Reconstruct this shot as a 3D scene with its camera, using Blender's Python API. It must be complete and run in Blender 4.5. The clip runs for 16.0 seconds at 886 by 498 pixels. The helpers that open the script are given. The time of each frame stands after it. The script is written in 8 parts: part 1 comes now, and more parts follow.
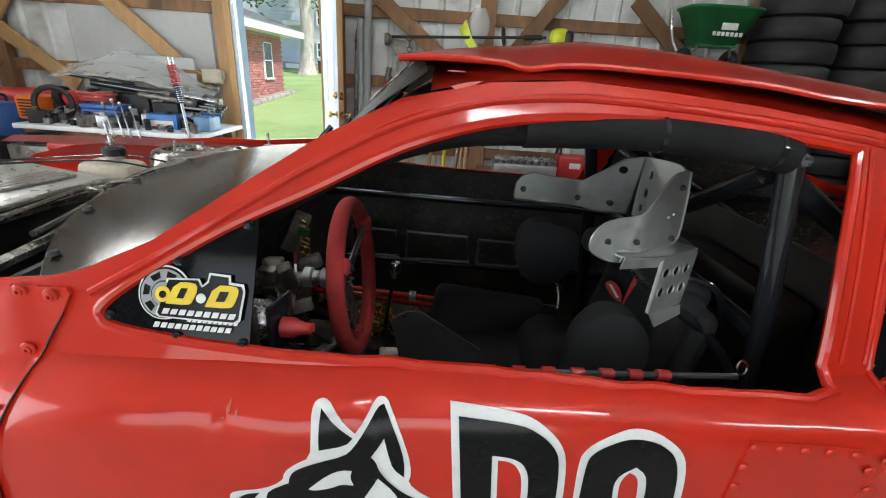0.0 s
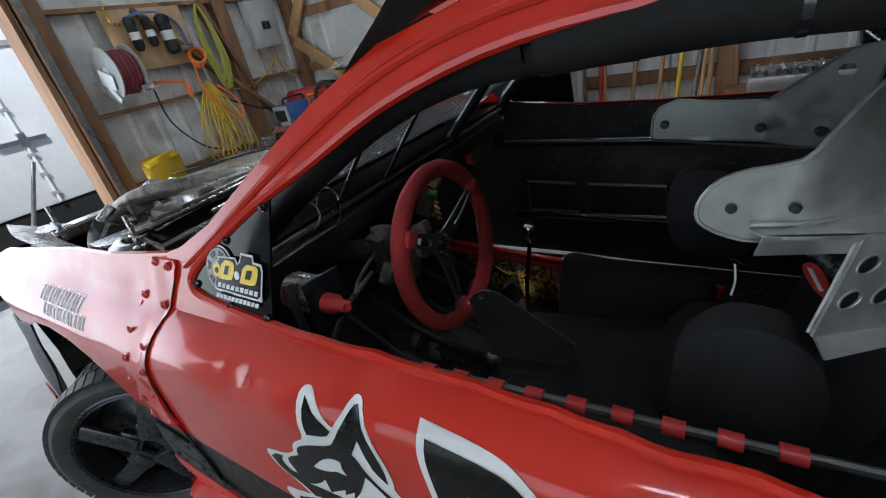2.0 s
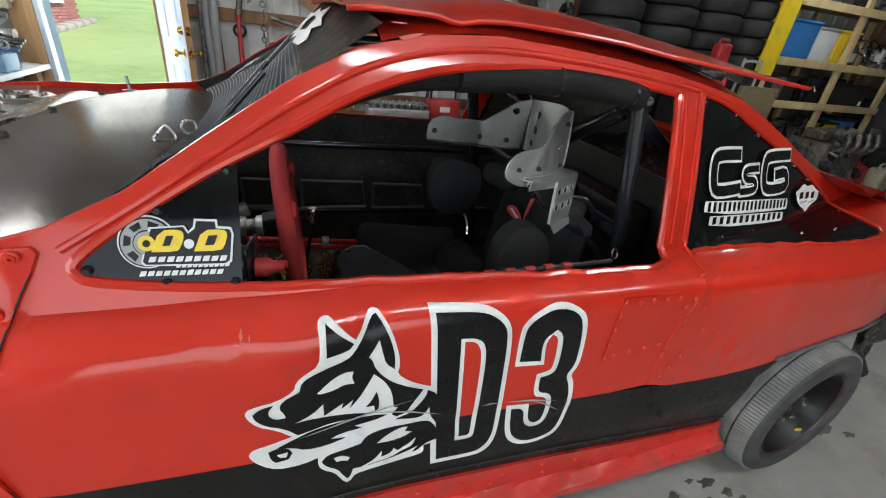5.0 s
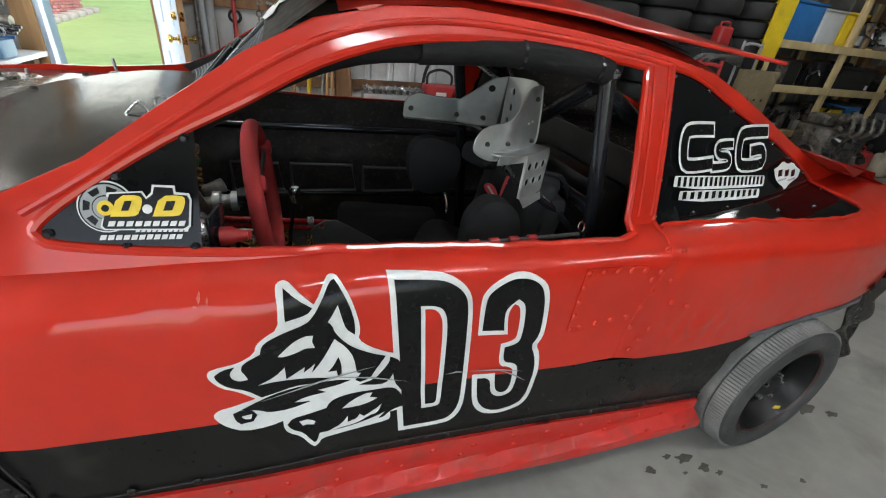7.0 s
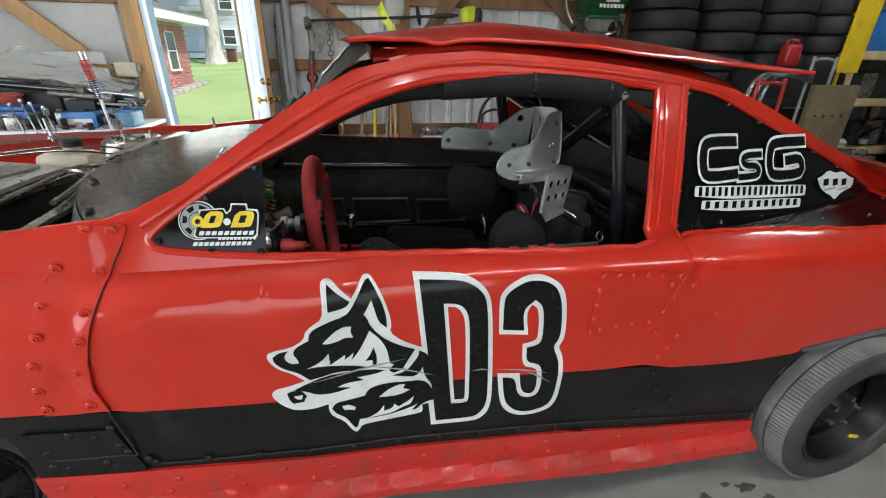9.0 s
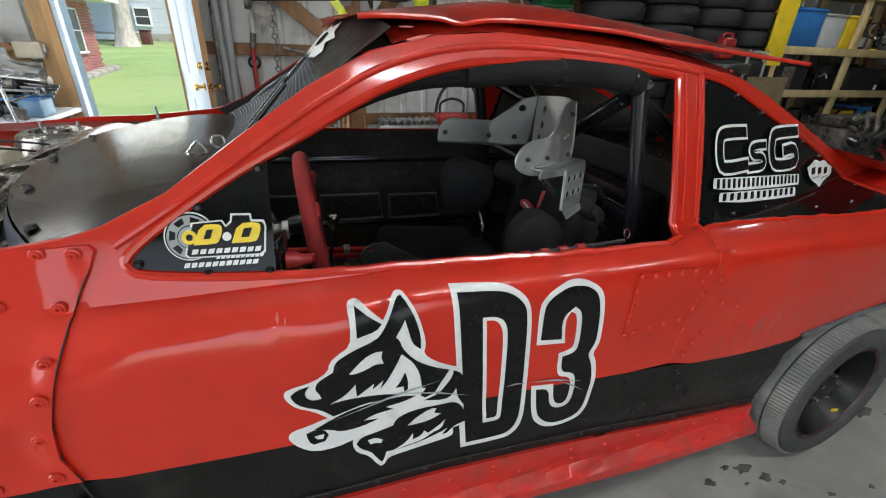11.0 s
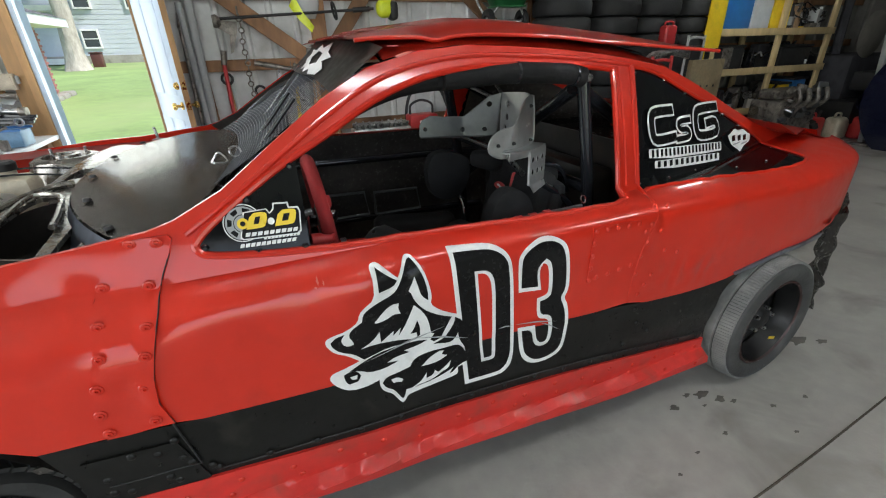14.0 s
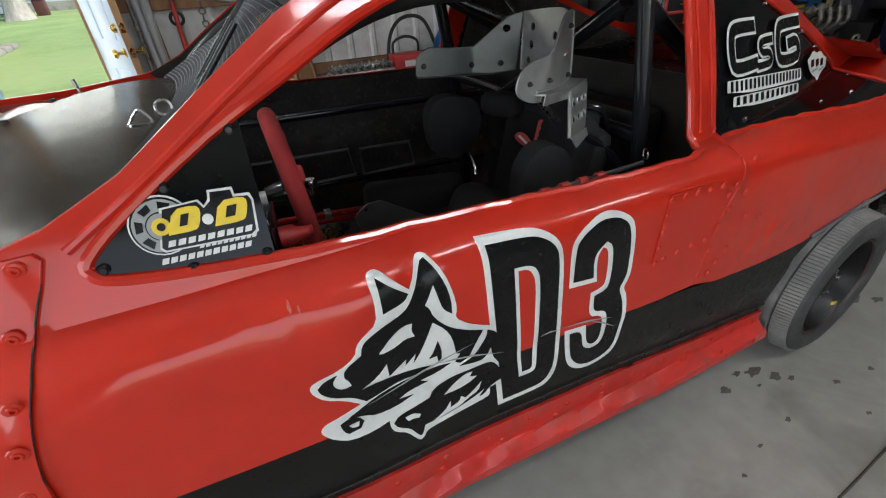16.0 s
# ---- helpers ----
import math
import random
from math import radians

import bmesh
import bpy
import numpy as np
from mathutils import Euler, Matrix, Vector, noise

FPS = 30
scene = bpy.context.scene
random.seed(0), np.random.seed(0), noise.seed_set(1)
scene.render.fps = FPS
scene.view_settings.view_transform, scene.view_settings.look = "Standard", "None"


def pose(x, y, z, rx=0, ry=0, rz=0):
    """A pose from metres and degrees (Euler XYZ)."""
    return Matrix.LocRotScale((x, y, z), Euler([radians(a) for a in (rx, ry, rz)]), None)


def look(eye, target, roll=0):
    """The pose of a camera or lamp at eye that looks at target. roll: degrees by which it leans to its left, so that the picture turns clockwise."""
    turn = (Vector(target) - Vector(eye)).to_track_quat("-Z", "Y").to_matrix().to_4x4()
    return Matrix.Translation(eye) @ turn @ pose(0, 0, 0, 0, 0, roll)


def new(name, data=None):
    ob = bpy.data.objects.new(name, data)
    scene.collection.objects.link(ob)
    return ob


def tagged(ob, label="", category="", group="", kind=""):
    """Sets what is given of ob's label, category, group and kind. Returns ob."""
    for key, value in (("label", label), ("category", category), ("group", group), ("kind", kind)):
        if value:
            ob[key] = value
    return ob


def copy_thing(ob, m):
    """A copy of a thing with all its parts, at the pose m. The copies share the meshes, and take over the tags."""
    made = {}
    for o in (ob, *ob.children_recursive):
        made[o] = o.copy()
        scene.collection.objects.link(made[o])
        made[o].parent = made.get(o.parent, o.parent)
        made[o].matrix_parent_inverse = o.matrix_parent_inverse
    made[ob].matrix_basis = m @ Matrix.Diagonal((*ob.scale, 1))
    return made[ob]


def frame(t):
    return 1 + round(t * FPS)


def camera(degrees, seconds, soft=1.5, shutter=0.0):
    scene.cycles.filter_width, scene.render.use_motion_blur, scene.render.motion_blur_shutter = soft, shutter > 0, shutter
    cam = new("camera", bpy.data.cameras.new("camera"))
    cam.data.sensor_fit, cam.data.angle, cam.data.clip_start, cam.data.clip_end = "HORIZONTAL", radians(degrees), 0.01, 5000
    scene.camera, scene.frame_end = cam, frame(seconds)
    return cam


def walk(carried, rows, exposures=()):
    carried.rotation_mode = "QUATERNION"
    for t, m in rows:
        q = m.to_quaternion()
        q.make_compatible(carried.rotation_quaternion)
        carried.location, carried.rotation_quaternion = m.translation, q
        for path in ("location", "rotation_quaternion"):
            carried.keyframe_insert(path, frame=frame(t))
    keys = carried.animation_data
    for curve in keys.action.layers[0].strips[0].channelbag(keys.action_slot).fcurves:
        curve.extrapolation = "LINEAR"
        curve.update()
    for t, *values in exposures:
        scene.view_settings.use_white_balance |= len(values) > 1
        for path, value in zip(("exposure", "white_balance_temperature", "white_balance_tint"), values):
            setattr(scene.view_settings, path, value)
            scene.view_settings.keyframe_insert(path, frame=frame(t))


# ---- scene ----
cam = camera(91.8, 16.0, soft=1.1)
PATH = [
    (0, (-0.035, -0.504, 1.36), (-0.004, 1.345, 0.6), 4.0),
    (0.5, (-0.022, -0.502, 1.373), (-0.093, 1.345, 0.609), 1.9),
    (1, (0.041, -0.467, 1.364), (-0.34, 1.316, 0.542), -2.5),
    (1.5, (0.179, -0.375, 1.356), (-0.717, 1.154, 0.43), -11.4),
    (2, (0.276, -0.268, 1.322), (-0.76, 1.182, 0.416), -12.0),
    (2.5, (0.298, -0.211, 1.291), (-0.779, 1.208, 0.382), -11.6),
    (3, (0.258, -0.264, 1.322), (-0.533, 1.309, 0.373), -11.7),
    (3.5, (0.102, -0.41, 1.357), (0.113, 1.292, 0.307), -1.7),
    (3.7, (0.013, -0.475, 1.366), (0.281, 1.213, 0.328), 1.0),
    (5.8, (-0.25, -0.631, 1.37), (0.437, 1.021, 0.476), 8.1),
    (6, (-0.257, -0.63, 1.367), (0.436, 1.019, 0.473), 8.8),
    (6.5, (-0.212, -0.662, 1.359), (0.44, 0.986, 0.432), 8.0),
    (7, (-0.143, -0.684, 1.351), (0.466, 0.958, 0.386), 6.6),
    (7.5, (-0.099, -0.786, 1.353), (0.372, 0.941, 0.462), 5.1),
    (8, (-0.053, -0.901, 1.36), (0.287, 0.877, 0.509), 2.3),
    (8.5, (-0.033, -0.913, 1.353), (0.28, 0.883, 0.532), 1.1),
    (8.7, (-0.045, -0.892, 1.351), (0.249, 0.908, 0.529), 0.9),
    (10.8, (-0.256, -0.696, 1.338), (0.325, 1.019, 0.488), 2.5),
    (11, (-0.24, -0.69, 1.332), (0.326, 1.026, 0.474), 2.2),
    (11.5, (-0.156, -0.684, 1.345), (0.276, 1.063, 0.472), 1.2),
    (12, (-0.064, -0.708, 1.355), (0.309, 1.05, 0.478), 3.0),
    (12.5, (-0.074, -0.724, 1.343), (0.338, 1.011, 0.437), 2.0),
    (13, (-0.169, -0.733, 1.336), (0.487, 0.923, 0.427), 3.0),
    (13.5, (-0.272, -0.772, 1.347), (0.449, 0.856, 0.436), 1.5),
    (14, (-0.358, -0.895, 1.36), (0.306, 0.787, 0.504), -1.6),
    (14.5, (-0.474, -0.951, 1.374), (0.215, 0.755, 0.588), -1.5),
    (15, (-0.611, -0.926, 1.346), (0.105, 0.774, 0.574), -1.8),
    (15.5, (-0.508, -0.782, 1.308), (0.213, 0.876, 0.453), -3.2),
    (16, (-0.294, -0.563, 1.289), (0.364, 0.996, 0.222), -3.7),
]
EXPOSURES = [(0, 0.9, 6480, 10), (1, 0.88, 6480, 10), (1.5, 0.75, 6300, 10), (2, 0.25, 5900, 10), (2.5, 0.14, 5850, 10), (3, 0.28, 6300, 10), (3.5, 1.05, 6480, 10), (4.2, 1, 6480, 10), (6, 0.88, 6480, 10), (8, 0.92, 6480, 10), (11, 0.78, 6480, 10), (12.5, 0.85, 6480, 10), (14, 0.8, 6480, 10), (15.5, 0.72, 6480, 10), (16, 0.62, 6480, 10)]
walk(cam, [(t, look(eye, target, roll)) for t, eye, target, roll in PATH], EXPOSURES)

# ---- world and light ----
world = bpy.data.worlds.new("world")
scene.world = world
world.use_nodes = True
_n = world.node_tree.nodes
_sky = _n.new("ShaderNodeTexSky")
_sky.sky_type, _sky.sun_disc = "NISHITA", False
_sky.sun_elevation, _sky.sun_rotation = radians(50), radians(124)
_bg = _n["Background"]
_bg.inputs[1].default_value = 0.15
world.node_tree.links.new(_sky.outputs[0], _bg.inputs[0])

sun = new("sun", bpy.data.lights.new("sun", "SUN"))
sun.data.energy, sun.data.angle, sun.data.color = 3.0, radians(3.0), (1.0, 0.95, 0.86)
sun.matrix_world = look((18, -12, 26), (0, 0, 0))


def area_lamp(name, eye, target, w, h, watts, colour=(1, 1, 1)):
    lamp = new(name, bpy.data.lights.new(name, "AREA"))
    lamp.data.shape, lamp.data.size, lamp.data.size_y = "RECTANGLE", w, h
    lamp.data.energy, lamp.data.color = watts, colour
    lamp.matrix_world = look(eye, target)
    return lamp


# daylight in the two vehicle doorways (side and behind) and in the walk-in door
area_lamp("doorway_daylight", (-4.15, -0.55, 1.35), (0, 0.9, 0.9), 3.6, 2.5, 68, (0.93, 0.97, 1.0))
area_lamp("front_doorway_daylight", (-0.6, -4.35, 1.5), (-0.3, 0, 0.9), 4.2, 2.5, 38, (0.95, 0.98, 1.0))
area_lamp("door_daylight", (-1.63, 3.94, 1.1), (-1.5, 0, 1.0), 0.74, 1.9, 7, (0.95, 1.0, 0.95))


# ---- materials ----
def mat(name, colour, rough=0.6, metal=0.0, vary=0.15, scale=8.0, bump=0.0, bump_scale=60.0, coat=0.0,
        dirt=None, dirt_amount=0.0, dirt_scale=5.0, stretch=(1, 1, 1), per_piece=0.0, rough_vary=0.1, spec=0.5,
        coat_rough=0.12, bump_detail=8.0, depth=0.004):
    """Procedural surface: two scales of tone, uneven gloss, fine relief and patches of a second colour."""
    m = bpy.data.materials.new(name)
    m.use_nodes = True
    nt = m.node_tree
    N, L = nt.nodes, nt.links
    b = N["Principled BSDF"]
    b.inputs["Metallic"].default_value = metal
    b.inputs["Specular IOR Level"].default_value = spec
    b.inputs["Coat Weight"].default_value = coat
    b.inputs["Coat Roughness"].default_value = coat_rough
    tc = N.new("ShaderNodeTexCoord")
    mp = N.new("ShaderNodeMapping")
    mp.inputs["Scale"].default_value = stretch
    L.new(tc.outputs["Object"], mp.inputs[0])

    def noise_tex(sc, detail=6.0, dist=0.0):
        t = N.new("ShaderNodeTexNoise")
        t.inputs["Scale"].default_value, t.inputs["Detail"].default_value = sc, detail
        t.inputs["Distortion"].default_value = dist
        L.new(mp.outputs[0], t.inputs["Vector"])
        return t

    def ramp(src, lo, hi, a, c):
        r = N.new("ShaderNodeMapRange")
        r.inputs[1].default_value, r.inputs[2].default_value = lo, hi
        r.inputs[3].default_value, r.inputs[4].default_value = a, c
        L.new(src, r.inputs[0])
        return r.outputs[0]

    big, fine = noise_tex(scale), noise_tex(scale * 9, 8.0)
    value = ramp(big.outputs[0], 0.3, 0.7, 1 - vary, 1 + vary)
    value2 = ramp(fine.outputs[0], 0.3, 0.7, 1 - vary * 0.6, 1 + vary * 0.6)
    mul = N.new("ShaderNodeMath")
    mul.operation = "MULTIPLY"
    L.new(value, mul.inputs[0])
    L.new(value2, mul.inputs[1])
    out = mul.outputs[0]
    if per_piece:
        oi = N.new("ShaderNodeObjectInfo")
        m3 = N.new("ShaderNodeMath")
        m3.operation = "MULTIPLY"
        L.new(out, m3.inputs[0])
        L.new(ramp(oi.outputs["Random"], 0, 1, 1 - per_piece, 1 + per_piece), m3.inputs[1])
        out = m3.outputs[0]
    hsv = N.new("ShaderNodeHueSaturation")
    hsv.inputs["Color"].default_value = (*colour, 1)
    L.new(out, hsv.inputs["Value"])
    col = hsv.outputs[0]
    if dirt:
        d = noise_tex(dirt_scale, 10.0, 0.6)
        mix = N.new("ShaderNodeMix")
        mix.data_type = "RGBA"
        mix.inputs["B"].default_value = (*dirt, 1)
        L.new(ramp(d.outputs[0], 0.62 - 0.25 * dirt_amount, 0.78 - 0.2 * dirt_amount, 0, min(1, 0.4 + dirt_amount)), mix.inputs["Factor"])
        L.new(col, mix.inputs["A"])
        col = mix.outputs["Result"]
    L.new(col, b.inputs["Base Color"])
    L.new(ramp(fine.outputs[0], 0.3, 0.7, max(0.03, rough - rough_vary), min(1, rough + rough_vary)), b.inputs["Roughness"])
    if bump:
        bt = noise_tex(bump_scale, bump_detail)
        bn = N.new("ShaderNodeBump")
        bn.inputs["Strength"].default_value, bn.inputs["Distance"].default_value = bump, depth
        L.new(bt.outputs[0], bn.inputs["Height"])
        L.new(bn.outputs[0], b.inputs["Normal"])
    return m


def glow(name, colour, strength):
    m = bpy.data.materials.new(name)
    m.use_nodes = True
    b = m.node_tree.nodes["Principled BSDF"]
    b.inputs["Base Color"].default_value = (*colour, 1)
    b.inputs["Emission Color"].default_value = (*colour, 1)
    b.inputs["Emission Strength"].default_value = strength
    return m


RED = mat("red_paint", (0.51, 0.021, 0.008), 0.38, vary=0.07, scale=2.0, bump=0.10, bump_scale=7, bump_detail=2.0, coat=0.7, coat_rough=0.08, rough_vary=0.05, spec=0.18, dirt=(0.38, 0.020, 0.010), dirt_amount=0.2, dirt_scale=4)
RED_SKIRT = mat("red_plastic_skirt", (0.55, 0.030, 0.022), 0.38, vary=0.12, scale=4, bump=0.3, bump_scale=12, bump_detail=3.0, coat=0.25, coat_rough=0.2, spec=0.3, dirt=(0.33, 0.05, 0.035), dirt_amount=0.35, dirt_scale=9)
BLACK_STRIPE = mat("black_stripe_paint", (0.009, 0.009, 0.008), 0.36, vary=0.25, scale=6, bump=0.25, bump_scale=12, spec=0.22, dirt=(0.035, 0.032, 0.026), dirt_amount=0.08, dirt_scale=11)
BLACK_PLASTIC = mat("black_polycarbonate", (0.005, 0.0055, 0.006), 0.08, vary=0.2, scale=5, bump=0.18, bump_scale=6, bump_detail=1.0, rough_vary=0.03, spec=0.20)
BLACK_PAINT = mat("black_interior_paint", (0.060, 0.055, 0.050), 0.20, vary=0.3, scale=6, bump=0.10, bump_scale=8, bump_detail=2.0, dirt=(0.11, 0.095, 0.078), dirt_amount=0.25, dirt_scale=4)
GRIME = mat("grimy_black_steel", (0.028, 0.025, 0.022), 0.45, vary=0.4, scale=9, bump=0.2, bump_scale=20, dirt=(0.05, 0.04, 0.028), dirt_amount=0.3, dirt_scale=8)
WIRE = mat("dull_wire", (0.11, 0.115, 0.125), 0.45, metal=0.6, vary=0.15)
TREAD_DARK = mat("dark_tread_rubber", (0.035, 0.035, 0.034), 0.6, vary=0.25, scale=9, bump=0.2, bump_scale=80, dirt=(0.085, 0.085, 0.075), dirt_amount=0.35, dirt_scale=6)
RIM_RUST = mat("rusty_rim_lip", (0.045, 0.022, 0.020), 0.45, vary=0.3, scale=14, dirt=(0.09, 0.04, 0.03), dirt_amount=0.4, dirt_scale=16)
BLACK_GLOSS = mat("black_tube_paint", (0.014, 0.015, 0.018), 0.14, vary=0.2, bump=0.1, bump_scale=90, spec=0.7)
FABRIC = mat("black_seat_fabric", (0.016, 0.016, 0.0165), 0.85, vary=0.25, scale=9, bump=0.4, bump_scale=400, spec=0.3)
FOAM = mat("black_foam_padding", (0.011, 0.011, 0.011), 0.75, vary=0.3, scale=12, bump=0.6, bump_scale=60, spec=0.2)
ALU = mat("brushed_aluminium", (0.50, 0.515, 0.505), 0.42, metal=0.85, vary=0.14, scale=6, bump=0.06, bump_scale=200)
ALU_DARK = mat("dark_aluminium", (0.15, 0.155, 0.155), 0.40, metal=0.85, vary=0.15, scale=6, bump=0.1, bump_scale=200)
SHEET = mat("bare_sheet_metal", (0.30, 0.28, 0.26), 0.22, metal=1.0, vary=0.06, scale=1.5, bump=0.10, bump_scale=3, bump_detail=1.0, rough_vary=0.03)
SHEET_DARK = mat("dull_steel_sheet", (0.085, 0.077, 0.066), 0.42, metal=0.7, vary=0.2, scale=4, bump=0.1, bump_scale=20, dirt=(0.3, 0.29, 0.27), dirt_amount=0.15)
GALV = mat("galvanised_sheet", (0.24, 0.26, 0.29), 0.45, metal=0.85, vary=0.3, scale=9, dirt=(0.12, 0.12, 0.13), dirt_amount=0.3, dirt_scale=12)
# pale red for the scraped pillar patch and the painted dent highlights
SCRAPE_GLINT = mat("pale_red_scrape_and_glint", (0.52, 0.11, 0.08), 0.5, vary=0.2, scale=40)
CAST_PALE = mat("pale_aluminium_casting", (0.50, 0.49, 0.46), 0.34, metal=0.85, vary=0.15, scale=6, bump=0.08, bump_scale=30, dirt=(0.16, 0.14, 0.11), dirt_amount=0.2, dirt_scale=7)
CHROME = mat("chrome", (0.75, 0.75, 0.76), 0.12, metal=1.0, vary=0.05)
STEEL = mat("machined_steel", (0.42, 0.42, 0.42), 0.3, metal=1.0, vary=0.2, scale=20)
CAST = mat("dirty_cast_metal", (0.22, 0.20, 0.175), 0.48, metal=0.6, vary=0.4, scale=14, bump=0.4, bump_scale=60, dirt=(0.05, 0.04, 0.03), dirt_amount=0.5, dirt_scale=18)
TRAY_GREY = mat("grimy_engine_bay_steel", (0.24, 0.225, 0.20), 0.24, metal=0.9, vary=0.2, scale=3, bump=0.10, bump_scale=6, bump_detail=2.0, dirt=(0.10, 0.085, 0.065), dirt_amount=0.22, dirt_scale=3)
SHELF_PINE = mat("pale_pine", (0.60, 0.46, 0.24), 0.65, vary=0.15, scale=4, stretch=(1, 1, 0.2), dirt=(0.36, 0.25, 0.11), dirt_amount=0.25, per_piece=0.12)
OLD_PLY = mat("weathered_plywood", (0.21, 0.16, 0.09), 0.75, vary=0.25, scale=5, dirt=(0.08, 0.06, 0.035), dirt_amount=0.4)
RED_DUSTY = mat("dusty_red_paint", (0.33, 0.06, 0.05), 0.5, vary=0.15, scale=4, dirt=(0.30, 0.2, 0.18), dirt_amount=0.4)
NAVY_STEEL = mat("navy_spring_paint", (0.014, 0.02, 0.05), 0.35, vary=0.15)
TYRE = mat("dusty_tread_rubber", (0.19, 0.19, 0.18), 0.75, vary=0.2, scale=10, bump=0.2, bump_scale=80, dirt=(0.29, 0.285, 0.265), dirt_amount=0.5, dirt_scale=7)
SIDEWALL = mat("tyre_sidewall_rubber", (0.045, 0.045, 0.043), 0.6, vary=0.25, scale=10, bump=0.2, bump_scale=60, dirt=(0.09, 0.087, 0.08), dirt_amount=0.3, dirt_scale=7)
TYRE_DARK = mat("old_tyre_rubber", (0.014, 0.014, 0.014), 0.65, vary=0.25, scale=8, bump=0.3, bump_scale=50, per_piece=0.3)
RIM = mat("black_steel_rim", (0.010, 0.010, 0.010), 0.4, metal=0.2, vary=0.3, dirt=(0.04, 0.035, 0.03), dirt_amount=0.3)
RIM_GREY = mat("dark_alloy_rim", (0.035, 0.036, 0.038), 0.28, metal=0.5, vary=0.2, dirt=(0.03, 0.025, 0.02), dirt_amount=0.2)
RUBBER = mat("black_rubber", (0.014, 0.014, 0.014), 0.6, vary=0.2)
WHEEL_RED = mat("red_suede_rim", (0.34, 0.022, 0.022), 0.85, vary=0.15, scale=15, bump=0.3, bump_scale=300, dirt=(0.22, 0.02, 0.018), dirt_amount=0.3)
TUBE_RED = mat("red_gloss_tube", (0.60, 0.018, 0.012), 0.22, vary=0.1)
WHITE_VINYL = mat("white_vinyl", (0.72, 0.72, 0.70), 0.4, vary=0.06, scale=12, dirt=(0.45, 0.44, 0.42), dirt_amount=0.12, dirt_scale=10)
BLACK_VINYL = mat("black_vinyl", (0.007, 0.007, 0.007), 0.22, vary=0.1, scale=8, spec=0.2)
YELLOW_VINYL = mat("yellow_vinyl", (0.78, 0.55, 0.02), 0.35, vary=0.05)
GREY_VINYL = mat("grey_vinyl", (0.30, 0.31, 0.31), 0.4, vary=0.05)
BLUE_VINYL = mat("blue_vinyl", (0.02, 0.04, 0.16), 0.4)
CONCRETE = mat("worn_concrete", (0.33, 0.315, 0.285), 0.62, vary=0.14, scale=1.6, bump=0.25, bump_scale=45, dirt=(0.13, 0.12, 0.10), dirt_amount=0.28, dirt_scale=2.2)
LINER = mat("white_ribbed_steel", (0.56, 0.565, 0.55), 0.45, vary=0.10, scale=2, bump=0.05, bump_scale=10, dirt=(0.33, 0.31, 0.27), dirt_amount=0.4, dirt_scale=3)
WRAP = mat("white_house_wrap", (0.80, 0.80, 0.78), 0.6, vary=0.06, scale=2, bump=0.5, bump_scale=6)
LUMBER = mat("brown_lumber", (0.24, 0.125, 0.060), 0.75, vary=0.3, scale=3, bump=0.3, bump_scale=30, stretch=(1, 1, 0.25), dirt=(0.08, 0.042, 0.022), dirt_amount=0.5, dirt_scale=3.0, per_piece=0.3)
LUMBER_PALE = mat("pale_lumber", (0.42, 0.245, 0.11), 0.7, vary=0.2, scale=4, bump=0.3, bump_scale=30, stretch=(1, 1, 0.2), dirt=(0.25, 0.13, 0.06), dirt_amount=0.3, per_piece=0.15)
PLY = mat("plywood", (0.46, 0.31, 0.16), 0.7, vary=0.15, scale=5, stretch=(1, 1, 0.3), dirt=(0.28, 0.18, 0.1), dirt_amount=0.3)
# dark copy of the ribbed steel; the unlit end's shade is in its colour
DARK_WALL = mat("shade_toned_steel_wall", (0.16, 0.155, 0.14), 0.6, vary=0.2, scale=2, bump=0.1, bump_scale=10)
CEIL = mat("ceiling_sheet", (0.45, 0.44, 0.42), 0.6, vary=0.1, scale=2)
GRASS = mat("lawn_grass", (0.25, 0.36, 0.13), 0.9, vary=0.2, scale=0.6, bump=0.6, bump_scale=30, dirt=(0.30, 0.38, 0.16), dirt_amount=0.5, dirt_scale=0.25)
BRICK = mat("red_brick", (0.40, 0.165, 0.15), 0.85, vary=0.2, scale=4, bump=0.3, bump_scale=60, per_piece=0.3)
MORTAR = mat("mortar", (0.42, 0.36, 0.33), 0.9, vary=0.1)
WHITE_PAINT = mat("white_paint", (0.78, 0.79, 0.80), 0.45, vary=0.05, scale=3)
DOOR_BLUE = mat("pale_blue_door_paint", (0.55, 0.66, 0.80), 0.4, vary=0.05, scale=3, dirt=(0.4, 0.45, 0.5), dirt_amount=0.15)
SIDING = mat("white_siding", (0.52, 0.56, 0.63), 0.6, vary=0.05, scale=1)
GLASS_DARK = mat("dark_window_glass", (0.05, 0.06, 0.07), 0.08, vary=0.1)
SHINGLE = mat("grey_shingles", (0.22, 0.22, 0.23), 0.9, vary=0.2)
BARK = mat("tree_bark", (0.40, 0.37, 0.33), 0.9, vary=0.3, scale=6, bump=0.8, bump_scale=15, stretch=(1, 1, 0.3))
LEAF = mat("tree_leaves", (0.12, 0.20, 0.04), 0.6, vary=0.4, scale=0.9)
BRASS = mat("brass", (0.62, 0.42, 0.13), 0.25, metal=1.0, vary=0.1)
GREEN_PLASTIC = mat("green_plastic", (0.015, 0.13, 0.04), 0.45, vary=0.15, scale=6)
BLUE_PLASTIC = mat("blue_plastic", (0.03, 0.16, 0.42), 0.4, vary=0.1)
BLUE_STEEL = mat("blue_tool_metal", (0.06, 0.16, 0.45), 0.4, vary=0.15)
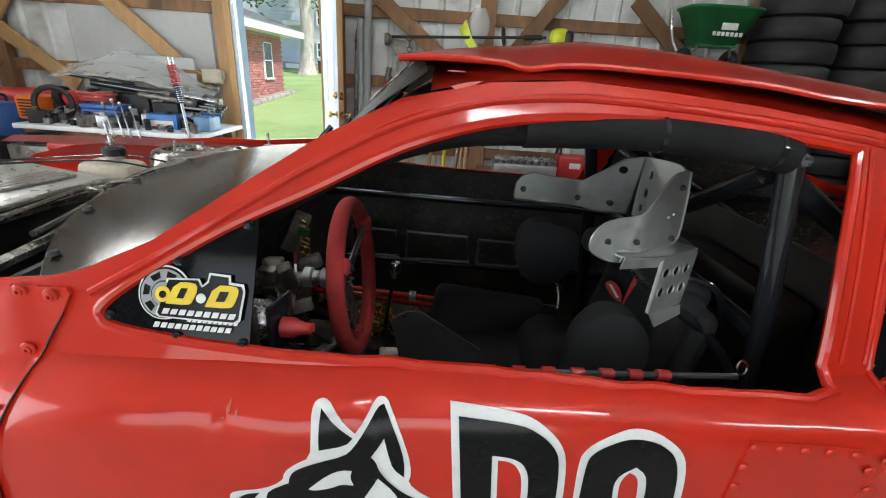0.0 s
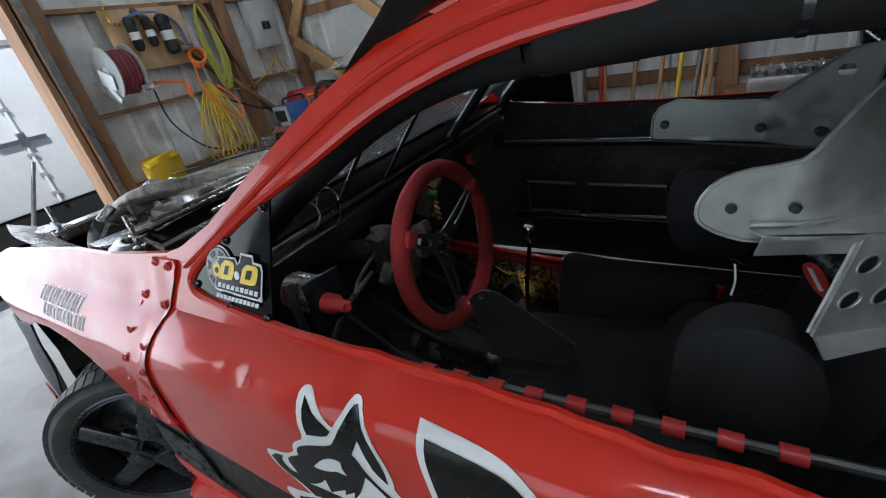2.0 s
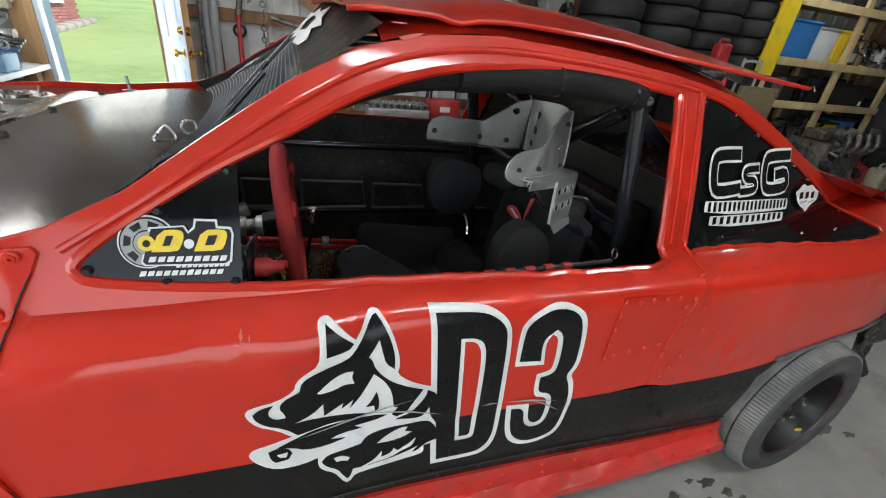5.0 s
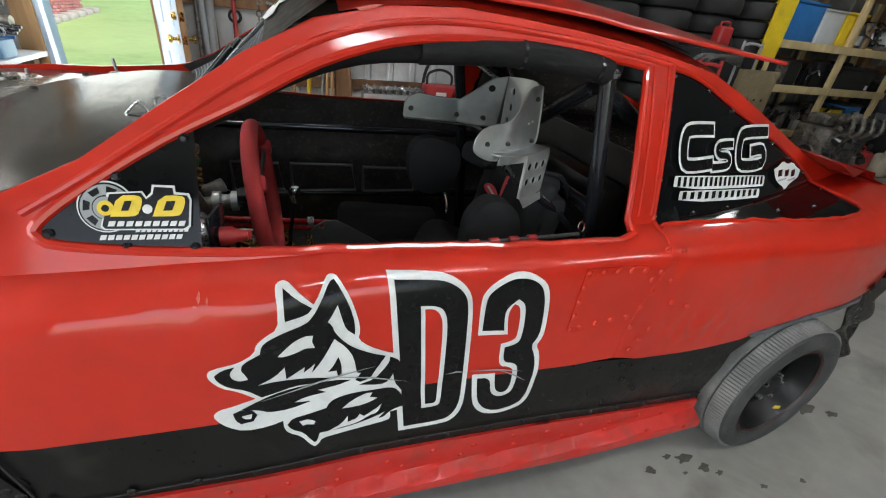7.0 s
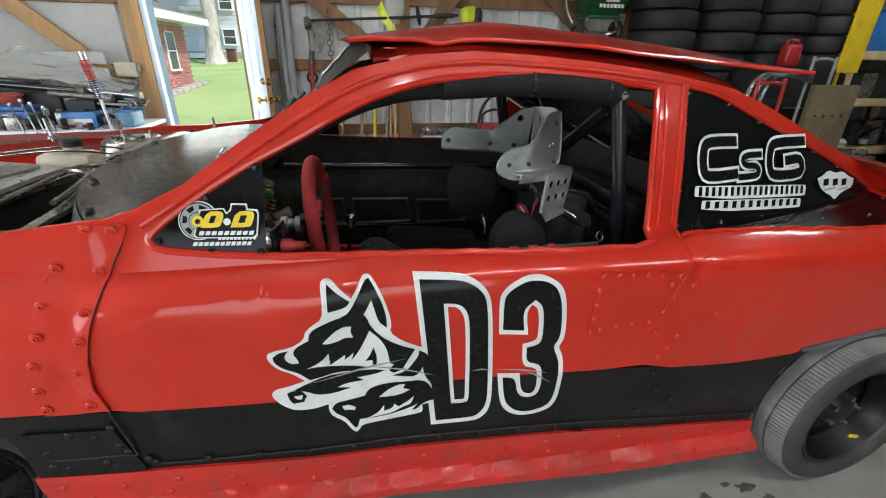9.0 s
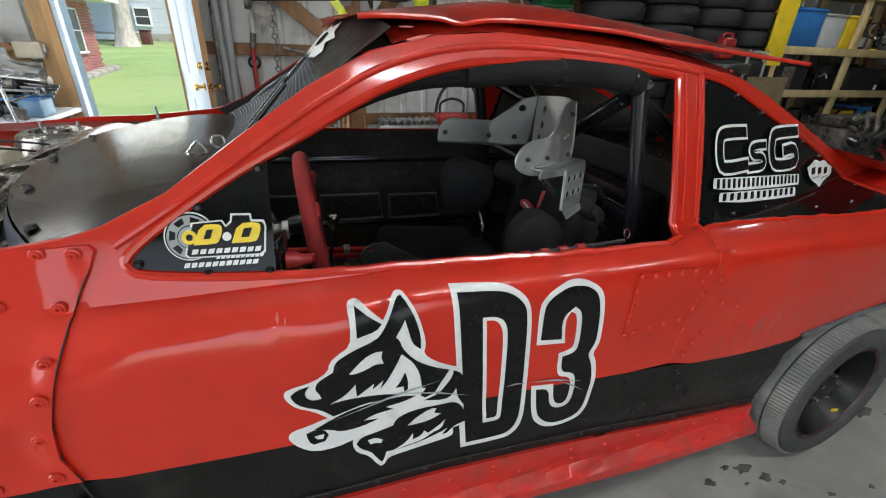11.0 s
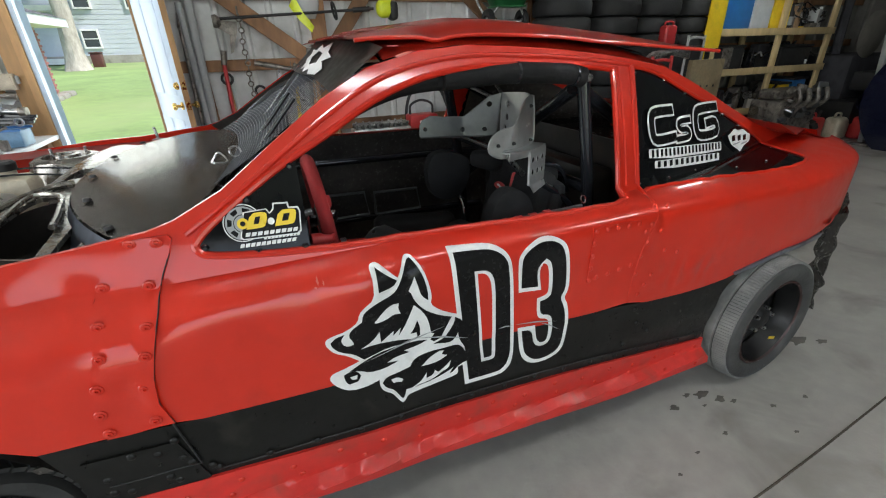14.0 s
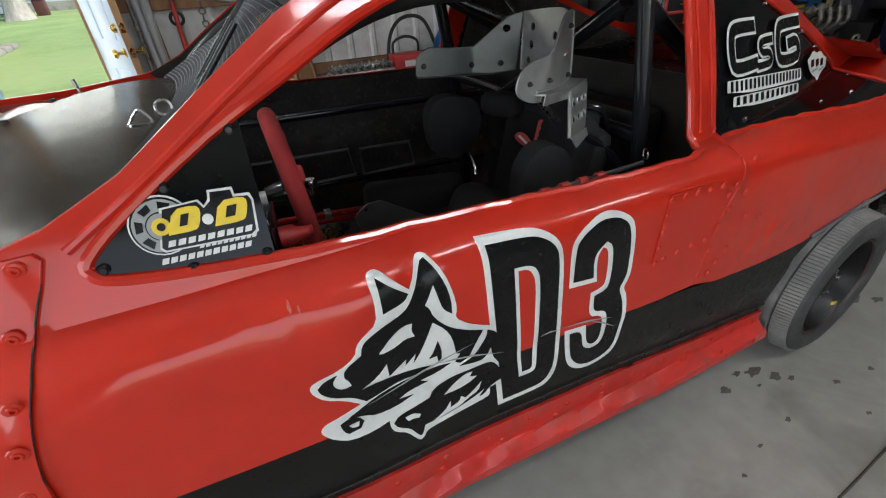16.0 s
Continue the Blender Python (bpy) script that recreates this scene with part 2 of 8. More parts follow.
YELLOW_PLASTIC = mat("yellow_plastic", (0.72, 0.50, 0.02), 0.45, vary=0.1, dirt=(0.4, 0.3, 0.05), dirt_amount=0.2)
LIME_PLASTIC = mat("lime_plastic", (0.55, 0.62, 0.02), 0.4, vary=0.1)
CLEAR_GREY = mat("grey_translucent_plastic", (0.55, 0.57, 0.58), 0.4, vary=0.08)
RED_PLASTIC = mat("red_plastic", (0.45, 0.03, 0.03), 0.4, vary=0.12)
ORANGE_PLASTIC = mat("orange_plastic", (0.80, 0.17, 0.02), 0.45, vary=0.1)
YELLOW_ROPE = mat("yellow_cord", (0.62, 0.42, 0.03), 0.6, vary=0.15, scale=20)
OLIVE_ROPE = mat("yellow_green_hose", (0.33, 0.32, 0.05), 0.5, vary=0.15, scale=20)
ORANGE_ROPE = mat("orange_air_hose", (0.85, 0.20, 0.03), 0.5, vary=0.1, scale=20)
CREAM = mat("cream_plastic", (0.50, 0.44, 0.33), 0.5, vary=0.15, dirt=(0.25, 0.2, 0.13), dirt_amount=0.3)
GREY_BOX = mat("grey_enamel", (0.36, 0.37, 0.36), 0.45, vary=0.08)
CARD = mat("cardboard", (0.38, 0.25, 0.14), 0.8, vary=0.1)
TARP = mat("dark_cloth", (0.03, 0.03, 0.035), 0.8, vary=0.3, bump=0.5, bump_scale=20)
NAVY = mat("navy_car_paint", (0.01, 0.012, 0.03), 0.15, vary=0.1, coat=0.5)
FILM = bpy.data.materials.new("clear_plastic_film")
FILM.use_nodes = True
_nt = FILM.node_tree
_p = _nt.nodes["Principled BSDF"]
_p.inputs["Base Color"].default_value = (0.62, 0.64, 0.63, 1)
_p.inputs["Roughness"].default_value = 0.25
_p.inputs["Alpha"].default_value = 0.42
TUBE_LIGHT = glow("lamp_tube", (0.95, 0.98, 1.0), 27.0)


# ---- building blocks ----
def wloc(ob):
    v = Vector((0, 0, 0))
    while ob is not None:
        v += ob.location
        ob = ob.parent
    return v


def thing(name, at, label, category, group="", kind=""):
    ob = new(name)
    ob.empty_display_size = 0.1
    ob.location = at
    return tagged(ob, label, category, group, kind)


def link_mesh(name, bm, material, smooth=True):
    me = bpy.data.meshes.new(name)
    bmesh.ops.recalc_face_normals(bm, faces=bm.faces)
    bm.to_mesh(me)
    bm.free()
    for m in (material if isinstance(material, (list, tuple)) else [material]):
        me.materials.append(m)
    if smooth:
        me.polygons.foreach_set("use_smooth", [True] * len(me.polygons))
        me.set_sharp_from_angle(angle=radians(38))
    return me


def part(name, bm, material, parent, label="", smooth=True):
    """Links a bmesh, given in world places, as one mesh under a thing or a part."""
    me = link_mesh(name, bm, material, smooth)
    me.transform(Matrix.Translation(-wloc(parent)))
    ob = new(name, me)
    ob.parent = parent
    if label:
        ob["label"] = label
    return ob


def solo(name, bm, material, label, category="", group="", kind="", smooth=True):
    """A thing that is one mesh, with its origin at its base."""
    me = link_mesh(name, bm, material, smooth)
    co = np.empty(len(me.vertices) * 3)
    me.vertices.foreach_get("co", co)
    co = co.reshape(-1, 3)
    c = Vector((*((co.min(0) + co.max(0))[:2] / 2), co[:, 2].min()))
    me.transform(Matrix.Translation(-c))
    ob = new(name, me)
    ob.location = c
    return tagged(ob, label, category, group, kind)


def join(*bms):
    out = bmesh.new()
    for b in bms:
        me = bpy.data.meshes.new("tmp")
        b.to_mesh(me)
        b.free()
        out.from_mesh(me)
        bpy.data.meshes.remove(me)
    return out


def box(c, s, bevel=0.0, rot=(0, 0, 0), seg=2):
    bm = bmesh.new()
    bmesh.ops.create_cube(bm, size=1.0)
    bmesh.ops.scale(bm, vec=s, verts=bm.verts)
    if bevel:
        bmesh.ops.bevel(bm, geom=bm.edges[:], offset=min(bevel, min(s) * 0.45), segments=seg, affect="EDGES", profile=0.5)
    bm.transform(pose(*c, *rot))
    return bm


def span(a, b, bevel=0.0):
    """A box between two corners."""
    return box([(p + q) / 2 for p, q in zip(a, b)], [abs(q - p) for p, q in zip(a, b)], bevel)


def rod(p, q, r, r2=None, seg=12, caps=True):
    p, q = Vector(p), Vector(q)
    bm = bmesh.new()
    bmesh.ops.create_cone(bm, cap_ends=caps, segments=seg, radius1=r, radius2=r if r2 is None else r2, depth=(q - p).length)
    bm.transform(Matrix.Translation((p + q) / 2) @ (q - p).to_track_quat("Z", "Y").to_matrix().to_4x4())
    return bm


def beam(p, q, w, h, bevel=0.004, twist=0.0):
    """A square timber from p to q."""
    p, q = Vector(p), Vector(q)
    bm = box((0, 0, 0), (w, h, (q - p).length), bevel, seg=1)
    bm.transform(Matrix.Translation((p + q) / 2) @ (q - p).to_track_quat("Z", "Y").to_matrix().to_4x4() @ pose(0, 0, 0, 0, 0, twist))
    return bm


def smooth_path(points, n=6):
    pts = [Vector(p) for p in points]
    out = []
    for i in range(len(pts) - 1):
        p0, p1, p2, p3 = pts[max(i - 1, 0)], pts[i], pts[i + 1], pts[min(i + 2, len(pts) - 1)]
        for k in range(n):
            t = k / n
            out.append(0.5 * (2 * p1 + (p2 - p0) * t + (2 * p0 - 5 * p1 + 4 * p2 - p3) * t * t + (3 * p1 - p0 - 3 * p2 + p3) * t ** 3))
    return out + [pts[-1]]


def hose(points, r, seg=8, n=6, closed=False):
    """A round tube along a smooth path."""
    path = smooth_path(points, n) if n > 1 else [Vector(p) for p in points]
    bm = bmesh.new()
    rings = []
    up = Vector((0, 0, 1))
    for i, p in enumerate(path):
        d = (path[min(i + 1, len(path) - 1)] - path[max(i - 1, 0)]).normalized()
        a = up - d * up.dot(d)
        if a.length < 0.05:
            a = Vector((1, 0, 0)) - d * d.x
        a.normalize()
        up = a
        b = d.cross(a)
        rings.append([bm.verts.new(p + r * (math.cos(2 * math.pi * k / seg) * a + math.sin(2 * math.pi * k / seg) * b)) for k in range(seg)])
    for u, v in zip(rings, rings[1:]):
        for k in range(seg):
            bm.faces.new((u[k], u[(k + 1) % seg], v[(k + 1) % seg], v[k]))
    if not closed:
        bm.faces.new(rings[0][::-1])
        bm.faces.new(rings[-1])
    return bm


def lathe(profile, c, axis="Z", seg=32, closed=False):
    """Turns a profile of (radius, height) round an axis through c."""
    bm = bmesh.new()
    rings = []
    for r, h in profile:
        if r < 1e-6:
            rings.append([bm.verts.new((0, 0, h))])
        else:
            rings.append([bm.verts.new((r * math.cos(2 * math.pi * k / seg), r * math.sin(2 * math.pi * k / seg), h)) for k in range(seg)])
    pairs = list(zip(rings, rings[1:])) + ([(rings[-1], rings[0])] if closed else [])
    for u, v in pairs:
        for k in range(seg):
            q = [u[k % len(u)], u[(k + 1) % len(u)], v[(k + 1) % len(v)], v[k % len(v)]]
            q = list(dict.fromkeys(q))
            if len(q) > 2:
                bm.faces.new(q)
    turn = {"Z": Matrix(), "Y": pose(0, 0, 0, 90), "X": pose(0, 0, 0, 0, 90)}[axis]
    bm.transform(Matrix.Translation(c) @ turn)
    return bm


def torus(c, R, r, m=None, seg=48, ring=12):
    bm = lathe([(R + r * math.cos(2 * math.pi * k / ring), r * math.sin(2 * math.pi * k / ring)) for k in range(ring)], (0, 0, 0), seg=seg, closed=True)
    bm.transform(Matrix.Translation(c) @ (m or Matrix()))
    return bm


def inside(p, poly):
    hit, n = False, len(poly)
    for i in range(n):
        (x1, y1), (x2, y2) = poly[i], poly[(i + 1) % n]
        if (y1 > p[1]) != (y2 > p[1]) and p[0] < (x2 - x1) * (p[1] - y1) / (y2 - y1) + x1:
            hit = not hit
    return hit


def dense(poly, step):
    out = []
    for i, a in enumerate(poly):
        b = poly[(i + 1) % len(poly)]
        n = max(1, int(math.dist(a, b) / step))
        out += [(a[0] + (b[0] - a[0]) * k / n, a[1] + (b[1] - a[1]) * k / n) for k in range(n)]
    return out


def rounded(poly, n=4, closed=True):
    """A smooth closed outline through the given corners."""
    k = len(poly)
    out = []
    for i in range(k):
        p0, p1, p2, p3 = (Vector(poly[(i + d) % k]) for d in (-1, 0, 1, 2))
        for j in range(n):
            t = j / n
            v = 0.5 * (2 * p1 + (p2 - p0) * t + (2 * p0 - 5 * p1 + 4 * p2 - p3) * t * t + (3 * p1 - p0 - 3 * p2 + p3) * t ** 3)
            out.append((v.x, v.y))
    return out


def sheet(outline, holes, place, thick, step=0.03, out=(0, -1, 0)):
    """A sheet cut to an outline with holes in a flat plan and laid on a curved surface. place(u, v) gives the point;
    the thickness goes to the back, against 'out'."""
    from mathutils.geometry import delaunay_2d_cdt
    loops = [dense(outline, step)] + [dense(h, step) for h in holes]
    verts, edges = [], []
    for lp in loops:
        s = len(verts)
        verts += [Vector(p) for p in lp]
        edges += [(s + i, s + (i + 1) % len(lp)) for i in range(len(lp))]
    xs, ys = [p[0] for p in outline], [p[1] for p in outline]
    nx, ny = int((max(xs) - min(xs)) / step), int((max(ys) - min(ys)) / step)
    for i in range(1, nx + 1):
        for j in range(1, ny + 1):
            p = (min(xs) + i * step + (j % 2) * step * 0.5, min(ys) + j * step)
            if inside(p, loops[0]) and not any(inside(p, h) for h in loops[1:]):
                verts.append(Vector(p))
    v2, _, faces, _, _, _ = delaunay_2d_cdt(verts, edges, [], 0, 1e-5)
    bm = bmesh.new()
    o = Vector(out)
    top = [bm.verts.new(place(v.x, v.y)) for v in v2]
    low = [bm.verts.new(p.co - o * thick) for p in top] if thick else None
    border = {}
    for f in faces:
        c = (sum(v2[i].x for i in f) / len(f), sum(v2[i].y for i in f) / len(f))
        if not inside(c, loops[0]) or any(inside(c, h) for h in loops[1:]):
            continue
        bm.faces.new([top[i] for i in f])
        if thick:
            bm.faces.new([low[i] for i in reversed(f)])
            for i, a in enumerate(f):
                b = f[(i + 1) % len(f)]
                key = (min(a, b), max(a, b))
                border[key] = None if key in border else (a, b)
    for e in border.values():
        if e:
            a, b = e
            bm.faces.new((top[b], top[a], low[a], low[b]))
    loose = [v for v in bm.verts if not v.link_faces]
    bmesh.ops.delete(bm, geom=loose, context="VERTS")
    return bm


def curve(pts):
    """A smooth function through (x, y) pairs."""
    xs, ys = [p[0] for p in pts], [p[1] for p in pts]
    d = [(ys[i + 1] - ys[i]) / (xs[i + 1] - xs[i]) for i in range(len(xs) - 1)]
    m = [d[0]] + [0.0 if d[i - 1] * d[i] <= 0 else 2 * d[i - 1] * d[i] / (d[i - 1] + d[i]) for i in range(1, len(d))] + [d[-1]]

    def f(x):
        if x <= xs[0]:
            return ys[0] + m[0] * (x - xs[0])
        if x >= xs[-1]:
            return ys[-1] + m[-1] * (x - xs[-1])
        i = next(k for k in range(len(d)) if x <= xs[k + 1])
        h = xs[i + 1] - xs[i]
        t = (x - xs[i]) / h
        return ys[i] * (1 + 2 * t) * (1 - t) ** 2 + h * m[i] * t * (1 - t) ** 2 + ys[i + 1] * t * t * (3 - 2 * t) + h * m[i + 1] * t * t * (t - 1)
    return f


def soft(poly, sharp=75, rounds=2):
    """Rounds the gentle corners of an outline and keeps the sharp ones."""
    for _ in range(rounds):
        out = []
        for a, b, c in zip(poly[-1:] + poly[:-1], poly, poly[1:] + poly[:1]):
            u, v = Vector((b[0] - a[0], b[1] - a[1])), Vector((c[0] - b[0], c[1] - b[1]))
            if u.length < 1e-6 or v.length < 1e-6 or math.degrees(u.angle(v)) > sharp:
                out.append(b)
            else:
                out += [(b[0] - u.x * .25, b[1] - u.y * .25), (b[0] + v.x * .25, b[1] + v.y * .25)]
        poly = out
    return poly


# ---- the building ----
X0, X1, Y0, Y1, H = -4.3, 9.0, -4.5, 3.98, 3.3      # inner faces of the walls, eaves height

floor = solo("floor", span((X0 - 0.1, Y0 - 0.1, -0.15), (X1 + 0.1, Y1 + 0.1, 0.0)), CONCRETE, "worn grey concrete floor slab with dark stains", "floor", kind="structure")


def ribbed_wall(name, p, q, z0, z1, material, normal, label, pitch=0.23, holes=()):
    """A ribbed steel wall from p to q in plan, with thickness; holes are (from, to, z from, z to) along it."""
    p, q = Vector((*p, 0)), Vector((*q, 0))
    d = (q - p).normalized()
    n = Vector((*normal, 0))
    length = (q - p).length
    cuts = sorted({0.0, length, *[v for h in holes for v in h[:2]]})
    bm = bmesh.new()
    for a, b in zip(cuts, cuts[1:]):
        bands = [(z0, z1)]
        for h in holes:
            if h[0] <= a + 1e-6 and b <= h[1] + 1e-6:
                bands = [(z0, h[2]), (h[3], z1)]
        for lo, hi in bands:
            if hi - lo < 0.01:
                continue
            s = [a]
            k = math.ceil(a / pitch)
            while k * pitch < b:
                for off, dep in ((0, 0), (0.02, 1), (0.05, 1), (0.07, 0)):
                    if a < k * pitch + off < b:
                        s.append((k * pitch + off, dep))
                k += 1
            prof = [(a, 0)] + [v for v in s if isinstance(v, tuple)] + [(b, 0)]
            rows = []
            for z in (lo, hi):
                rows.append([bm.verts.new(p + d * u + n * (0.018 * dep) + Vector((0, 0, z))) for u, dep in prof])
                rows.append([bm.verts.new(p + d * u - n * 0.12 + Vector((0, 0, z))) for u, dep in prof])
            f0, b0, f1, b1 = rows
            for i in range(len(prof) - 1):
                bm.faces.new((f0[i], f0[i + 1], f1[i + 1], f1[i]))
                bm.faces.new((b0[i + 1], b0[i], b1[i], b1[i + 1]))
                bm.faces.new((f1[i], f1[i + 1], b1[i + 1], b1[i]))
                bm.faces.new((f0[i + 1], f0[i], b0[i], b0[i + 1]))
            bm.faces.new((f0[0], f1[0], b1[0], b0[0]))
            bm.faces.new((f0[-1], b0[-1], b1[-1], f1[-1]))
    return solo(name, bm, material, label, "wall", kind="structure", smooth=False)


DOOR_X0, DOOR_X1, DOOR_Z = -2.02, -1.22, 2.05
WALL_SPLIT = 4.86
# this stretch carries the shade of the far end in its colour
ribbed_wall("wall_back_far", (WALL_SPLIT, Y1), (X1, Y1), 0, H, DARK_WALL, (0, -1), "brown ribbed steel back wall behind the shelving, darkened for the dim end")
wall_back = ribbed_wall("wall_back", (X0, Y1), (WALL_SPLIT, Y1), 0, H, LINER, (0, -1), "white ribbed steel back wall behind brown timber framing",
                        holes=[(DOOR_X0 - X0, DOOR_X1 - X0, -0.01, DOOR_Z)])
wall_side = ribbed_wall("wall_side", (X0, Y0), (X0, Y1), 0, H, LINER, (1, 0), "white ribbed steel side wall with a wide vehicle doorway",
                        holes=[(-2.4 - Y0, 1.28 - Y0, -0.01, 2.7)])
wall_far = ribbed_wall("wall_far", (X1, Y0), (X1, Y1), 0, H, DARK_WALL, (-1, 0), "ribbed steel end wall, coloured dark for the unlit end")
# unseen wall, coloured dark so that the car reflects less brightness
wall_front = ribbed_wall("wall_front", (X0, Y0), (X1, Y0), 0, H, DARK_WALL, (0, 1), "unseen ribbed steel front wall with a wide vehicle doorway, darkened for shade",
                         holes=[(1.5, 5.9, -0.01, 2.8)])
ceiling = solo("ceiling", span((X0 - 0.12, Y0 - 0.12, H), (X1 + 0.12, Y1 + 0.12, H + 0.12)), CEIL, "plain pale sheet ceiling", "ceiling", kind="structure")

# ground outside
ground = bmesh.new()
gx = [-400, -120, -40, -20, -14, -10, -7, -5, -3, -1, 2, 6, 12, 30, 120, 400]
gy = [-400, -100, -30, -10, 0, 4, 4.5, 8, 12, 16, 20, 24, 28, 34, 60, 150, 400]
rows = [[ground.verts.new((x, y, -.16 + .052 * max(0, min(y, 26) - 4.3) + .004 * max(0, min(y, 150) - 26))) for x in gx] for y in gy]
for ra, rb_ in zip(rows, rows[1:]):
    for i in range(len(gx) - 1):
        ground.faces.new((ra[i], ra[i + 1], rb_[i + 1], rb_[i]))
solo("ground", ground, GRASS, "bright green mown lawn around the barn", "lawn", kind="structure", smooth=False)


# ---- the race car ----
CY = 0.82                                            # the car's middle plane
belt_y = curve([(-2.2, .16), (-1.6, .05), (-1.2, .03), (-.5, .03), (0, .045), (.66, .09), (1.2, .205), (1.6, .33), (2.1, .5), (2.4, .66)])
flank_y = curve([(-2.2, .10), (-1.9, .0), (-1.6, -.04), (-1.2, -.05), (-.66, -.055), (-.3, -.05), (0, -.03), (.62, -.02), (1.1, 0), (1.5, .03), (1.8, .08), (2.1, .18), (2.3, .34), (2.46, .60)])
DENTS = [(-.11, .905, .022, .035, .010), (-.70, .74, .03, .05, .008), (.05, .60, .12, .03, .004),
         (.40, .60, .10, .03, -.004), (.95, .70, .08, .06, -.005), (1.05, .78, .06, .05, .004), (.72, .87, .02, .04, .007), (-.93, .86, .1, .06, .004), (-.22, .86, .05, .03, -.004), (.30, .90, .05, .02, .005), (.56, .80, .06, .10, .003), (-1.05, .93, .12, .03, .006), (-.78, .95, .06, .03, .006),
         (-.349, .890, .070, .042, .007), (-.374, .906, .010, .012, -.005), (-.314, .899, .012, .010, -.006), (-.335, .860, .008, .010, -.005)]


def flank(x, z):
    """The outer surface of the driver's side: y at a place along and up the car."""
    yb, ys = belt_y(x), flank_y(x)
    if z >= .93:
        y = yb + .36 * (z - .93) + .25 * (z - .93) ** 2
    elif z > .8:
        k = (.93 - z) / .13
        y = yb + (ys - yb) * (1 - (1 - k) ** (2.2 + 4.3 * max(0, min(1, (x + .66) / .16)) - 1.5 * max(0, min(1, (x - .9) / .4))))
    elif z > .45:
        y = ys
    else:
        y = ys + .03 * min(1, (.45 - z) / .2)
    for dx, dz, sx, sz, depth in DENTS:
        a = ((x - dx) / sx) ** 2 + ((z - dz) / sz) ** 2
        if a < 9:
            y += depth * math.exp(-a)
    if z < .93:
        y += 0.0028 * (noise.noise(Vector((x * 3.1, z * 4.0, 1.7))))
        k = math.exp(-((x - .88) / .22) ** 2 - ((z - .66) / .07) ** 2)
        if k > .05:
            y += .007 * k * (.5 - abs(noise.noise(Vector((x * 15, z * 15, 4.2)))) * 2)
    return y


def on_flank(off=0.0):
    return lambda x, z: Vector((x, flank(x, z) - off, z))


def on_far(off=0.0):
    return lambda x, z: Vector((x, 2 * CY - flank(x, z) + off, z))


car = thing("race_car", (0.1, CY, 0), "red dirt-track coupe with black lower stripe and large decals", "race car")

WINDOW = rounded([(-.535, .985), (-.50, .968), (-.317, .947), (-.1, .936), (.2, .926), (.45, .921), (.607, .921), (.625, .945), (.652, 1.12), (.678, 1.262),
                  (.665, 1.282), (.5, 1.297), (.335, 1.306), (.18, 1.305), (.04, 1.289), (-.1, 1.246), (-.229, 1.182), (-.354, 1.122), (-.475, 1.049), (-.532, 1.005)], 3)
QUARTER = rounded([(.712, .935), (.735, 1.08), (.772, 1.268), (.79, 1.281), (.9, 1.257), (1.08, 1.183), (1.35, 1.08), (1.60, .975), (1.68, .925), (1.66, .905), (1.4, .905), (1.0, .922), (.74, .928)], 3)
ROOF_EDGE = [(-.62, 1.035), (-.57, 1.048), (-.47, 1.094), (-.351, 1.175), (-.226, 1.256), (-.105, 1.318), (.038, 1.35), (.185, 1.361), (.335, 1.353), (.495, 1.341),
             (.663, 1.322), (.779, 1.305), (.95, 1.275), (1.08, 1.230), (1.35, 1.118), (1.60, 1.025), (1.85, .955), (2.1, .915)]
SEAM_FRONT = [(-.60, 1.0), (-.625, .90), (-.648, .80), (-.66, .70), (-.655, .651)]
SEAM_REAR = [(.712, .925), (.70, .89), (.655, .80), (.628, .70), (.618, .596)]
stripe_top = curve([(-.90, .66), (-.34, .625), (.4, .602), (1.0, .555), (1.26, .56)])
stripe_low = curve([(-.85, .485), (-.45, .452), (0, .405), (.435, .372), (1.12, .272)])
skirt_low = curve([(-.86, .325), (-.5, .30), (0, .245), (.5, .205), (1.14, .172)])


def line(f, a, b, n):
    return [(a + (b - a) * i / n, f(a + (b - a) * i / n)) for i in range(n + 1)]


FENDER = ([(-2.12, .80), (-2.0, .87), (-1.8, .925), (-1.4, .975), (-1.09, 1.004), (-.9, 1.008), (-.75, 1.022), (-.62, 1.035)] + SEAM_FRONT
          + [(-.885, .66), (-.955, .705), (-1.03, .755), (-1.12, .788), (-1.24, .80), (-1.38, .785), (-1.50, .745), (-1.70, .705), (-1.95, .67), (-2.12, .70)])
DOOR = (SEAM_FRONT[::-1] + [(-.60, 1.0), (-.62, 1.035)] + ROOF_EDGE[1:12] + [(.776, 1.30), (.745, 1.10), (.712, .925)] + SEAM_REAR[1:] + line(stripe_top, .5, -.6, 12))
QPANEL = (SEAM_REAR[::-1] + [(.745, 1.10), (.776, 1.30)] + ROOF_EDGE[11:] + [(2.30, .90), (2.41, .83), (2.45, .75), (2.42, .66), (2.30, .625), (1.9, .605), (1.6, .592), (1.26, .578), (1.12, .557)] + line(stripe_top, 1.0, .7, 5))

for nm, poly, holes in (("front_fender", FENDER, []), ("door_shell", DOOR, [WINDOW]), ("quarter_panel", QPANEL, [QUARTER])):
    part(nm, sheet(poly, holes, on_flank(), .012, .014), RED, car, "dented red painted steel panel")
    part("far_" + nm, sheet(poly, holes, on_far(), -.012, .05), RED, car)
# black stripe, red skirt and its rolled foot
part("lower_stripe", sheet(line(stripe_top, -.885, 1.20, 20) + [(1.115, .50), (1.105, .40)] + line(stripe_low, 1.10, -.845, 20) + [(-.85, .56)], [], on_flank(-.002), .012, .03), BLACK_STRIPE, car, "matt black painted lower stripe with scuffs")
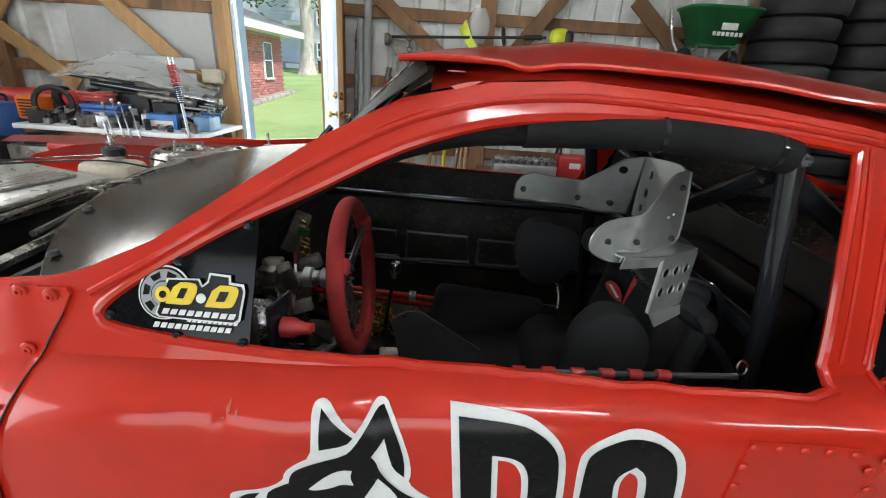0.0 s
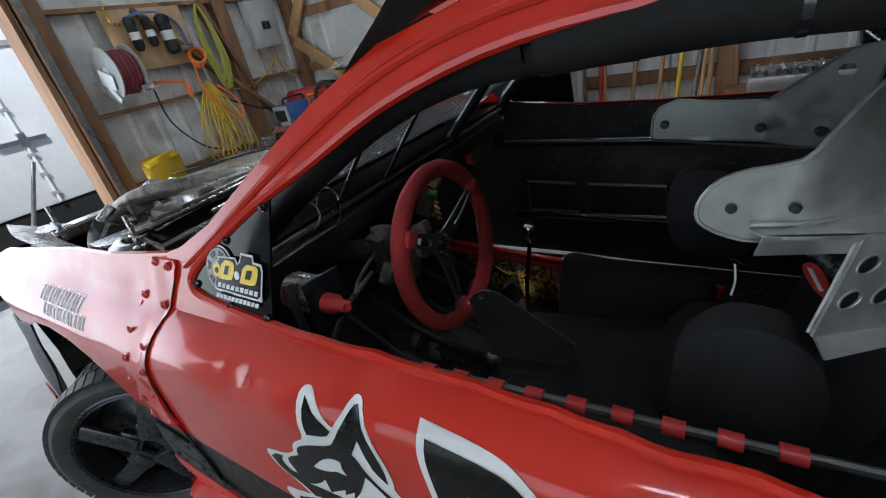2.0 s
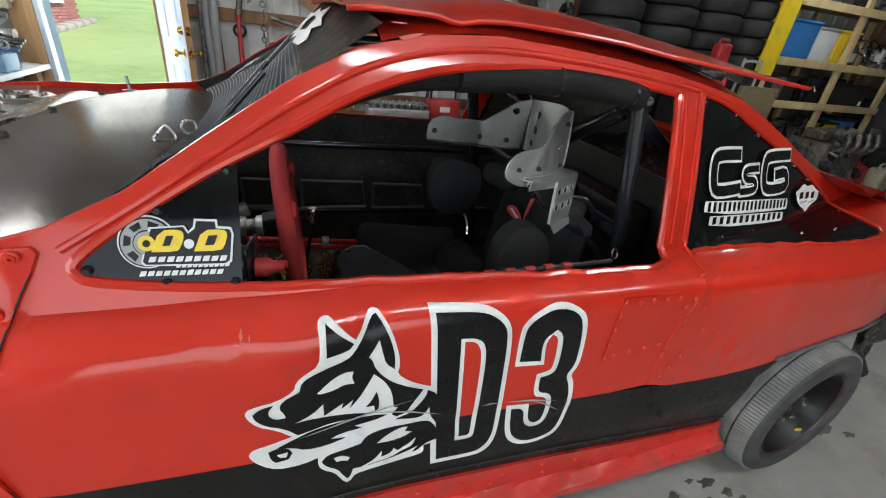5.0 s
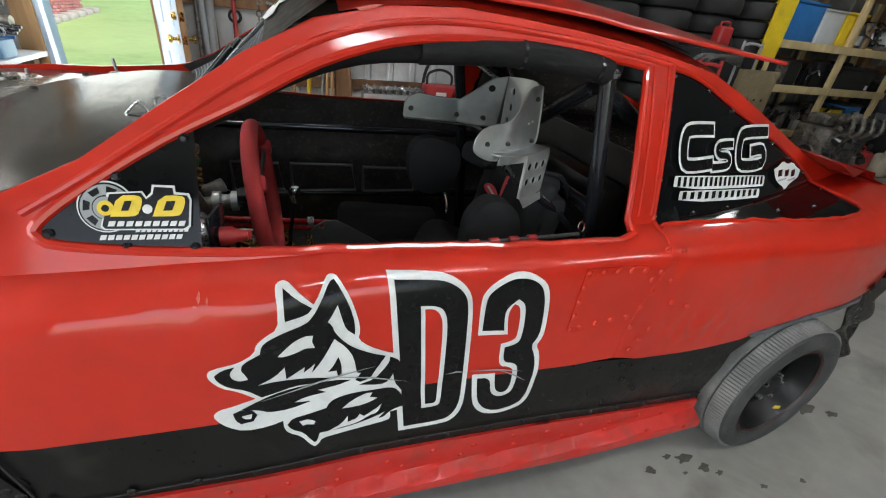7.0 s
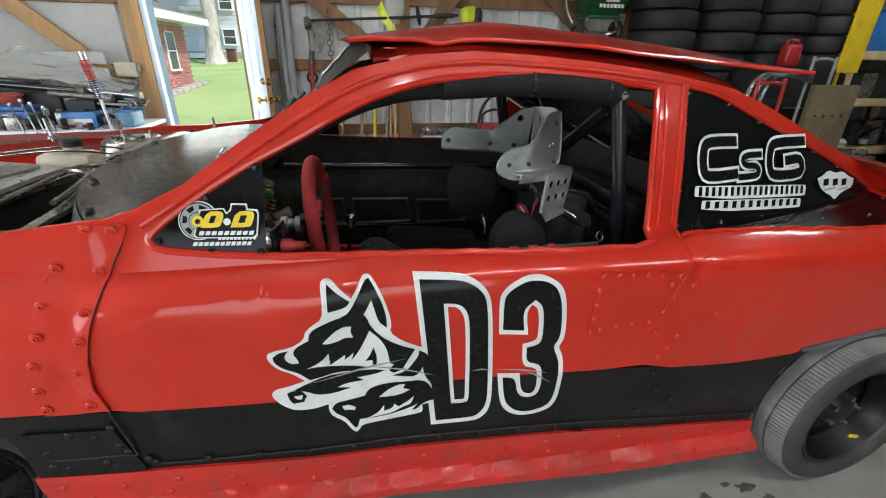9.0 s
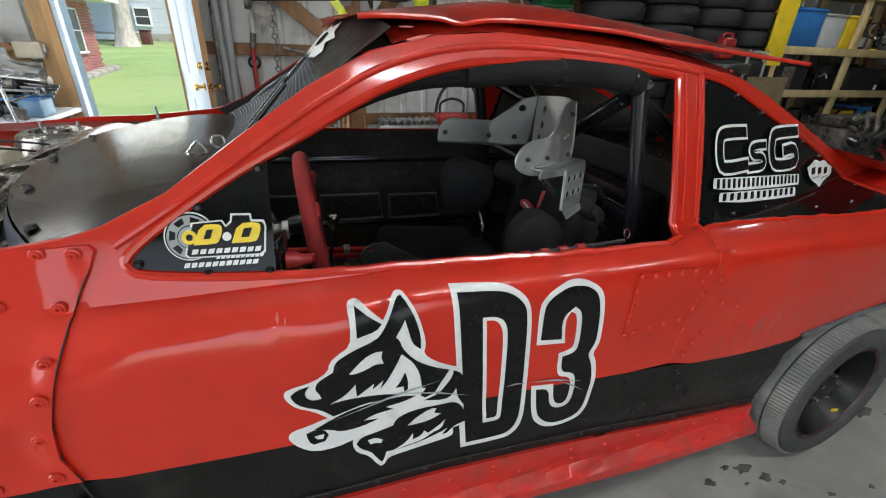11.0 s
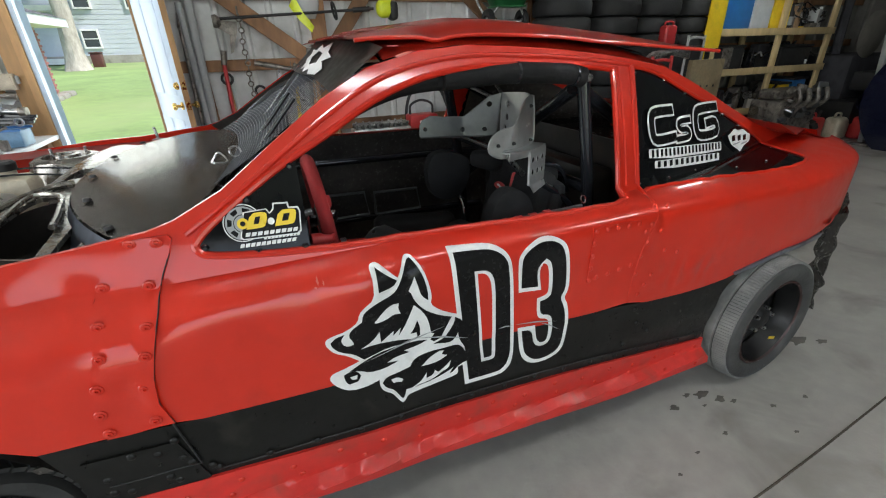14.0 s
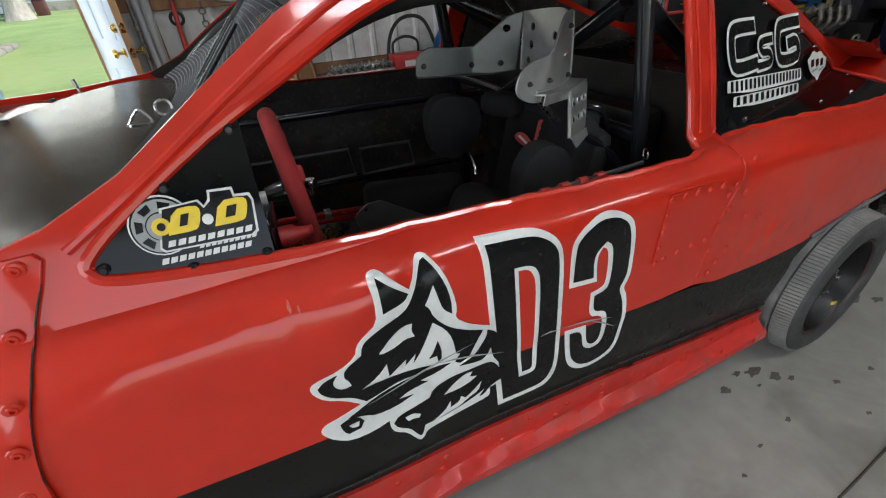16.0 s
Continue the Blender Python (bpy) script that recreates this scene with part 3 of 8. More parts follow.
part("far_lower_stripe", sheet(line(stripe_top, -.885, 1.20, 10) + line(stripe_low, 1.10, -.845, 10), [], on_far(), -.012, .06), BLACK_STRIPE, car)


def on_skirt(off=0.0):
    def f(x, z):
        h = max(0.0, min(1.0, (skirt_low(x) + .050 - z) / .016))
        return Vector((x, flank(x, z) - .006 - .038 * h * h * (3 - 2 * h) - off, z))
    return f


part("side_skirt", sheet(line(stripe_low, -.845, 1.115, 20) + line(skirt_low, 1.13, -.84, 20), [], on_skirt(), .012, .013), RED_SKIRT, car, "faded red riveted side skirt")
part("far_side_skirt", sheet(line(stripe_low, -.845, 1.115, 10) + line(skirt_low, 1.13, -.84, 10), [], on_far(), -.012, .06), RED_SKIRT, car)


# raised frame lip round the side window
def lip(outline, off, r):
    pts = [on_flank(off + .002 * max(0, noise.noise(Vector((x * 21, 0, 7)))) * (z < .95))(x, z + .0022 * noise.noise(Vector((x * 17, 3, 1))) * (z < .95)) for x, z in dense(outline, .02)]
    return hose([*pts, pts[0]], r, seg=8, n=1, closed=True)


def groove(a, b):
    """A rolled bead along the pillar and roof rail between the window and the roof edge."""
    return hose([on_flank(.001)(x, z) for x, z in smooth2(a)], b, seg=8, n=1)


def smooth2(pts, n=5):
    return [(v.x, v.y) for v in smooth_path([(x, z, 0) for x, z in pts], n)]


part("window_flange", lip(WINDOW, -.004, .009), RED, car)
part("quarter_flange", lip(QUARTER, -.004, .007), RED, car)
RAIL = [(-.55, 1.02), (-.44, 1.085), (-.33, 1.155), (-.21, 1.228), (-.09, 1.287), (.04, 1.322), (.185, 1.335), (.335, 1.331), (.5, 1.32), (.66, 1.303), (.76, 1.29)]
part("rail_bead", groove(RAIL, .007), RED, car)
part("pillar_bead", groove([(.655, .95), (.675, 1.08), (.705, 1.285)], .005), RED, car)
part("quarter_bead", groove([(.70, .95), (.722, 1.10), (.76, 1.29)], .005), RED, car)
# shoulder crease of the quarter panel
part("seam_rear", hose([on_flank(-.001)(x, z) for x, z in smooth2(SEAM_REAR)], .0022, n=1), RED, car)

# roof skin between the two roof edges
ROOF_TOP = ROOF_EDGE[5:14]


def roof_surface(x, v, lift=0.0, edge=0.0):
    zs = curve(ROOF_EDGE)(x)
    y0 = flank(x, zs) + edge
    y = y0 + (2 * CY - 2 * y0) * v
    return Vector((x, y, zs + lift + .075 * (1 - (2 * v - 1) ** 2) ** .8))


def grid_surface(f, us, vs, thick=0.006):
    bm = bmesh.new()
    rows = [[bm.verts.new(f(u, v)) for v in vs] for u in us]
    for a, b in zip(rows, rows[1:]):
        for i in range(len(vs) - 1):
            bm.faces.new((a[i], a[i + 1], b[i + 1], b[i]))
    if thick:
        g = bmesh.ops.solidify(bm, geom=bm.faces[:], thickness=thick)
    return bm


def steps(a, b, n):
    return [a + (b - a) * i / n for i in range(n + 1)]


part("roof", grid_surface(roof_surface, steps(-.06, .98, 30), steps(0, 1, 24)), RED, car, "red steel roof skin")


# loose spoiler sheet riding above the roof, with curled and torn edges
edge_z = curve([(-.15, 1.378), (-.04, 1.386), (.05, 1.384), (.10, 1.374), (.15, 1.384), (.24, 1.390), (.36, 1.386), (.50, 1.377), (.66, 1.363), (.84, 1.350), (1.18, 1.325)])
ridge_z = curve([(-.15, 1.392), (0, 1.412), (.13, 1.422), (.30, 1.420), (.55, 1.402), (.85, 1.370), (1.18, 1.331)])


def loose(u, v):
    x = -.13 + 1.34 * u
    edge = .272 + .035 * u
    y = edge + (2 * CY - 2 * edge) * v
    k = min(v, 1 - v)
    e = edge_z(x)
    rise = min(1, k / .11)
    lift = .2 + .8 * min(1, u / .28)
    z = e + ((ridge_z(x) - e) * (1 - (1 - rise) ** 2) + .03 * (1 - (2 * v - 1) ** 2) * (1 - .6 * u)) * lift
    z += .004 * noise.noise(Vector((x * 5, y * 4, 0)))
    x -= .10 * max(0, .35 - abs(v - .45)) * max(0, 1 - u * 5)
    return Vector((x, y, z))


part("loose_roof_panel", grid_surface(loose, steps(0, 1, 50), steps(0, 1, 40), .005), RED, car, "loose red sheet-metal roof panel with curled torn edges")

part("panel_edge", hose([loose(u, .001) - Vector((0, 0, .004)) for u in steps(.01, 1, 60)], .0055, seg=8, n=1), RED, car, "rolled red edge of the loose panel")
# two black sheets added under the loose panel to put shade in the gap
part("panel_lining", grid_surface(lambda u, v: loose(.02 + .62 * u, .012 + .976 * v) - Vector((0, 0, .012)), steps(0, 1, 40), steps(0, 1, 30), .003), RUBBER, car, "black sheet that darkens the gap under the loose panel")
part("roof_foam", grid_surface(lambda u, v: roof_surface(.40 + .52 * u, .07 + .86 * v, .007), steps(0, 1, 20), steps(0, 1, 16), .006), RUBBER, car, "black strip on the roof that darkens the gap under the panel")

# wheels
def tyre_profile(R, w, q=1.0):
    return [(R * .66 * q, -w * .42), (R * (.72 * q + .04 * (q - 1)), -w * .50), (R * .86 * (1 + .3 * (q - 1)), -w * .52), (R * .955, -w * .47), (R * .99, -w * .38), (R, -w * .2), (R, 0), (R, w * .2), (R * .99, w * .38),
            (R * .955, w * .47), (R * .86 * (1 + .3 * (q - 1)), w * .52), (R * (.72 * q + .04 * (q - 1)), w * .50), (R * .66 * q, w * .42), (R * .64 * q, 0)]


def car_wheel(name, c, R, w, rim_mat, out, spokes, label, turn=0.0, tread="block", deep=.010, q=1.0):
    """Tyre with cut tread blocks, rim and hub; out is the side its face looks to."""
    m = pose(*c, 0, 0, turn) @ pose(0, 0, 0, 90 if out < 0 else -90, 0, 0)
    wh = part(name, join(lathe([(R * .30, -w * .30), (R * .62 * q, -w * .36), (R * .655 * q, -w * .40), (R * .655 * q, w * .40), (R * .62 * q, w * .44), (R * .60 * q, w * .36), (R * .55 * q, w * .10)], (0, 0, 0), seg=40)), rim_mat, car, label)
    wh.data.transform(Matrix.Translation(wloc(car)))
    wh.data.transform(m)
    wh.data.transform(Matrix.Translation(-wloc(car)))
    t = lathe(tyre_profile(R, w, q), (0, 0, 0), seg=64, closed=True)
    blocks = []
    if tread == "ribbed":                              # smooth middle ribs, a finely cut outer shoulder and slanted inner blocks
        for h0, h1 in ((-.16, -.03), (-.01, .17)):
            blocks.append(lathe([(R - .004, h0 * w), (R + deep - .003, h0 * w + .003), (R + deep - .003, h1 * w - .003), (R - .004, h1 * w)], (0, 0, 0), seg=72, closed=True))
        for n, h, ww, ry, rx in ((140, .315, .24, -9, 3), (90, -.30, .25, 9, 24)):
            for k in range(n):
                b = box((R - .008 + deep / 2, 0, h * w), (deep, 2 * math.pi * R / n * .82, ww * w), 0, (rx, ry, 0))
                b.transform(pose(0, 0, 0, 0, 0, 360 / n * k))
                blocks.append(b)
    else:                                              # slanted blocks in mirrored rows with square shoulder blocks
        for n, h, ww, rx, ry in ((58, .36, .20, 6, -14), (58, .19, .17, 34, 0), (58, .045, .13, 40, 0), (58, -.10, .13, -40, 0), (58, -.25, .17, -34, 0), (58, -.40, .16, -6, 14)):
            for k in range(n):
                b = box((R - .006 + deep / 2, 0, h * w), (deep, 2 * math.pi * R / n * (.84 if abs(rx) < 10 else .66), ww * w), 0, (rx, ry, 0))
                b.transform(pose(0, 0, 0, 0, 0, 360 / n * (k + .5 * (rx > 10))))
                blocks.append(b)
    tb = join(*blocks)
    tb.transform(m)
    t.transform(m)
    part("tyre", t, SIDEWALL, wh, "dusty black tyre with worn tread")
    part("tread", tb, TYRE if tread == "ribbed" else TREAD_DARK, wh)["kind"] = "stuff"
    lip_ring = lathe([(R * .655 * q, w * .43), (R * .675 * q, w * .455), (R * .655 * q, w * .47), (R * .635 * q, w * .44)], (0, 0, 0), seg=48, closed=True)
    lip_ring.transform(m)
    part("rim_lip", lip_ring, RIM_RUST if tread == "ribbed" else rim_mat, wh)
    if spokes:
        for k in range(spokes):
            b = join(box((R * .37 * q, 0, w * .40), (R * .52 * q, .064, .026), .012, (0, 6, 0)), box((R * .22, 0, w * .39), (R * .26, .086, .03), .014, (0, 4, 0)))
            b.transform(m @ pose(0, 0, 0, 0, 0, 360 / spokes * k))
            part("spoke", b, rim_mat, wh)
    d = lathe([(0, w * .34), (R * .10, w * .34), (R * .17, w * .30), (R * .28, w * .16), (R * .50 * q, w * .04), (R * .60 * q, w * .02)], (0, 0, 0), seg=32)
    d.transform(m)
    part("wheel_disc", d, rim_mat, wh)
    for k in range(5):
        b = lathe([(0, w * .34), (.008, w * .34), (.010, w * .28), (.010, w * .12)], (0, 0, 0), seg=8)
        b.transform(m @ pose(0, 0, 0, 0, 0, 72 * k + 10) @ pose(R * .20, 0, 0))
        part("wheel_nut", b, STEEL, wh)
    return wh


rear = car_wheel("rear_wheel", (1.44, .072, .279), .277, .22, RIM, -1, 0, "black steel rear wheel with a yellow chalk mark", turn=4.0, tread="ribbed", deep=.012, q=1.05)
mark = box((0, 0, 0), (.05, .004, .014), .002, (0, 20, 0))
mark.transform(pose(1.50, -.020, .185, 0, 0, 4))
part("chalk_mark", mark, YELLOW_VINYL, rear, "yellow paint mark")
car_wheel("front_wheel", (-1.25, .04, .30), .30, .20, RIM_GREY, -1, 5, "grey five-spoke front wheel", turn=40.0, deep=.012, q=1.17)
car_wheel("far_rear_wheel", (1.44, 2 * CY - .072, .297), .295, .20, RIM, 1, 0, "black steel rear wheel")
car_wheel("far_front_wheel", (-1.24, 2 * CY - .045, .30), .30, .20, RIM_GREY, 1, 5, "grey five-spoke front wheel")


# ---- inside the car ----
def plate(outline, axis_point, u, v, thick=0.004, holes=(), step=0.05):
    """A flat plate: outline in (u, v) from axis_point along two directions."""
    a, u, v = Vector(axis_point), Vector(u).normalized(), Vector(v).normalized()
    n = u.cross(v)
    return sheet(outline, list(holes), lambda p, q: a + u * p + v * q, thick, step, out=n)


def disc_hole(cx, cz, r, n=12):
    return [(cx + r * math.cos(2 * math.pi * k / n), cz + r * math.sin(2 * math.pi * k / n)) for k in range(n)]




# floor pan, firewall, bulkhead and linings
part("floor_pan", span((-.80, .07, .20), (1.05, 2 * CY - .07, .215)), BLACK_PAINT, car)
part("tunnel", box((.0, CY, .27), (1.6, .26, .12), .04), BLACK_PAINT, car, "black painted centre tunnel")
part("firewall", span((-.80, .07, .21), (-.785, 2 * CY - .07, .97)), BLACK_PAINT, car)
part("rear_bulkhead", join(span((.86, .20, .21), (.87, 2 * CY - .20, 1.02)), box((.80, .60, .8), (.10, .5, .25), .03), box((.82, 1.15, .7), (.08, .3, .3), .03)), GRIME, car, "black sheet bulkhead behind the seat")
part("headliner", grid_surface(lambda x, v: roof_surface(x, .02 + .96 * v, -.022, .02), steps(-.05, .96, 12), steps(0, 1, 12), .004), BLACK_PAINT, car)
INNER = [(-.795, .205), (-.795, .98), (-.55, .985), (-.4, .96), (-.1, .925), (.2, .915), (.6, .91), (.9, .93), (1.4, .90), (1.5, .205)]
part("far_inner_skin", sheet(INNER, [], lambda x, z: Vector((x, 2 * CY - flank(x, z) - .035, z)), -.006, .08), BLACK_PAINT, car, "black painted inner door skin with pressed ribs")
part("near_inner_skin", sheet([(-.70, .24), (-.70, .90), (-.3, .91), (.2, .90), (.6, .90), (.9, .90), (1.4, .88), (1.5, .24)], [], lambda x, z: Vector((x, flank(x, z) + .055, z)), .006, .08), BLACK_PAINT, car)
FARY = 2 * CY - .01
part("far_inner_quarter", sheet([(.70, .62), (.745, 1.10), (.776, 1.285), (.95, 1.25), (1.08, 1.20), (1.35, 1.09), (1.60, .99), (1.85, .92), (1.9, .62)], [], lambda x, z: Vector((x, 2 * CY - flank(x, z) - .03, z)), -.004, .06), BLACK_PAINT, car, "black painted inner side of the quarter panel")
part("far_inner_pillar", sheet([(-.60, 1.035), (-.47, 1.090), (-.351, 1.170), (-.226, 1.250), (-.105, 1.312), (.038, 1.344), (.185, 1.354), (.185, 1.312), (.04, 1.296), (-.1, 1.253), (-.229, 1.190), (-.354, 1.130), (-.475, 1.057), (-.55, .985)], [], lambda x, z: Vector((x, 2 * CY - flank(x, z) - .016, z)), -.004, .04), GRIME, car, "black inner side of the pillar")
part("rear_shelf", grid_surface(lambda x, v: Vector((x, .30 + (2 * CY - .60) * v, .90 - .04 * (x - .9))), steps(.90, 1.80, 4), steps(0, 1, 4), .004), BLACK_PAINT, car)
for a, b in (((-.60, FARY - .06, .79), (.9, FARY - .06, .76)), ((-.55, FARY - .05, .435), (.9, FARY - .05, .40))):
    part("door_bar", rod(a, b, .02), BLACK_GLOSS, car, "black painted side bar")
for x0, x1, z0, z1 in ((-.47, -.25, .45, .60), (-.19, .12, .44, .59), (.18, .45, .43, .57)):
    pts = [(x0, FARY - .055, z0), (x0, FARY - .055, z1), (x1, FARY - .055, z1 - .01), (x1 + .02, FARY - .055, z0)]
    part("pressed_frame", hose([*pts, pts[0]], .009, n=1), ALU_DARK, car, "worn dark pressed frame")

# roll cage
def bar(name, pts, r=.026, m=None, label="", n=5):
    return part(name, hose(pts, r, seg=14, n=n), m or BLACK_GLOSS, car, label)


bar("main_hoop_leg", [(.71, .24, .22), (.655, .25, .80), (.578, .255, 1.25)], .0205, label="black painted roll-cage upright", n=3)
bar("main_hoop_leg", [(.71, 2 * CY - .24, .22), (.655, 2 * CY - .25, .80), (.578, 2 * CY - .255, 1.25)], .027, n=3)
bar("hoop_cross", [(.575, .25, 1.262), (.57, CY, 1.29), (.575, 2 * CY - .25, 1.262)], .026)
bar("seat_cross", [(.64, .26, .90), (.64, 2 * CY - .26, .90)], .022, n=1)
bar("pillar_bar", [(-.56, .15, .70), (-.555, .16, .93), (-.47, .19, 1.03), (-.22, .235, 1.19), (-.02, .255, 1.265), (.2, .255, 1.278)], .026, FOAM, "black foam-padded pillar bar")
bar("far_pillar_bar", [(-.555, 2 * CY - .16, .80), (-.47, 2 * CY - .19, 1.03), (-.10, 2 * CY - .24, 1.25), (.58, 2 * CY - .25, 1.265)], .024)
bar("brace_bar", [(.60, .28, 1.22), (1.35, .45, .80)], .022, n=1)
bar("far_brace_bar", [(.60, 1.36, 1.22), (1.35, 1.2, .80)], .022, n=1)
bar("diagonal_bar", [(.59, .32, 1.22), (.66, 1.30, .70)], .022, n=1)
bar("brace_rod", [(.535, .55, 1.10), (.60, .95, 1.26)], .006, STEEL, n=1)
bar("brace_rod", [(.50, .62, 1.16), (.40, 1.10, 1.27)], .007, STEEL, n=1)
bar("windscreen_bar", [(-.46, CY + .12, 1.0), (-.18, CY + .12, 1.30)], .018, n=1)
for y in (.42, .62):
    bar("windscreen_strut", [(-.50, y, .98), (-.27, y, 1.24)], .006, n=1)
# padded roof bar with taped ends
part("roof_padding", join(hose([(.10, .242, 1.279), (.30, .245, 1.287), (.50, .248, 1.275), (.565, .248, 1.262)], .030, seg=16), hose([(.02, .25, 1.284), (.085, .245, 1.284)], .022, seg=12, n=2)), FOAM, car, "black foam padding on the roof bar")
for x in (.33, .53):
    part("tape_band", hose([(x - .004, .2465, 1.286 if x < .4 else 1.2695), (x + .004, .2465, 1.286 if x < .4 else 1.2685)], .0312, seg=16, n=1), BLACK_GLOSS, car)
part("bar_bolt", lathe([(0, .006), (.010, .006), (.012, 0)], (.572, .224, 1.262), "Y", 8), STEEL, car)

# dashboard beam, column, wheel
dash = part("dash_beam", join(box((-.545, CY, .925), (.10, 1.28, .07), .02, (0, 12, 0)), box((-.60, CY, .972), (.16, 1.30, .010), .003, (0, -8, 0))), GRIME, car, "dark grimy dash cross beam")
part("dash_lip", box((-.505, CY, .972), (.014, 1.26, .010), .003), CAST, car, "worn bare edge of the dash sheet")
part("wire_loop", join(torus((-.52, .34, .99), .035, .003, pose(0, 0, 0, 60, 20, 0), 24, 6), torus((-.53, .42, .985), .045, .003, pose(0, 0, 0, 75, -20, 0), 24, 6), hose([(-.5, .25, .97), (-.51, .32, .965), (-.5, .40, .98), (-.52, .48, .97)], .003)), STEEL, car, "loose wire loops")
sw = part("steering_wheel", torus((-.238, .48, .867), .181, .0198, pose(0, 0, 0, 0, 84, 0), 56, 14), WHEEL_RED, car, "red suede steering wheel with three dark slotted spokes")
hub = Vector((-.255, .48, .867))
for deg in (32, 148, 270):
    a = radians(deg)
    d = Vector((.021, .172 * math.cos(a), .172 * math.sin(a)))
    side_v = Vector((0, -math.sin(a), math.cos(a)))
    part("spoke", plate(soft([(.018, -.030), (.045, -.022), (.168, -.013), (.168, .013), (.045, .022), (.018, .030)], 80, 1), hub, d, side_v, .005, [soft([(.062, -.011), (.150, -.005), (.150, .005), (.062, .011)], 100, 1)], .04), ALU_DARK, sw, "dark polished slotted spoke")
    part("spoke_boot", box(hub + d * .99, (.030, .040, .036), .010, (deg - 90, 0, 0)), WHEEL_RED, sw)
part("hub", lathe([(0, .004), (.024, .004), (.030, 0), (.030, -.02), (.022, -.05)], hub, "X", 20), BLACK_GLOSS, sw, "dark hub boss")
for k in range(6):
    a = radians(60 * k + 15)
    part("hub_bolt", lathe([(0, .012), (.004, .012), (.004, .004)], hub + Vector((0, .024 * math.cos(a), .024 * math.sin(a))), "X", 8), STEEL, sw)
col = part("steering_column", join(rod((-.27, .48, .862), (-.40, .48, .845), .019), rod((-.40, .48, .845), (-.74, .48, .79), .030)), CAST, car, "grimy steering column")
part("column_coupling", join(lathe([(.012, -.03), (.026, -.03), (.026, -.012), (.018, -.008), (.018, .012), (.026, .014), (.026, .03), (.012, .03)], (-.335, .48, .855), "X", 18)), ALU, col, "bright metal quick-release coupling")
random.seed(11)
lumps = [box((-.44 + random.uniform(-.07, .07), .48 + random.uniform(-.07, .07), .835 + random.uniform(-.06, .045)), [random.uniform(.025, .07) for _ in range(3)], .006, [random.uniform(-25, 25) for _ in range(3)]) for _ in range(16)]
for lump in lumps:
    part("housing_piece", lump, CAST, col, "dirty cast column housing piece")
part("column_stalk", hose([(-.42, .42, .86), (-.36, .30, .88), (-.33, .24, .87)], .005), BLACK_PAINT, col)
part("column_wire", hose([(-.45, .42, .80), (-.46, .30, .76), (-.44, .22, .72)], .008), BLACK_PAINT, col)
# fuse block with green relay
fuse = part("fuse_block", box((-.485, .78, .86), (.05, .05, .13), .006, (0, 25, 12)), CAST, car)
for k in range(7):
    part("terminal", box((-.45, .752, .80 + .018 * k), (.035, .012, .008), .002, (0, 30, 10)), BRASS, fuse)
part("green_relay", box((-.452, .75, .875), (.03, .03, .028), .004, (0, 25, 12)), GREEN_PLASTIC, fuse, "bright green relay")

# gear lever, linkage tubes, floor clutter
lever = part("gear_lever", hose([(-.20, .80, .36), (-.195, .80, .55), (-.168, .80, .72)], .007), BLACK_GLOSS, car)
part("lever_knob", lathe([(0, .026), (.015, .024), (.022, .010), (.020, -.006), (.012, -.022), (.008, -.034)], (-.168, .80, .742), "Z", 18), CHROME, lever, "chrome gear knob")
part("linkage_tube", rod((-0.609, 0.976, 0.587), (0.334, 0.976, 0.506), .011), TUBE_RED, car, "red painted linkage tube")
part("linkage_tube", rod((-0.583, 0.976, 0.556), (0.332, 0.976, 0.479), .011), TUBE_RED, car, "red painted linkage tube")
part("tube_clamp", lathe([(.013, -.012), (.020, -.012), (.020, .012), (.013, .012)], (-.116, .976, .545), "X", 14, True), STEEL, car)
random.seed(5)
junk = []
for _ in range(26):
    junk.append(box((random.uniform(-.62, -.05), random.uniform(.45, 1.25), random.uniform(.24, .42)), [random.uniform(.03, .14) for _ in range(3)], .008, [random.uniform(-40, 40) for _ in range(3)]))
for k, j in enumerate(junk):
    part("pedal_bracket", j, CAST if k % 4 else BRASS, car, "grimy pedal bracket or linkage piece")
for k in range(5):
    part("floor_hose", hose([(-.7, .5 + .12 * k, .55), (-.5, .52 + .1 * k, .40 + .03 * k), (-.3, .6 + .1 * k, .30), (.1, .7 + .08 * k, .28)], .009), RUBBER, car)
part("battery_plate", box((-.10, .62, .46), (.18, .12, .02), .004, (0, 0, 8)), BRASS, car, "dull brass bracket")
# cut-off switch behind the front quarter pane
sb = part("kill_switch_plate", box((-.305, .155, .925), (.006, .075, .10), .002, (0, 0, -12)), BLACK_GLOSS, car, "switch panel with red key switch")
part("switch_body", lathe([(0, -.075), (.026, -.075), (.036, -.065), (.036, -.012), (.030, 0)], (-.315, .15, .935), "X", 20), STEEL, sb)
part("switch_key", join(lathe([(0, .05), (.010, .05), (.013, .03), (.019, .022), (.019, 0)], (-.30, .148, .922), "X", 14), box((-.262, .146, .924), (.04, .008, .018), .003, (0, 0, 15))), RED_PLASTIC, sb, "red key switch")
part("switch_bracket", box((-.33, .105, .915), (.012, .012, .14), .002), ALU_DARK, sb)

# ---- racing seat ----
part("seat_shell", join(box((.16, .47, .52), (.56, .42, .10), .04, (0, -10, 0)), box((.51, .47, .73), (.07, .40, .40), .035, (0, 12, 0))), FABRIC, car, "black cloth-covered racing seat")


def cushion(c, s, rot=(0, 0, 0)):
    return box(c, s, min(s) * .42, rot, 5)


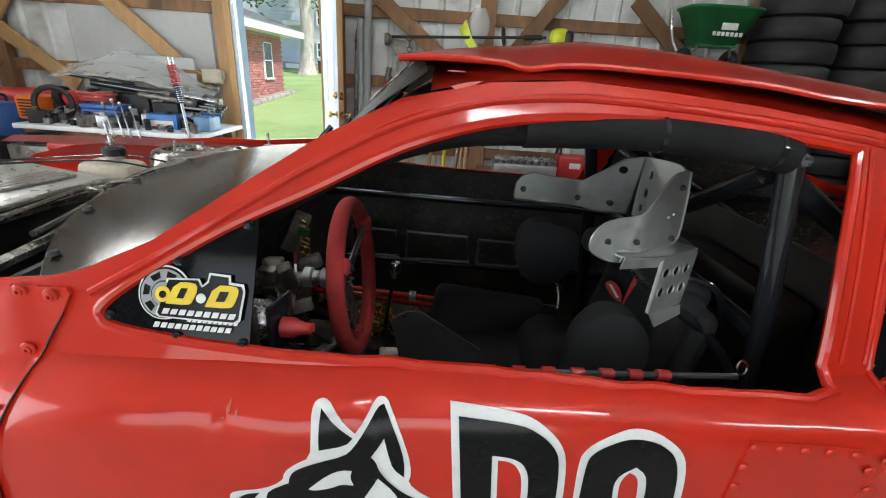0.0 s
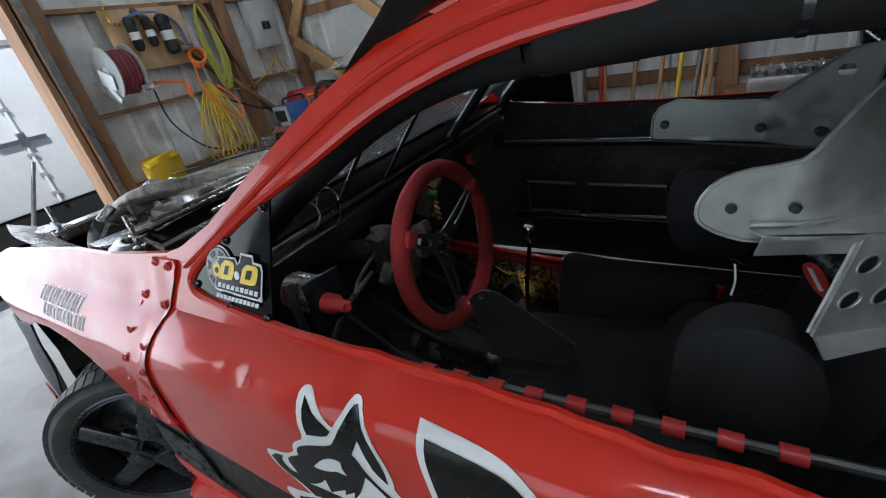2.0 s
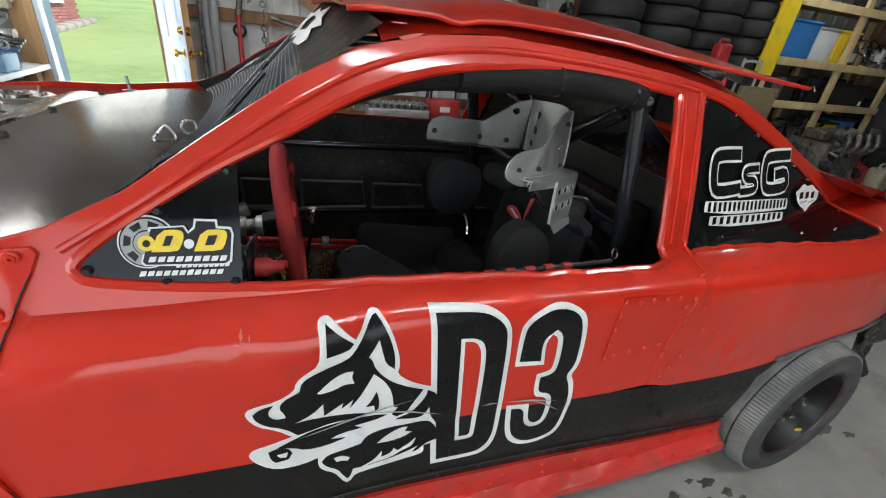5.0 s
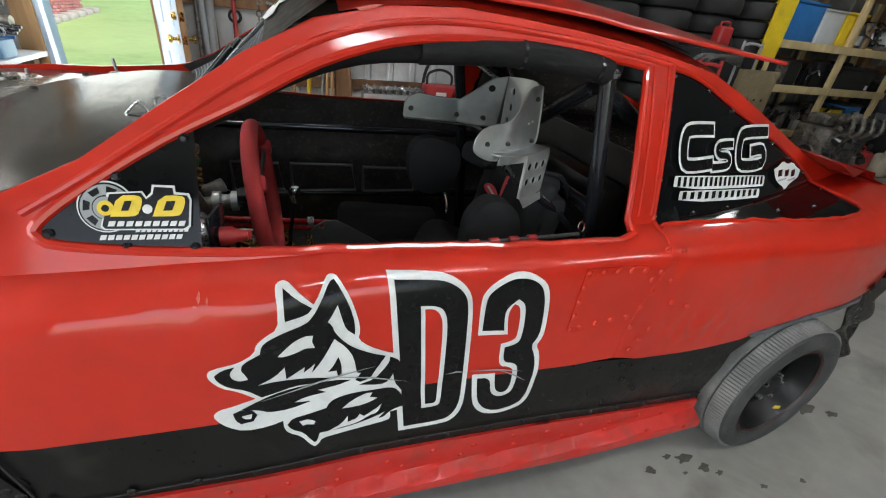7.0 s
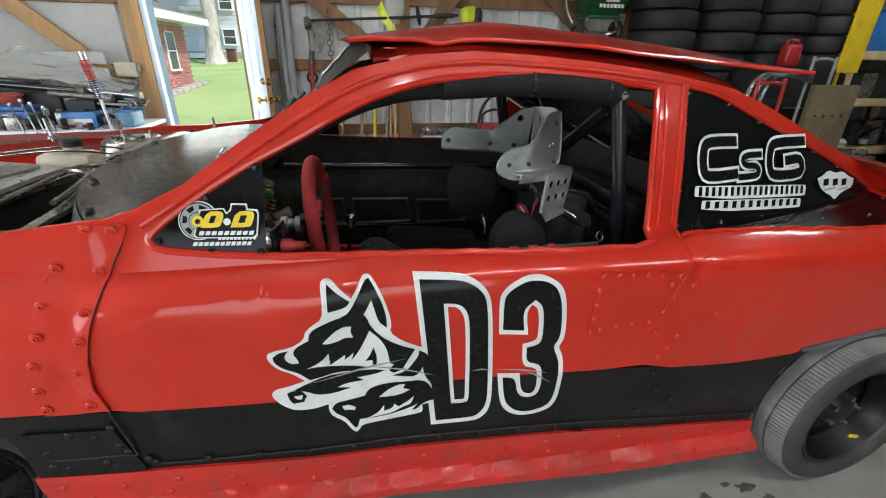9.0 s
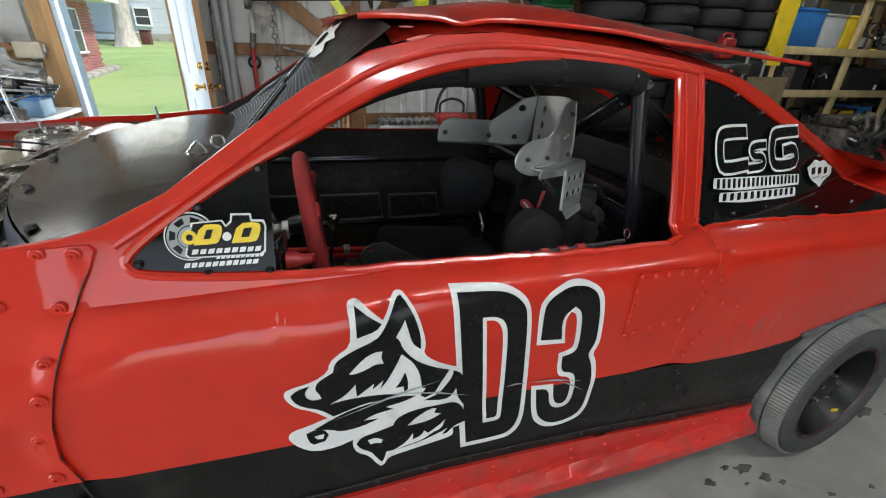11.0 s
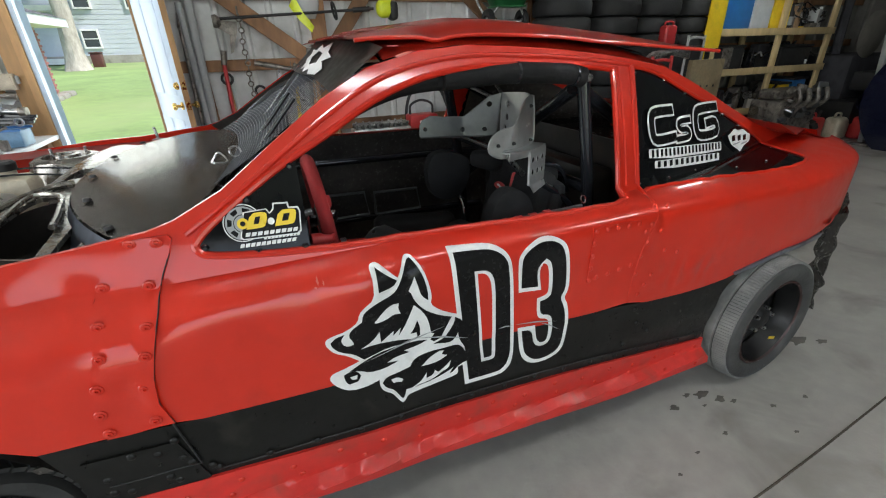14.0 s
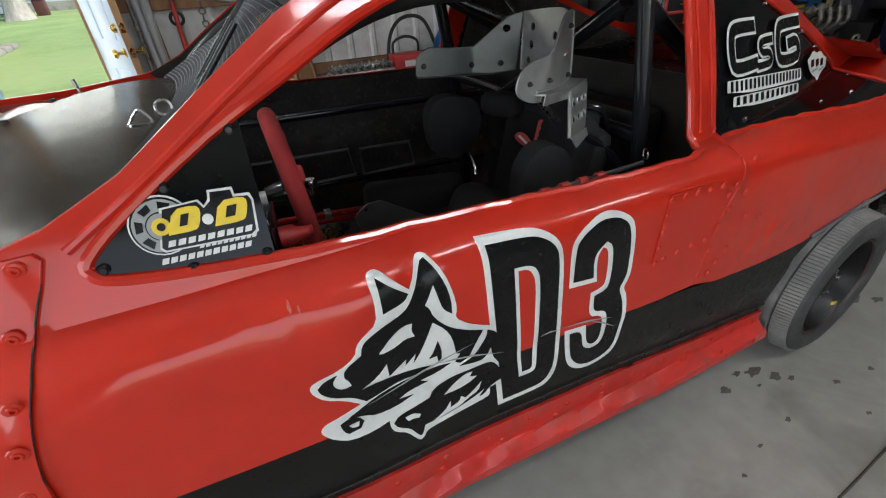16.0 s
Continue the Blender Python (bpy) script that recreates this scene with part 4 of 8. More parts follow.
part("seat_back", join(cushion((.475, .47, .74), (.10, .36, .44), (0, 12, 0)), cushion((.34, .47, .62), (.26, .32, .16), (0, 30, 0))), FABRIC, car)
part("seat_cushion", cushion((.12, .47, .58), (.50, .34, .11), (0, -8, 0)), FABRIC, car)
part("thigh_bolster", cushion((.13, .66, .64), (.34, .07, .22), (0, 6, 0)), FABRIC, car)
part("thigh_bolster", cushion((.14, .28, .60), (.36, .06, .18), (0, 6, 0)), FABRIC, car)
part("near_shoulder_bolster", sheet(rounded([(.252, .83), (.262, .895), (.31, .938), (.375, .926), (.412, .875), (.42, .80), (.40, .74), (.30, .73), (.258, .77)], 4), [], lambda x, z: Vector((x, .212 + .10 * (x - .25) + 1.6 * ((x - .33) ** 2 + (z - .84) ** 2), z)), .055, .02), FABRIC, car, "black padded shoulder bolster")
part("far_shoulder_bolster", sheet(rounded([(.20, .90), (.215, .962), (.26, .985), (.32, .975), (.37, .95), (.38, .88), (.345, .81), (.28, .79), (.22, .82)], 4), [], lambda x, z: Vector((x, .645 + 1.2 * ((x - .29) ** 2 + (z - .89) ** 2), z)), .05, .02), FABRIC, car, "black padded shoulder bolster")
part("back_cover", join(cushion((.53, .48, .93), (.12, .30, .09), (0, 20, 0)), cushion((.46, .62, .94), (.14, .14, .07), (0, 10, 20))), FABRIC, car)
part("leg_plate", plate([(-.128, .82), (-.114, .836), (-.093, .848), (-.061, .849), (.085, .755), (.09, .70), (-.10, .68)], (0, .35, 0), (1, 0, 0), (0, 0, 1), .005, [disc_hole(-.10, .833, .006)]), ALU_DARK, car, "dark grey seat leg plate")
part("lap_buckle", join(hose([(.33, .645, .80), (.335, .62, .765), (.33, .60, .74)], .005), box((.335, .64, .795), (.03, .01, .008), .002, (0, 30, 0))), CHROME, car)

def near_y(x):
    return .278 + .12 * (x - .265) if x < .37 else .2906 + .66 * (x - .37)


def far_y(x):
    return .642 - .06 * (x - .19) if x < .345 else .6327 - .56 * (x - .345)


def wing(outline, y_at, thick, out, holes=()):
    """A folded plate that stands upright over a bent line in plan."""
    return sheet(outline, list(holes), lambda x, z: Vector((x, y_at(x), z)), thick, .016, out)


FAR = [(.168, 1.062), (.171, 1.097), (.183, 1.115), (.211, 1.127), (.263, 1.120), (.345, 1.116), (.393, 1.157), (.426, 1.188), (.466, 1.200), (.452, 1.051), (.395, 1.042), (.172, 1.052)]
# same metal as the near wing; its shade is put into the darker aluminium
head = part("head_restraint", wing(FAR, far_y, .004, (0, -1, 0), [disc_hole(.191, 1.081, .008), disc_hole(.339, 1.069, .008), disc_hole(.414, 1.070, .008), disc_hole(.428, 1.160, .010)]), ALU_DARK, car, "folded aluminium head restraint with drilled holes")
part("far_wing_edge", hose([(x, far_y(x) - .001, z) for x, z in [*FAR, FAR[0]]], .0022, seg=6, n=1), ALU_DARK, head)
for x, z in ((.191, 1.081), (.339, 1.069), (.414, 1.070)):
    part("wing_bolt", lathe([(0, .006), (.006, .005), (.008, 0)], (x, far_y(x) - .003, z), "Y", 10), RUBBER, head)
part("restraint_back", plate(soft([(0, 1.045), (0, 1.205), (.03, 1.214), (.10, 1.210), (.20, 1.200), (.205, 1.05)], 80, 1), (.466, .365, 0), (.004, .205, 0), (0, 0, 1), .004,
                             [disc_hole(.150, 1.165, .011), disc_hole(.155, 1.120, .012), disc_hole(.165, 1.08, .010), disc_hole(.05, 1.15, .010)]), ALU, head, "drilled aluminium back plate")
NEAR = soft([(.263, 1.062), (.265, 1.085), (.280, 1.108), (.305, 1.120), (.340, 1.125), (.361, 1.131), (.379, 1.160), (.402, 1.190), (.419, 1.206), (.451, 1.210), (.465, 1.206), (.476, 1.151), (.485, 1.067), (.471, 1.054), (.443, 1.046), (.341, 1.048), (.334, 1.032), (.307, 1.034), (.276, 1.048)], 60, 1)
part("near_wing", wing(NEAR, near_y, .006, (0, -1, 0)), ALU, head, "brushed aluminium wing plate")
part("wing_edge", hose([(x, near_y(x), z) for x, z in [*NEAR, NEAR[0]]], .0026, seg=6, n=1), ALU, head)
for x, z in ((.298, 1.076), (.357, 1.076), (.456, 1.069), (.447, 1.178)):
    part("wing_bolt", lathe([(0, .008), (.004, .007), (.005, .003), (.0064, 0)], (x, near_y(x) - .004, z), "Y", 10), RUBBER, head)
for x, z in ((.430, 1.118), (.444, 1.122)):
    part("weld_spot", lathe([(0, .002), (.003, 0)], (x, near_y(x) - .003, z), "Y", 8), ALU, head)
part("wing_shelf", join(sheet(soft([(.318, .272), (.343, .258), (.422, .277), (.516, .340), (.488, .380), (.440, .345), (.37, .302), (.318, .292)], 70, 1), [], lambda x, y: Vector((x, y, 1.052)), .004, .05, (0, 0, 1)),
                        hose([(.318, .279, 1.056), (.36, .289, 1.056), (.40, .309, 1.056)], .0035)), ALU, head, "welded aluminium shelf plate")
part("shelf_lip", sheet([(.330, 1.052), (.418, 1.052), (.412, 1.030), (.324, 1.028)], [], lambda x, z: Vector((x, .258 + .22 * (x - .33), z)), .004, .04), ALU, head)
u, v = Vector((.858, .514, -.02)).normalized(), Vector((.033, .054, .098)).normalized()
foot = Vector((.418, .279, 1.050))
holes = [disc_hole(.020 + .0345 * i, -.036 - .041 * j, .0112, 16) for i in range(3) for j in range(2)]
brk = part("seat_bracket", plate(soft([(0, 0), (.112, .002), (.116, -.008), (.106, -.108), (.100, -.118), (.0, -.118)], 80, 1), foot, u, v, .004, holes, .03), ALU, car, "aluminium bracket with round lightening holes")
for h in holes:
    part("hole_rim", hose([foot + u * a + v * b for a, b in [*h, h[0]]], .0015, seg=6, n=1), ALU, brk)
part("bracket_flange", beam(foot + Vector((-.002, .006, -.004)), foot - v * .118 + Vector((-.002, .006, 0)), .004, .014, .001), ALU, brk, "bright folded edge")
part("bracket_foot", plate([(0, 0), (.100, 0), (.094, .018), (.010, .026)], foot - v * .118, u, Vector((.10, -.45, -.75)), .004), ALU, brk)
part("bracket_stay", rod((.355, .335, 1.035), (.430, .335, .955), .009), STEEL, car, "steel seat stay tube")
SEAT_FACE, SEAT_U, SEAT_V = (.431, .484, .872), (.6, -.8, 0), (.08, .06, .995)


def seat_mark(name, outline, lift, m, label=""):
    """A thin piece lying on the slanted face of the seat back."""
    at = Vector(SEAT_FACE) + Vector((-.796, -.597, .1)) * lift
    return part(name, plate(outline, at, SEAT_U, SEAT_V, .003), m, car, label)


seat_mark("shoulder_belt", soft([(.029, -.035), (.039, .054), (.048, .061), (.072, .053), (.074, .047), (.060, -.020)], 70, 1), .004, RED_PLASTIC, "red shoulder belt pad with white marks")
for a, b in ((.041, -.010), (.045, .015), (.049, .036)):
    seat_mark("belt_mark", [(a, b), (a + .019, b + .005), (a + .023, b - .003), (a + .004, b - .010)], .006, WHITE_VINYL)
seat_mark("seat_badge", soft([(-.029, .009), (-.016, .019), (.005, .016), (.024, -.006), (.026, -.025), (.010, -.025), (-.014, -.012), (-.026, -.001)], 90, 2), .003, RED_PLASTIC, "red oval seat badge")
seat_mark("badge_mark", [(-.018, .008), (-.010, .010), (.018, -.014), (.012, -.017)], .005, WHITE_VINYL)
part("belt_tube", hose([(.46, .30, .94), (.55, .28, .88), (.62, .27, .80), (.66, .26, .68)], .012), BLACK_GLOSS, car)
part("belt_tube", hose([(.48, .36, .98), (.58, .34, .96), (.64, .36, .86)], .008), BLACK_GLOSS, car)

# window net rod with red straps along the sill
part("window_net_rod", hose([(x, flank(x, .935) + .030, .908 if x < .1 else .908 - .008 * (x - .1)) for x in steps(-.1, .5, 8)], .0055, n=1), ALU_DARK, car, "thin steel window-net rod")
for x in (-.035, .015, .065, .115, .165, .215, .265, .315, .365):
    z = .908 if x < .1 else .908 - .008 * (x - .1)
    part("net_strap", hose([(x - .011, flank(x, .935) + .030, z), (x + .011, flank(x, .935) + .030, z)], .0095, seg=10, n=1), RED_PLASTIC, car, "red webbing loop")
part("rod_pin", torus((.50, flank(.5, .93) + .028, .926), .012, .002, pose(0, 0, 0, 70, 0, 20), 16, 6), CHROME, car)

# black quarter panes
FRONT_PANE = rounded([(-.532, .984), (-.50, .969), (-.318, .948), (-.312, .955), (-.309, 1.143), (-.318, 1.150), (-.333, 1.144), (-.475, 1.047), (-.530, 1.004)], 2)
pane = part("front_quarter_pane", sheet(FRONT_PANE, [], on_flank(-.004), .004, .03), BLACK_PLASTIC, car, "glossy black plastic quarter pane with sponsor decal")
rpane = part("rear_quarter_pane", sheet(QUARTER, [], on_flank(-.008), .004, .03), BLACK_PLASTIC, car, "glossy black rear side panel with white decals")
part("far_front_pane", sheet([(-.53, .984), (-.50, .969), (-.24, .945), (-.235, 1.188), (-.26, 1.176), (-.354, 1.128), (-.475, 1.055), (-.53, 1.008)], [], on_far(-.004), -.004, .05), BLACK_PLASTIC, car)
part("far_rear_pane", sheet(QUARTER, [], on_far(-.008), -.004, .08), BLACK_PLASTIC, car)


def screw(p, r, m, parent, off, name="screw"):
    q = on_flank(off)(*p)
    return part(name, join(lathe([(0, .006), (r * .5, .006), (r * .55, .003), (r * .8, .004), (r, 0)], q, "Y", 12)), m, parent)


for p in ((-.521, .988), (-.424, 1.070), (-.324, 1.125), (-.322, .956), (-.42, .962)):
    screw(p, .0085, BLACK_GLOSS, pane, -.003)
for p in ((.722, .945), (.733, 1.03), (.748, 1.11), (.765, 1.19), (.785, 1.265), (.93, 1.235), (1.05, 1.185), (1.17, 1.14), (1.30, 1.09), (1.44, 1.035), (1.58, .975), (1.65, .925), (1.45, .917), (1.25, .921), (1.05, .930), (.88, .937)):
    screw(p, .005, CHROME, rpane, -.007)

# ---- windscreen, cowl ----
def cowl(s, v):
    y = .11 + (2 * CY - .22) * v
    k = 1 - abs(2 * v - 1) ** 2.6
    xf, xr = -.67 - .23 * k, -.60 + .15 * k
    x = xf + (xr - xf) * s
    z = 1.0 + .028 * k + .035 * math.sin(math.pi * min(1, s * .8)) * k + .012 * s
    return Vector((x, y, z + .0015 * noise.noise(Vector((x * 4, y * 3, 2)))))


part("cowl_sheet", grid_surface(cowl, steps(0, 1, 24), steps(0, 1, 64), .004), SHEET, car, "curved bare sheet-metal cowl cover")
part("cowl_flange", grid_surface(lambda s, v: cowl(0, v) + Vector((-.050 * s - .004, 0, -.006 - .105 * s)), steps(0, 1, 4), steps(0, 1, 40), .004), GALV, car, "blotchy galvanised cowl flange")
for v in (.06, .2, .36, .55, .75):
    part("cowl_screw", lathe([(0, .008), (.008, .007), (.011, 0)], cowl(.10, v) + Vector((0, 0, .003)), "Z", 10), RUBBER, car)
part("cowl_wires", join(hose([(-.52, .50, 1.07), (-.50, .54, 1.09), (-.48, .52, 1.065), (-.51, .47, 1.075)], .003), torus((-.455, .56, 1.085), .016, .003, pose(0, 0, 0, 70, 0, 20), 20, 6)), STEEL, car)


def screen(s, v):
    """The windscreen opening: s from cowl to roof, v across."""
    y = .22 + (2 * CY - .44) * v
    k = 1 - (2 * v - 1) ** 2
    return Vector((-.545 + .08 * k + (.475 - .12 * k) * s, y, 1.035 + .02 * k + (.305 + .01 * k) * s - .018 * math.sin(math.pi * s)))


def mesh_edge(s):
    """How far across the mesh reaches: it narrows towards the roof."""
    return .97 - .55 * max(0, s - .30)


wires = []
for i in range(46):
    v = .11 + .86 * i / 45
    top_s = max(s for s in steps(0, .9, 18) if mesh_edge(s) >= v - .02)
    wires.append(hose([screen(s, v) for s in steps(0, top_s, 6)], .0012, seg=4, n=1))
for j in range(36):
    s = .9 * j / 35
    wires.append(hose([screen(s, v) + Vector((0, 0, .001)) for v in steps(.10, mesh_edge(s), 16)], .0012, seg=4, n=1))
part("windscreen_mesh", join(*wires), WIRE, car, "fine steel wire windscreen mesh")["kind"] = "stuff"


def visor(s, v):
    y = .20 + (2 * CY - .40) * v
    p = screen(.75 + .28 * s + .015 * math.sin(v * 9), (y - .22) / (2 * CY - .44))
    return p + Vector((-.012, 0, .012 + .004 * noise.noise(Vector((y * 4, s * 2, 0)))))


vis = part("windscreen_visor", grid_surface(visor, steps(0, 1, 10), steps(0, 1, 40), .004), SHEET_DARK, car, "dull dark steel sun visor strip")
part("visor_decal", sheet([(.05, .22), (.0, .30), (.14, .34), (.05, .40), (.20, .42), (.10, .47), (.30, .46), (.42, .50), (.55, .47), (.70, .50), (.66, .42), (.82, .40), (.70, .35), (.85, .30), (.60, .27), (.50, .21), (.36, .26), (.22, .20)],
     [[(.30, .30), (.25, .38), (.45, .42), (.62, .38), (.55, .31)]], lambda s, v: visor(s, v) + Vector((-.003, 0, .004)), .001, .04, (-.5, 0, .8)), WHITE_VINYL, vis, "worn white jagged decal")
part("pillar_patch", sheet([(-.03, 1.340), (.0, 1.348), (.025, 1.351), (.01, 1.344), (-.02, 1.336)], [], on_flank(.002), .002, .02), SCRAPE_GLINT, car, "scraped pale patch on the pillar")
part("round_sticker", lathe([(0, .002), (.014, .002), (.015, 0)], (-.02, flank(-.02, 1.35) + .03, 1.362), "Z", 20), mat("pink_sticker", (.7, .2, .2), .4), car)

# rear deck and tail
def deck(x, v):
    zs = curve(ROOF_EDGE)(min(x, 2.1)) - max(0, x - 2.1) * .35
    y0 = flank(x, min(zs, .92))
    return Vector((x, y0 + (2 * CY - 2 * y0) * v, zs + .02 * (1 - (2 * v - 1) ** 2)))


part("rear_deck", grid_surface(deck, steps(1.55, 2.42, 14), steps(0, 1, 16), .005), RED, car, "red rear deck")
part("deck_lip", grid_surface(lambda x, v: deck(x, .03 + .94 * v) + Vector((0, 0, .03 * max(0, 1 - abs(x - 2.0) / .14))), steps(1.86, 2.14, 8), steps(0, 1, 12), .004), RED, car)
part("tail_panel", grid_surface(lambda z, v: Vector((2.39 + .05 * math.sin(math.pi * (z - .6) / .3), flank(2.41, .75) + .02 + (2 * CY - 2 * flank(2.41, .75) - .04) * v, z)), steps(.60, .90, 6), steps(0, 1, 10), .005), RED, car)


def bumper(s, v):
    x = 1.80 + .66 * s
    y = .07 + .30 * s ** 1.6 + .03 * noise.noise(Vector((x * 7, v * 3, 5)))
    z = .63 - .52 * v * (.70 + .30 * math.sin(3.0 * s + .2)) + .03 * noise.noise(Vector((x * 9, v * 2, 1)))
    return Vector((x + .03 * noise.noise(Vector((x * 5, v * 6, 9))), y + .05 * noise.noise(Vector((s * 4, v * 5, 3))), z))


part("torn_bumper", grid_surface(bumper, steps(0, 1, 36), steps(0, 1, 24), .006), BLACK_PAINT, car, "torn crumpled black bumper skin")
part("rear_axle", join(rod((1.44, .15, .29), (1.44, 2 * CY - .15, .29), .03), box((1.55, .35, .40), (.5, .1, .12), .02), box((1.9, CY, .45), (.4, .9, .2), .03)), BLACK_PAINT, car)
part("arch_lip", sheet([(1.15, .575), (1.45, .60), (1.78, .59), (1.78, .575), (1.45, .582), (1.16, .562)], [], lambda x, z: Vector((x, flank(x, z) - .006, z)), .02, .05), GALV, car)
part("inner_arch", box((1.44, .30, .50), (.66, .28, .28), .05), BLACK_PAINT, car)
# front corner: bumper remnant behind the front wheel arch
part("front_bumper", join(span((-2.20, .20, .36), (-2.06, 2 * CY - .20, .72), .05)), RED, car)
part("arch_liner", grid_surface(lambda a, v: Vector((-1.26 + .455 * math.cos(a), -.01 + .60 * v, .30 + .455 * math.sin(a))), steps(-.25, math.pi + .35, 20), steps(0, 1, 4), .006), BLACK_PAINT, car)
part("bumper_corner", sheet([(-2.12, .70), (-1.95, .675), (-1.70, .71), (-1.47, .755), (-1.54, .62), (-1.62, .46), (-1.68, .28), (-2.02, .26), (-2.10, .45)], [], lambda x, z: Vector((x, flank(x, z) - .16 * max(0, .74 - z) * min(1, max(0, (-1.46 - x) / .2)) + .012 * noise.noise(Vector((x * 5, z * 5, 2))), z)), .006, .03), RUBBER, car, "glossy black torn bumper corner")
part("splash_panel", grid_surface(lambda s, v: Vector((-1.66 - .06 * s, .0 + .55 * v, .22 + .50 * s)), steps(0, 1, 6), steps(0, 1, 6), .006), BLACK_PAINT, car)
part("bumper_flap", sheet([(-1.66, .42), (-1.67, .26), (-1.74, .20), (-1.80, .26), (-1.76, .44)], [], lambda x, z: Vector((x, flank(x, z) - .16 * max(0, .74 - z) - .008, z)), .006, .03), RED_SKIRT, car, "loose red bumper flap")

# ---- engine bay ----
def circle_xy(cx, cy, r, n=24):
    return [(cx + r * math.cos(2 * math.pi * k / n), cy + r * math.sin(2 * math.pi * k / n)) for k in range(n)]


eng = part("engine", join(box((-1.45, .72, .66), (.42, .62, .34), .03), box((-1.47, .72, .85), (.34, .50, .10), .02)), CAST, car, "dirty four-cylinder engine in an open bay")
random.seed(21)
bits = []
for _ in range(34):
    bits.append(box((random.uniform(-1.85, -1.40), random.uniform(.35, 1.15), random.uniform(.80, .935)), [random.uniform(.015, .09) for _ in range(3)], .004, [random.uniform(-60, 60) for _ in range(3)], 1))
for k, b in enumerate(bits):
    part("engine_bracket", b, CAST if k % 2 else STEEL, eng)
part("valve_cover", box((-1.47, .80, .915), (.46, .52, .07), .03, (0, 2, -14), 3), CAST_PALE, eng, "grimy bright aluminium engine cover")
for k in range(5):
    part("cover_rib", box((-1.33 - .028 * k, .77 + .007 * k, .952), (.012, .36, .012), .004, (0, 0, -14)), CAST_PALE, eng)
for x, y in ((-1.56, .95), (-1.62, .72), (-1.50, .62)):
    part("cover_slot", box((x, y, .951), (.07, .012, .004), .001, (0, 0, -14)), RUBBER, eng)
part("intake_pipe", hose([(-1.95, .42, .80), (-1.80, .45, .91), (-1.62, .50, .96), (-1.48, .60, .96), (-1.40, .75, .95)], .033, seg=16), CAST, eng, "bright aluminium intake pipe")
part("air_filter", hose([(-2.05, .40, .72), (-1.98, .40, .78), (-1.90, .42, .84)], .065, seg=16), RUBBER, eng)
for k in range(2):
    part("throttle_cable", hose([(-1.9 + .1 * k, .75 + .15 * k, .95), (-1.5, .9 + .08 * k, .985), (-1.22, .98 + .1 * k, 1.0), (-1.05, 1.0 + .1 * k, .98)], .0035), BLACK_GLOSS, eng)
part("bay_floor", span((-2.08, .12, .46), (-.80, 2 * CY - .12, .48)), BLACK_PAINT, car)


def tower(y, h):
    c = (-1.15, y, h)
    t = part("strut_tower", join(lathe([(.145, -.40), (.140, -.06), (.125, -.012), (.105, 0), (.085, 0), (.080, -.02), (.050, -.02), (.046, .004), (.030, .006), (.028, -.01), (0, -.01)], c, "Z", 36)), TRAY_GREY, car, "round strut tower with bearing cup")
    for k in range(3):
        a = radians(120 * k + 30)
        part("tower_stud", rod((c[0] + .07 * math.cos(a), c[1] + .07 * math.sin(a), h), (c[0] + .07 * math.cos(a), c[1] + .07 * math.sin(a), h + .025), .006), STEEL, t)


tower(.27, .945)
tower(2 * CY - .27, .985)
# inner fender tops, cross tray and recesses
part("fender_apron", grid_surface(lambda x, v: Vector((x, flank(x, .97) + .012 + .10 * v, .985 - .015 * abs(x + 1.0) - .06 * v)), steps(-2.0, -.80, 16), steps(0, 1, 3), .004), TRAY_GREY, car)
part("far_fender_apron", grid_surface(lambda x, v: Vector((x, 2 * CY - flank(x, .97) - .012 - .07 * v, .985 - .015 * abs(x + 1.0) - .02 * v)), steps(-2.0, -.75, 16), steps(0, 1, 3), .004), RED_DUSTY, car, "dusty red far fender edge")
part("cowl_tray", sheet([(-1.10, .17), (-1.092, .385), (-1.078, .574), (-1.042, .734), (-1.03, 1.0), (-1.02, 1.46), (-.80, 1.46), (-.88, .80), (-.845, .45), (-.825, .15)],
                        [soft([(-.985, .16), (-.989, .309), (-1.005, .445), (-1.021, .611), (-.999, .649), (-.931, .596), (-.887, .438), (-.862, .313), (-.85, .16)], 80, 1), soft([(-1.0, .82), (-.99, .95), (-.94, .97), (-.925, .86)], 95, 1)],
                        lambda x, y: Vector((x, y, .988 + .010 * math.cos((x + .97) * 22) + .006 * math.sin(y * 7))), .012, .025, (0, 0, 1)), TRAY_GREY, car, "pressed steel cowl tray with openings")
part("tray_rib", hose([(-1.06, .24, .990), (-1.055, .45, .996), (-1.045, .60, .998), (-1.0, .72, 1.0), (-.94, .75, 1.0)], .009), TRAY_GREY, car)
part("well_lip", hose([(-.985, .17, .996), (-.989, .309, .998), (-1.005, .445, .998), (-1.021, .611, .998), (-.999, .652, 1.0), (-.931, .598, 1.0), (-.887, .438, 1.0), (-.862, .313, 1.0)], .007), TRAY_GREY, car, "rolled bright lip round the opening")
part("inner_well", grid_surface(lambda a, t: Vector((-.945 + (.10 + .012 * t) * math.cos(a), .405 + (.23 - .03 * t) * math.sin(a), .975 - .20 * t)), steps(0, 2 * math.pi, 28), steps(0, 1, 3), .004), GRIME, car)
part("well_floor", box((-.945, .37, .79), (.22, .56, .02), .008, (0, 8, 0)), SHEET_DARK, car)
part("well_bracket", hose([(-1.0, .20, .985), (-.985, .23, .94), (-.95, .28, .88)], .013), TRAY_GREY, car)
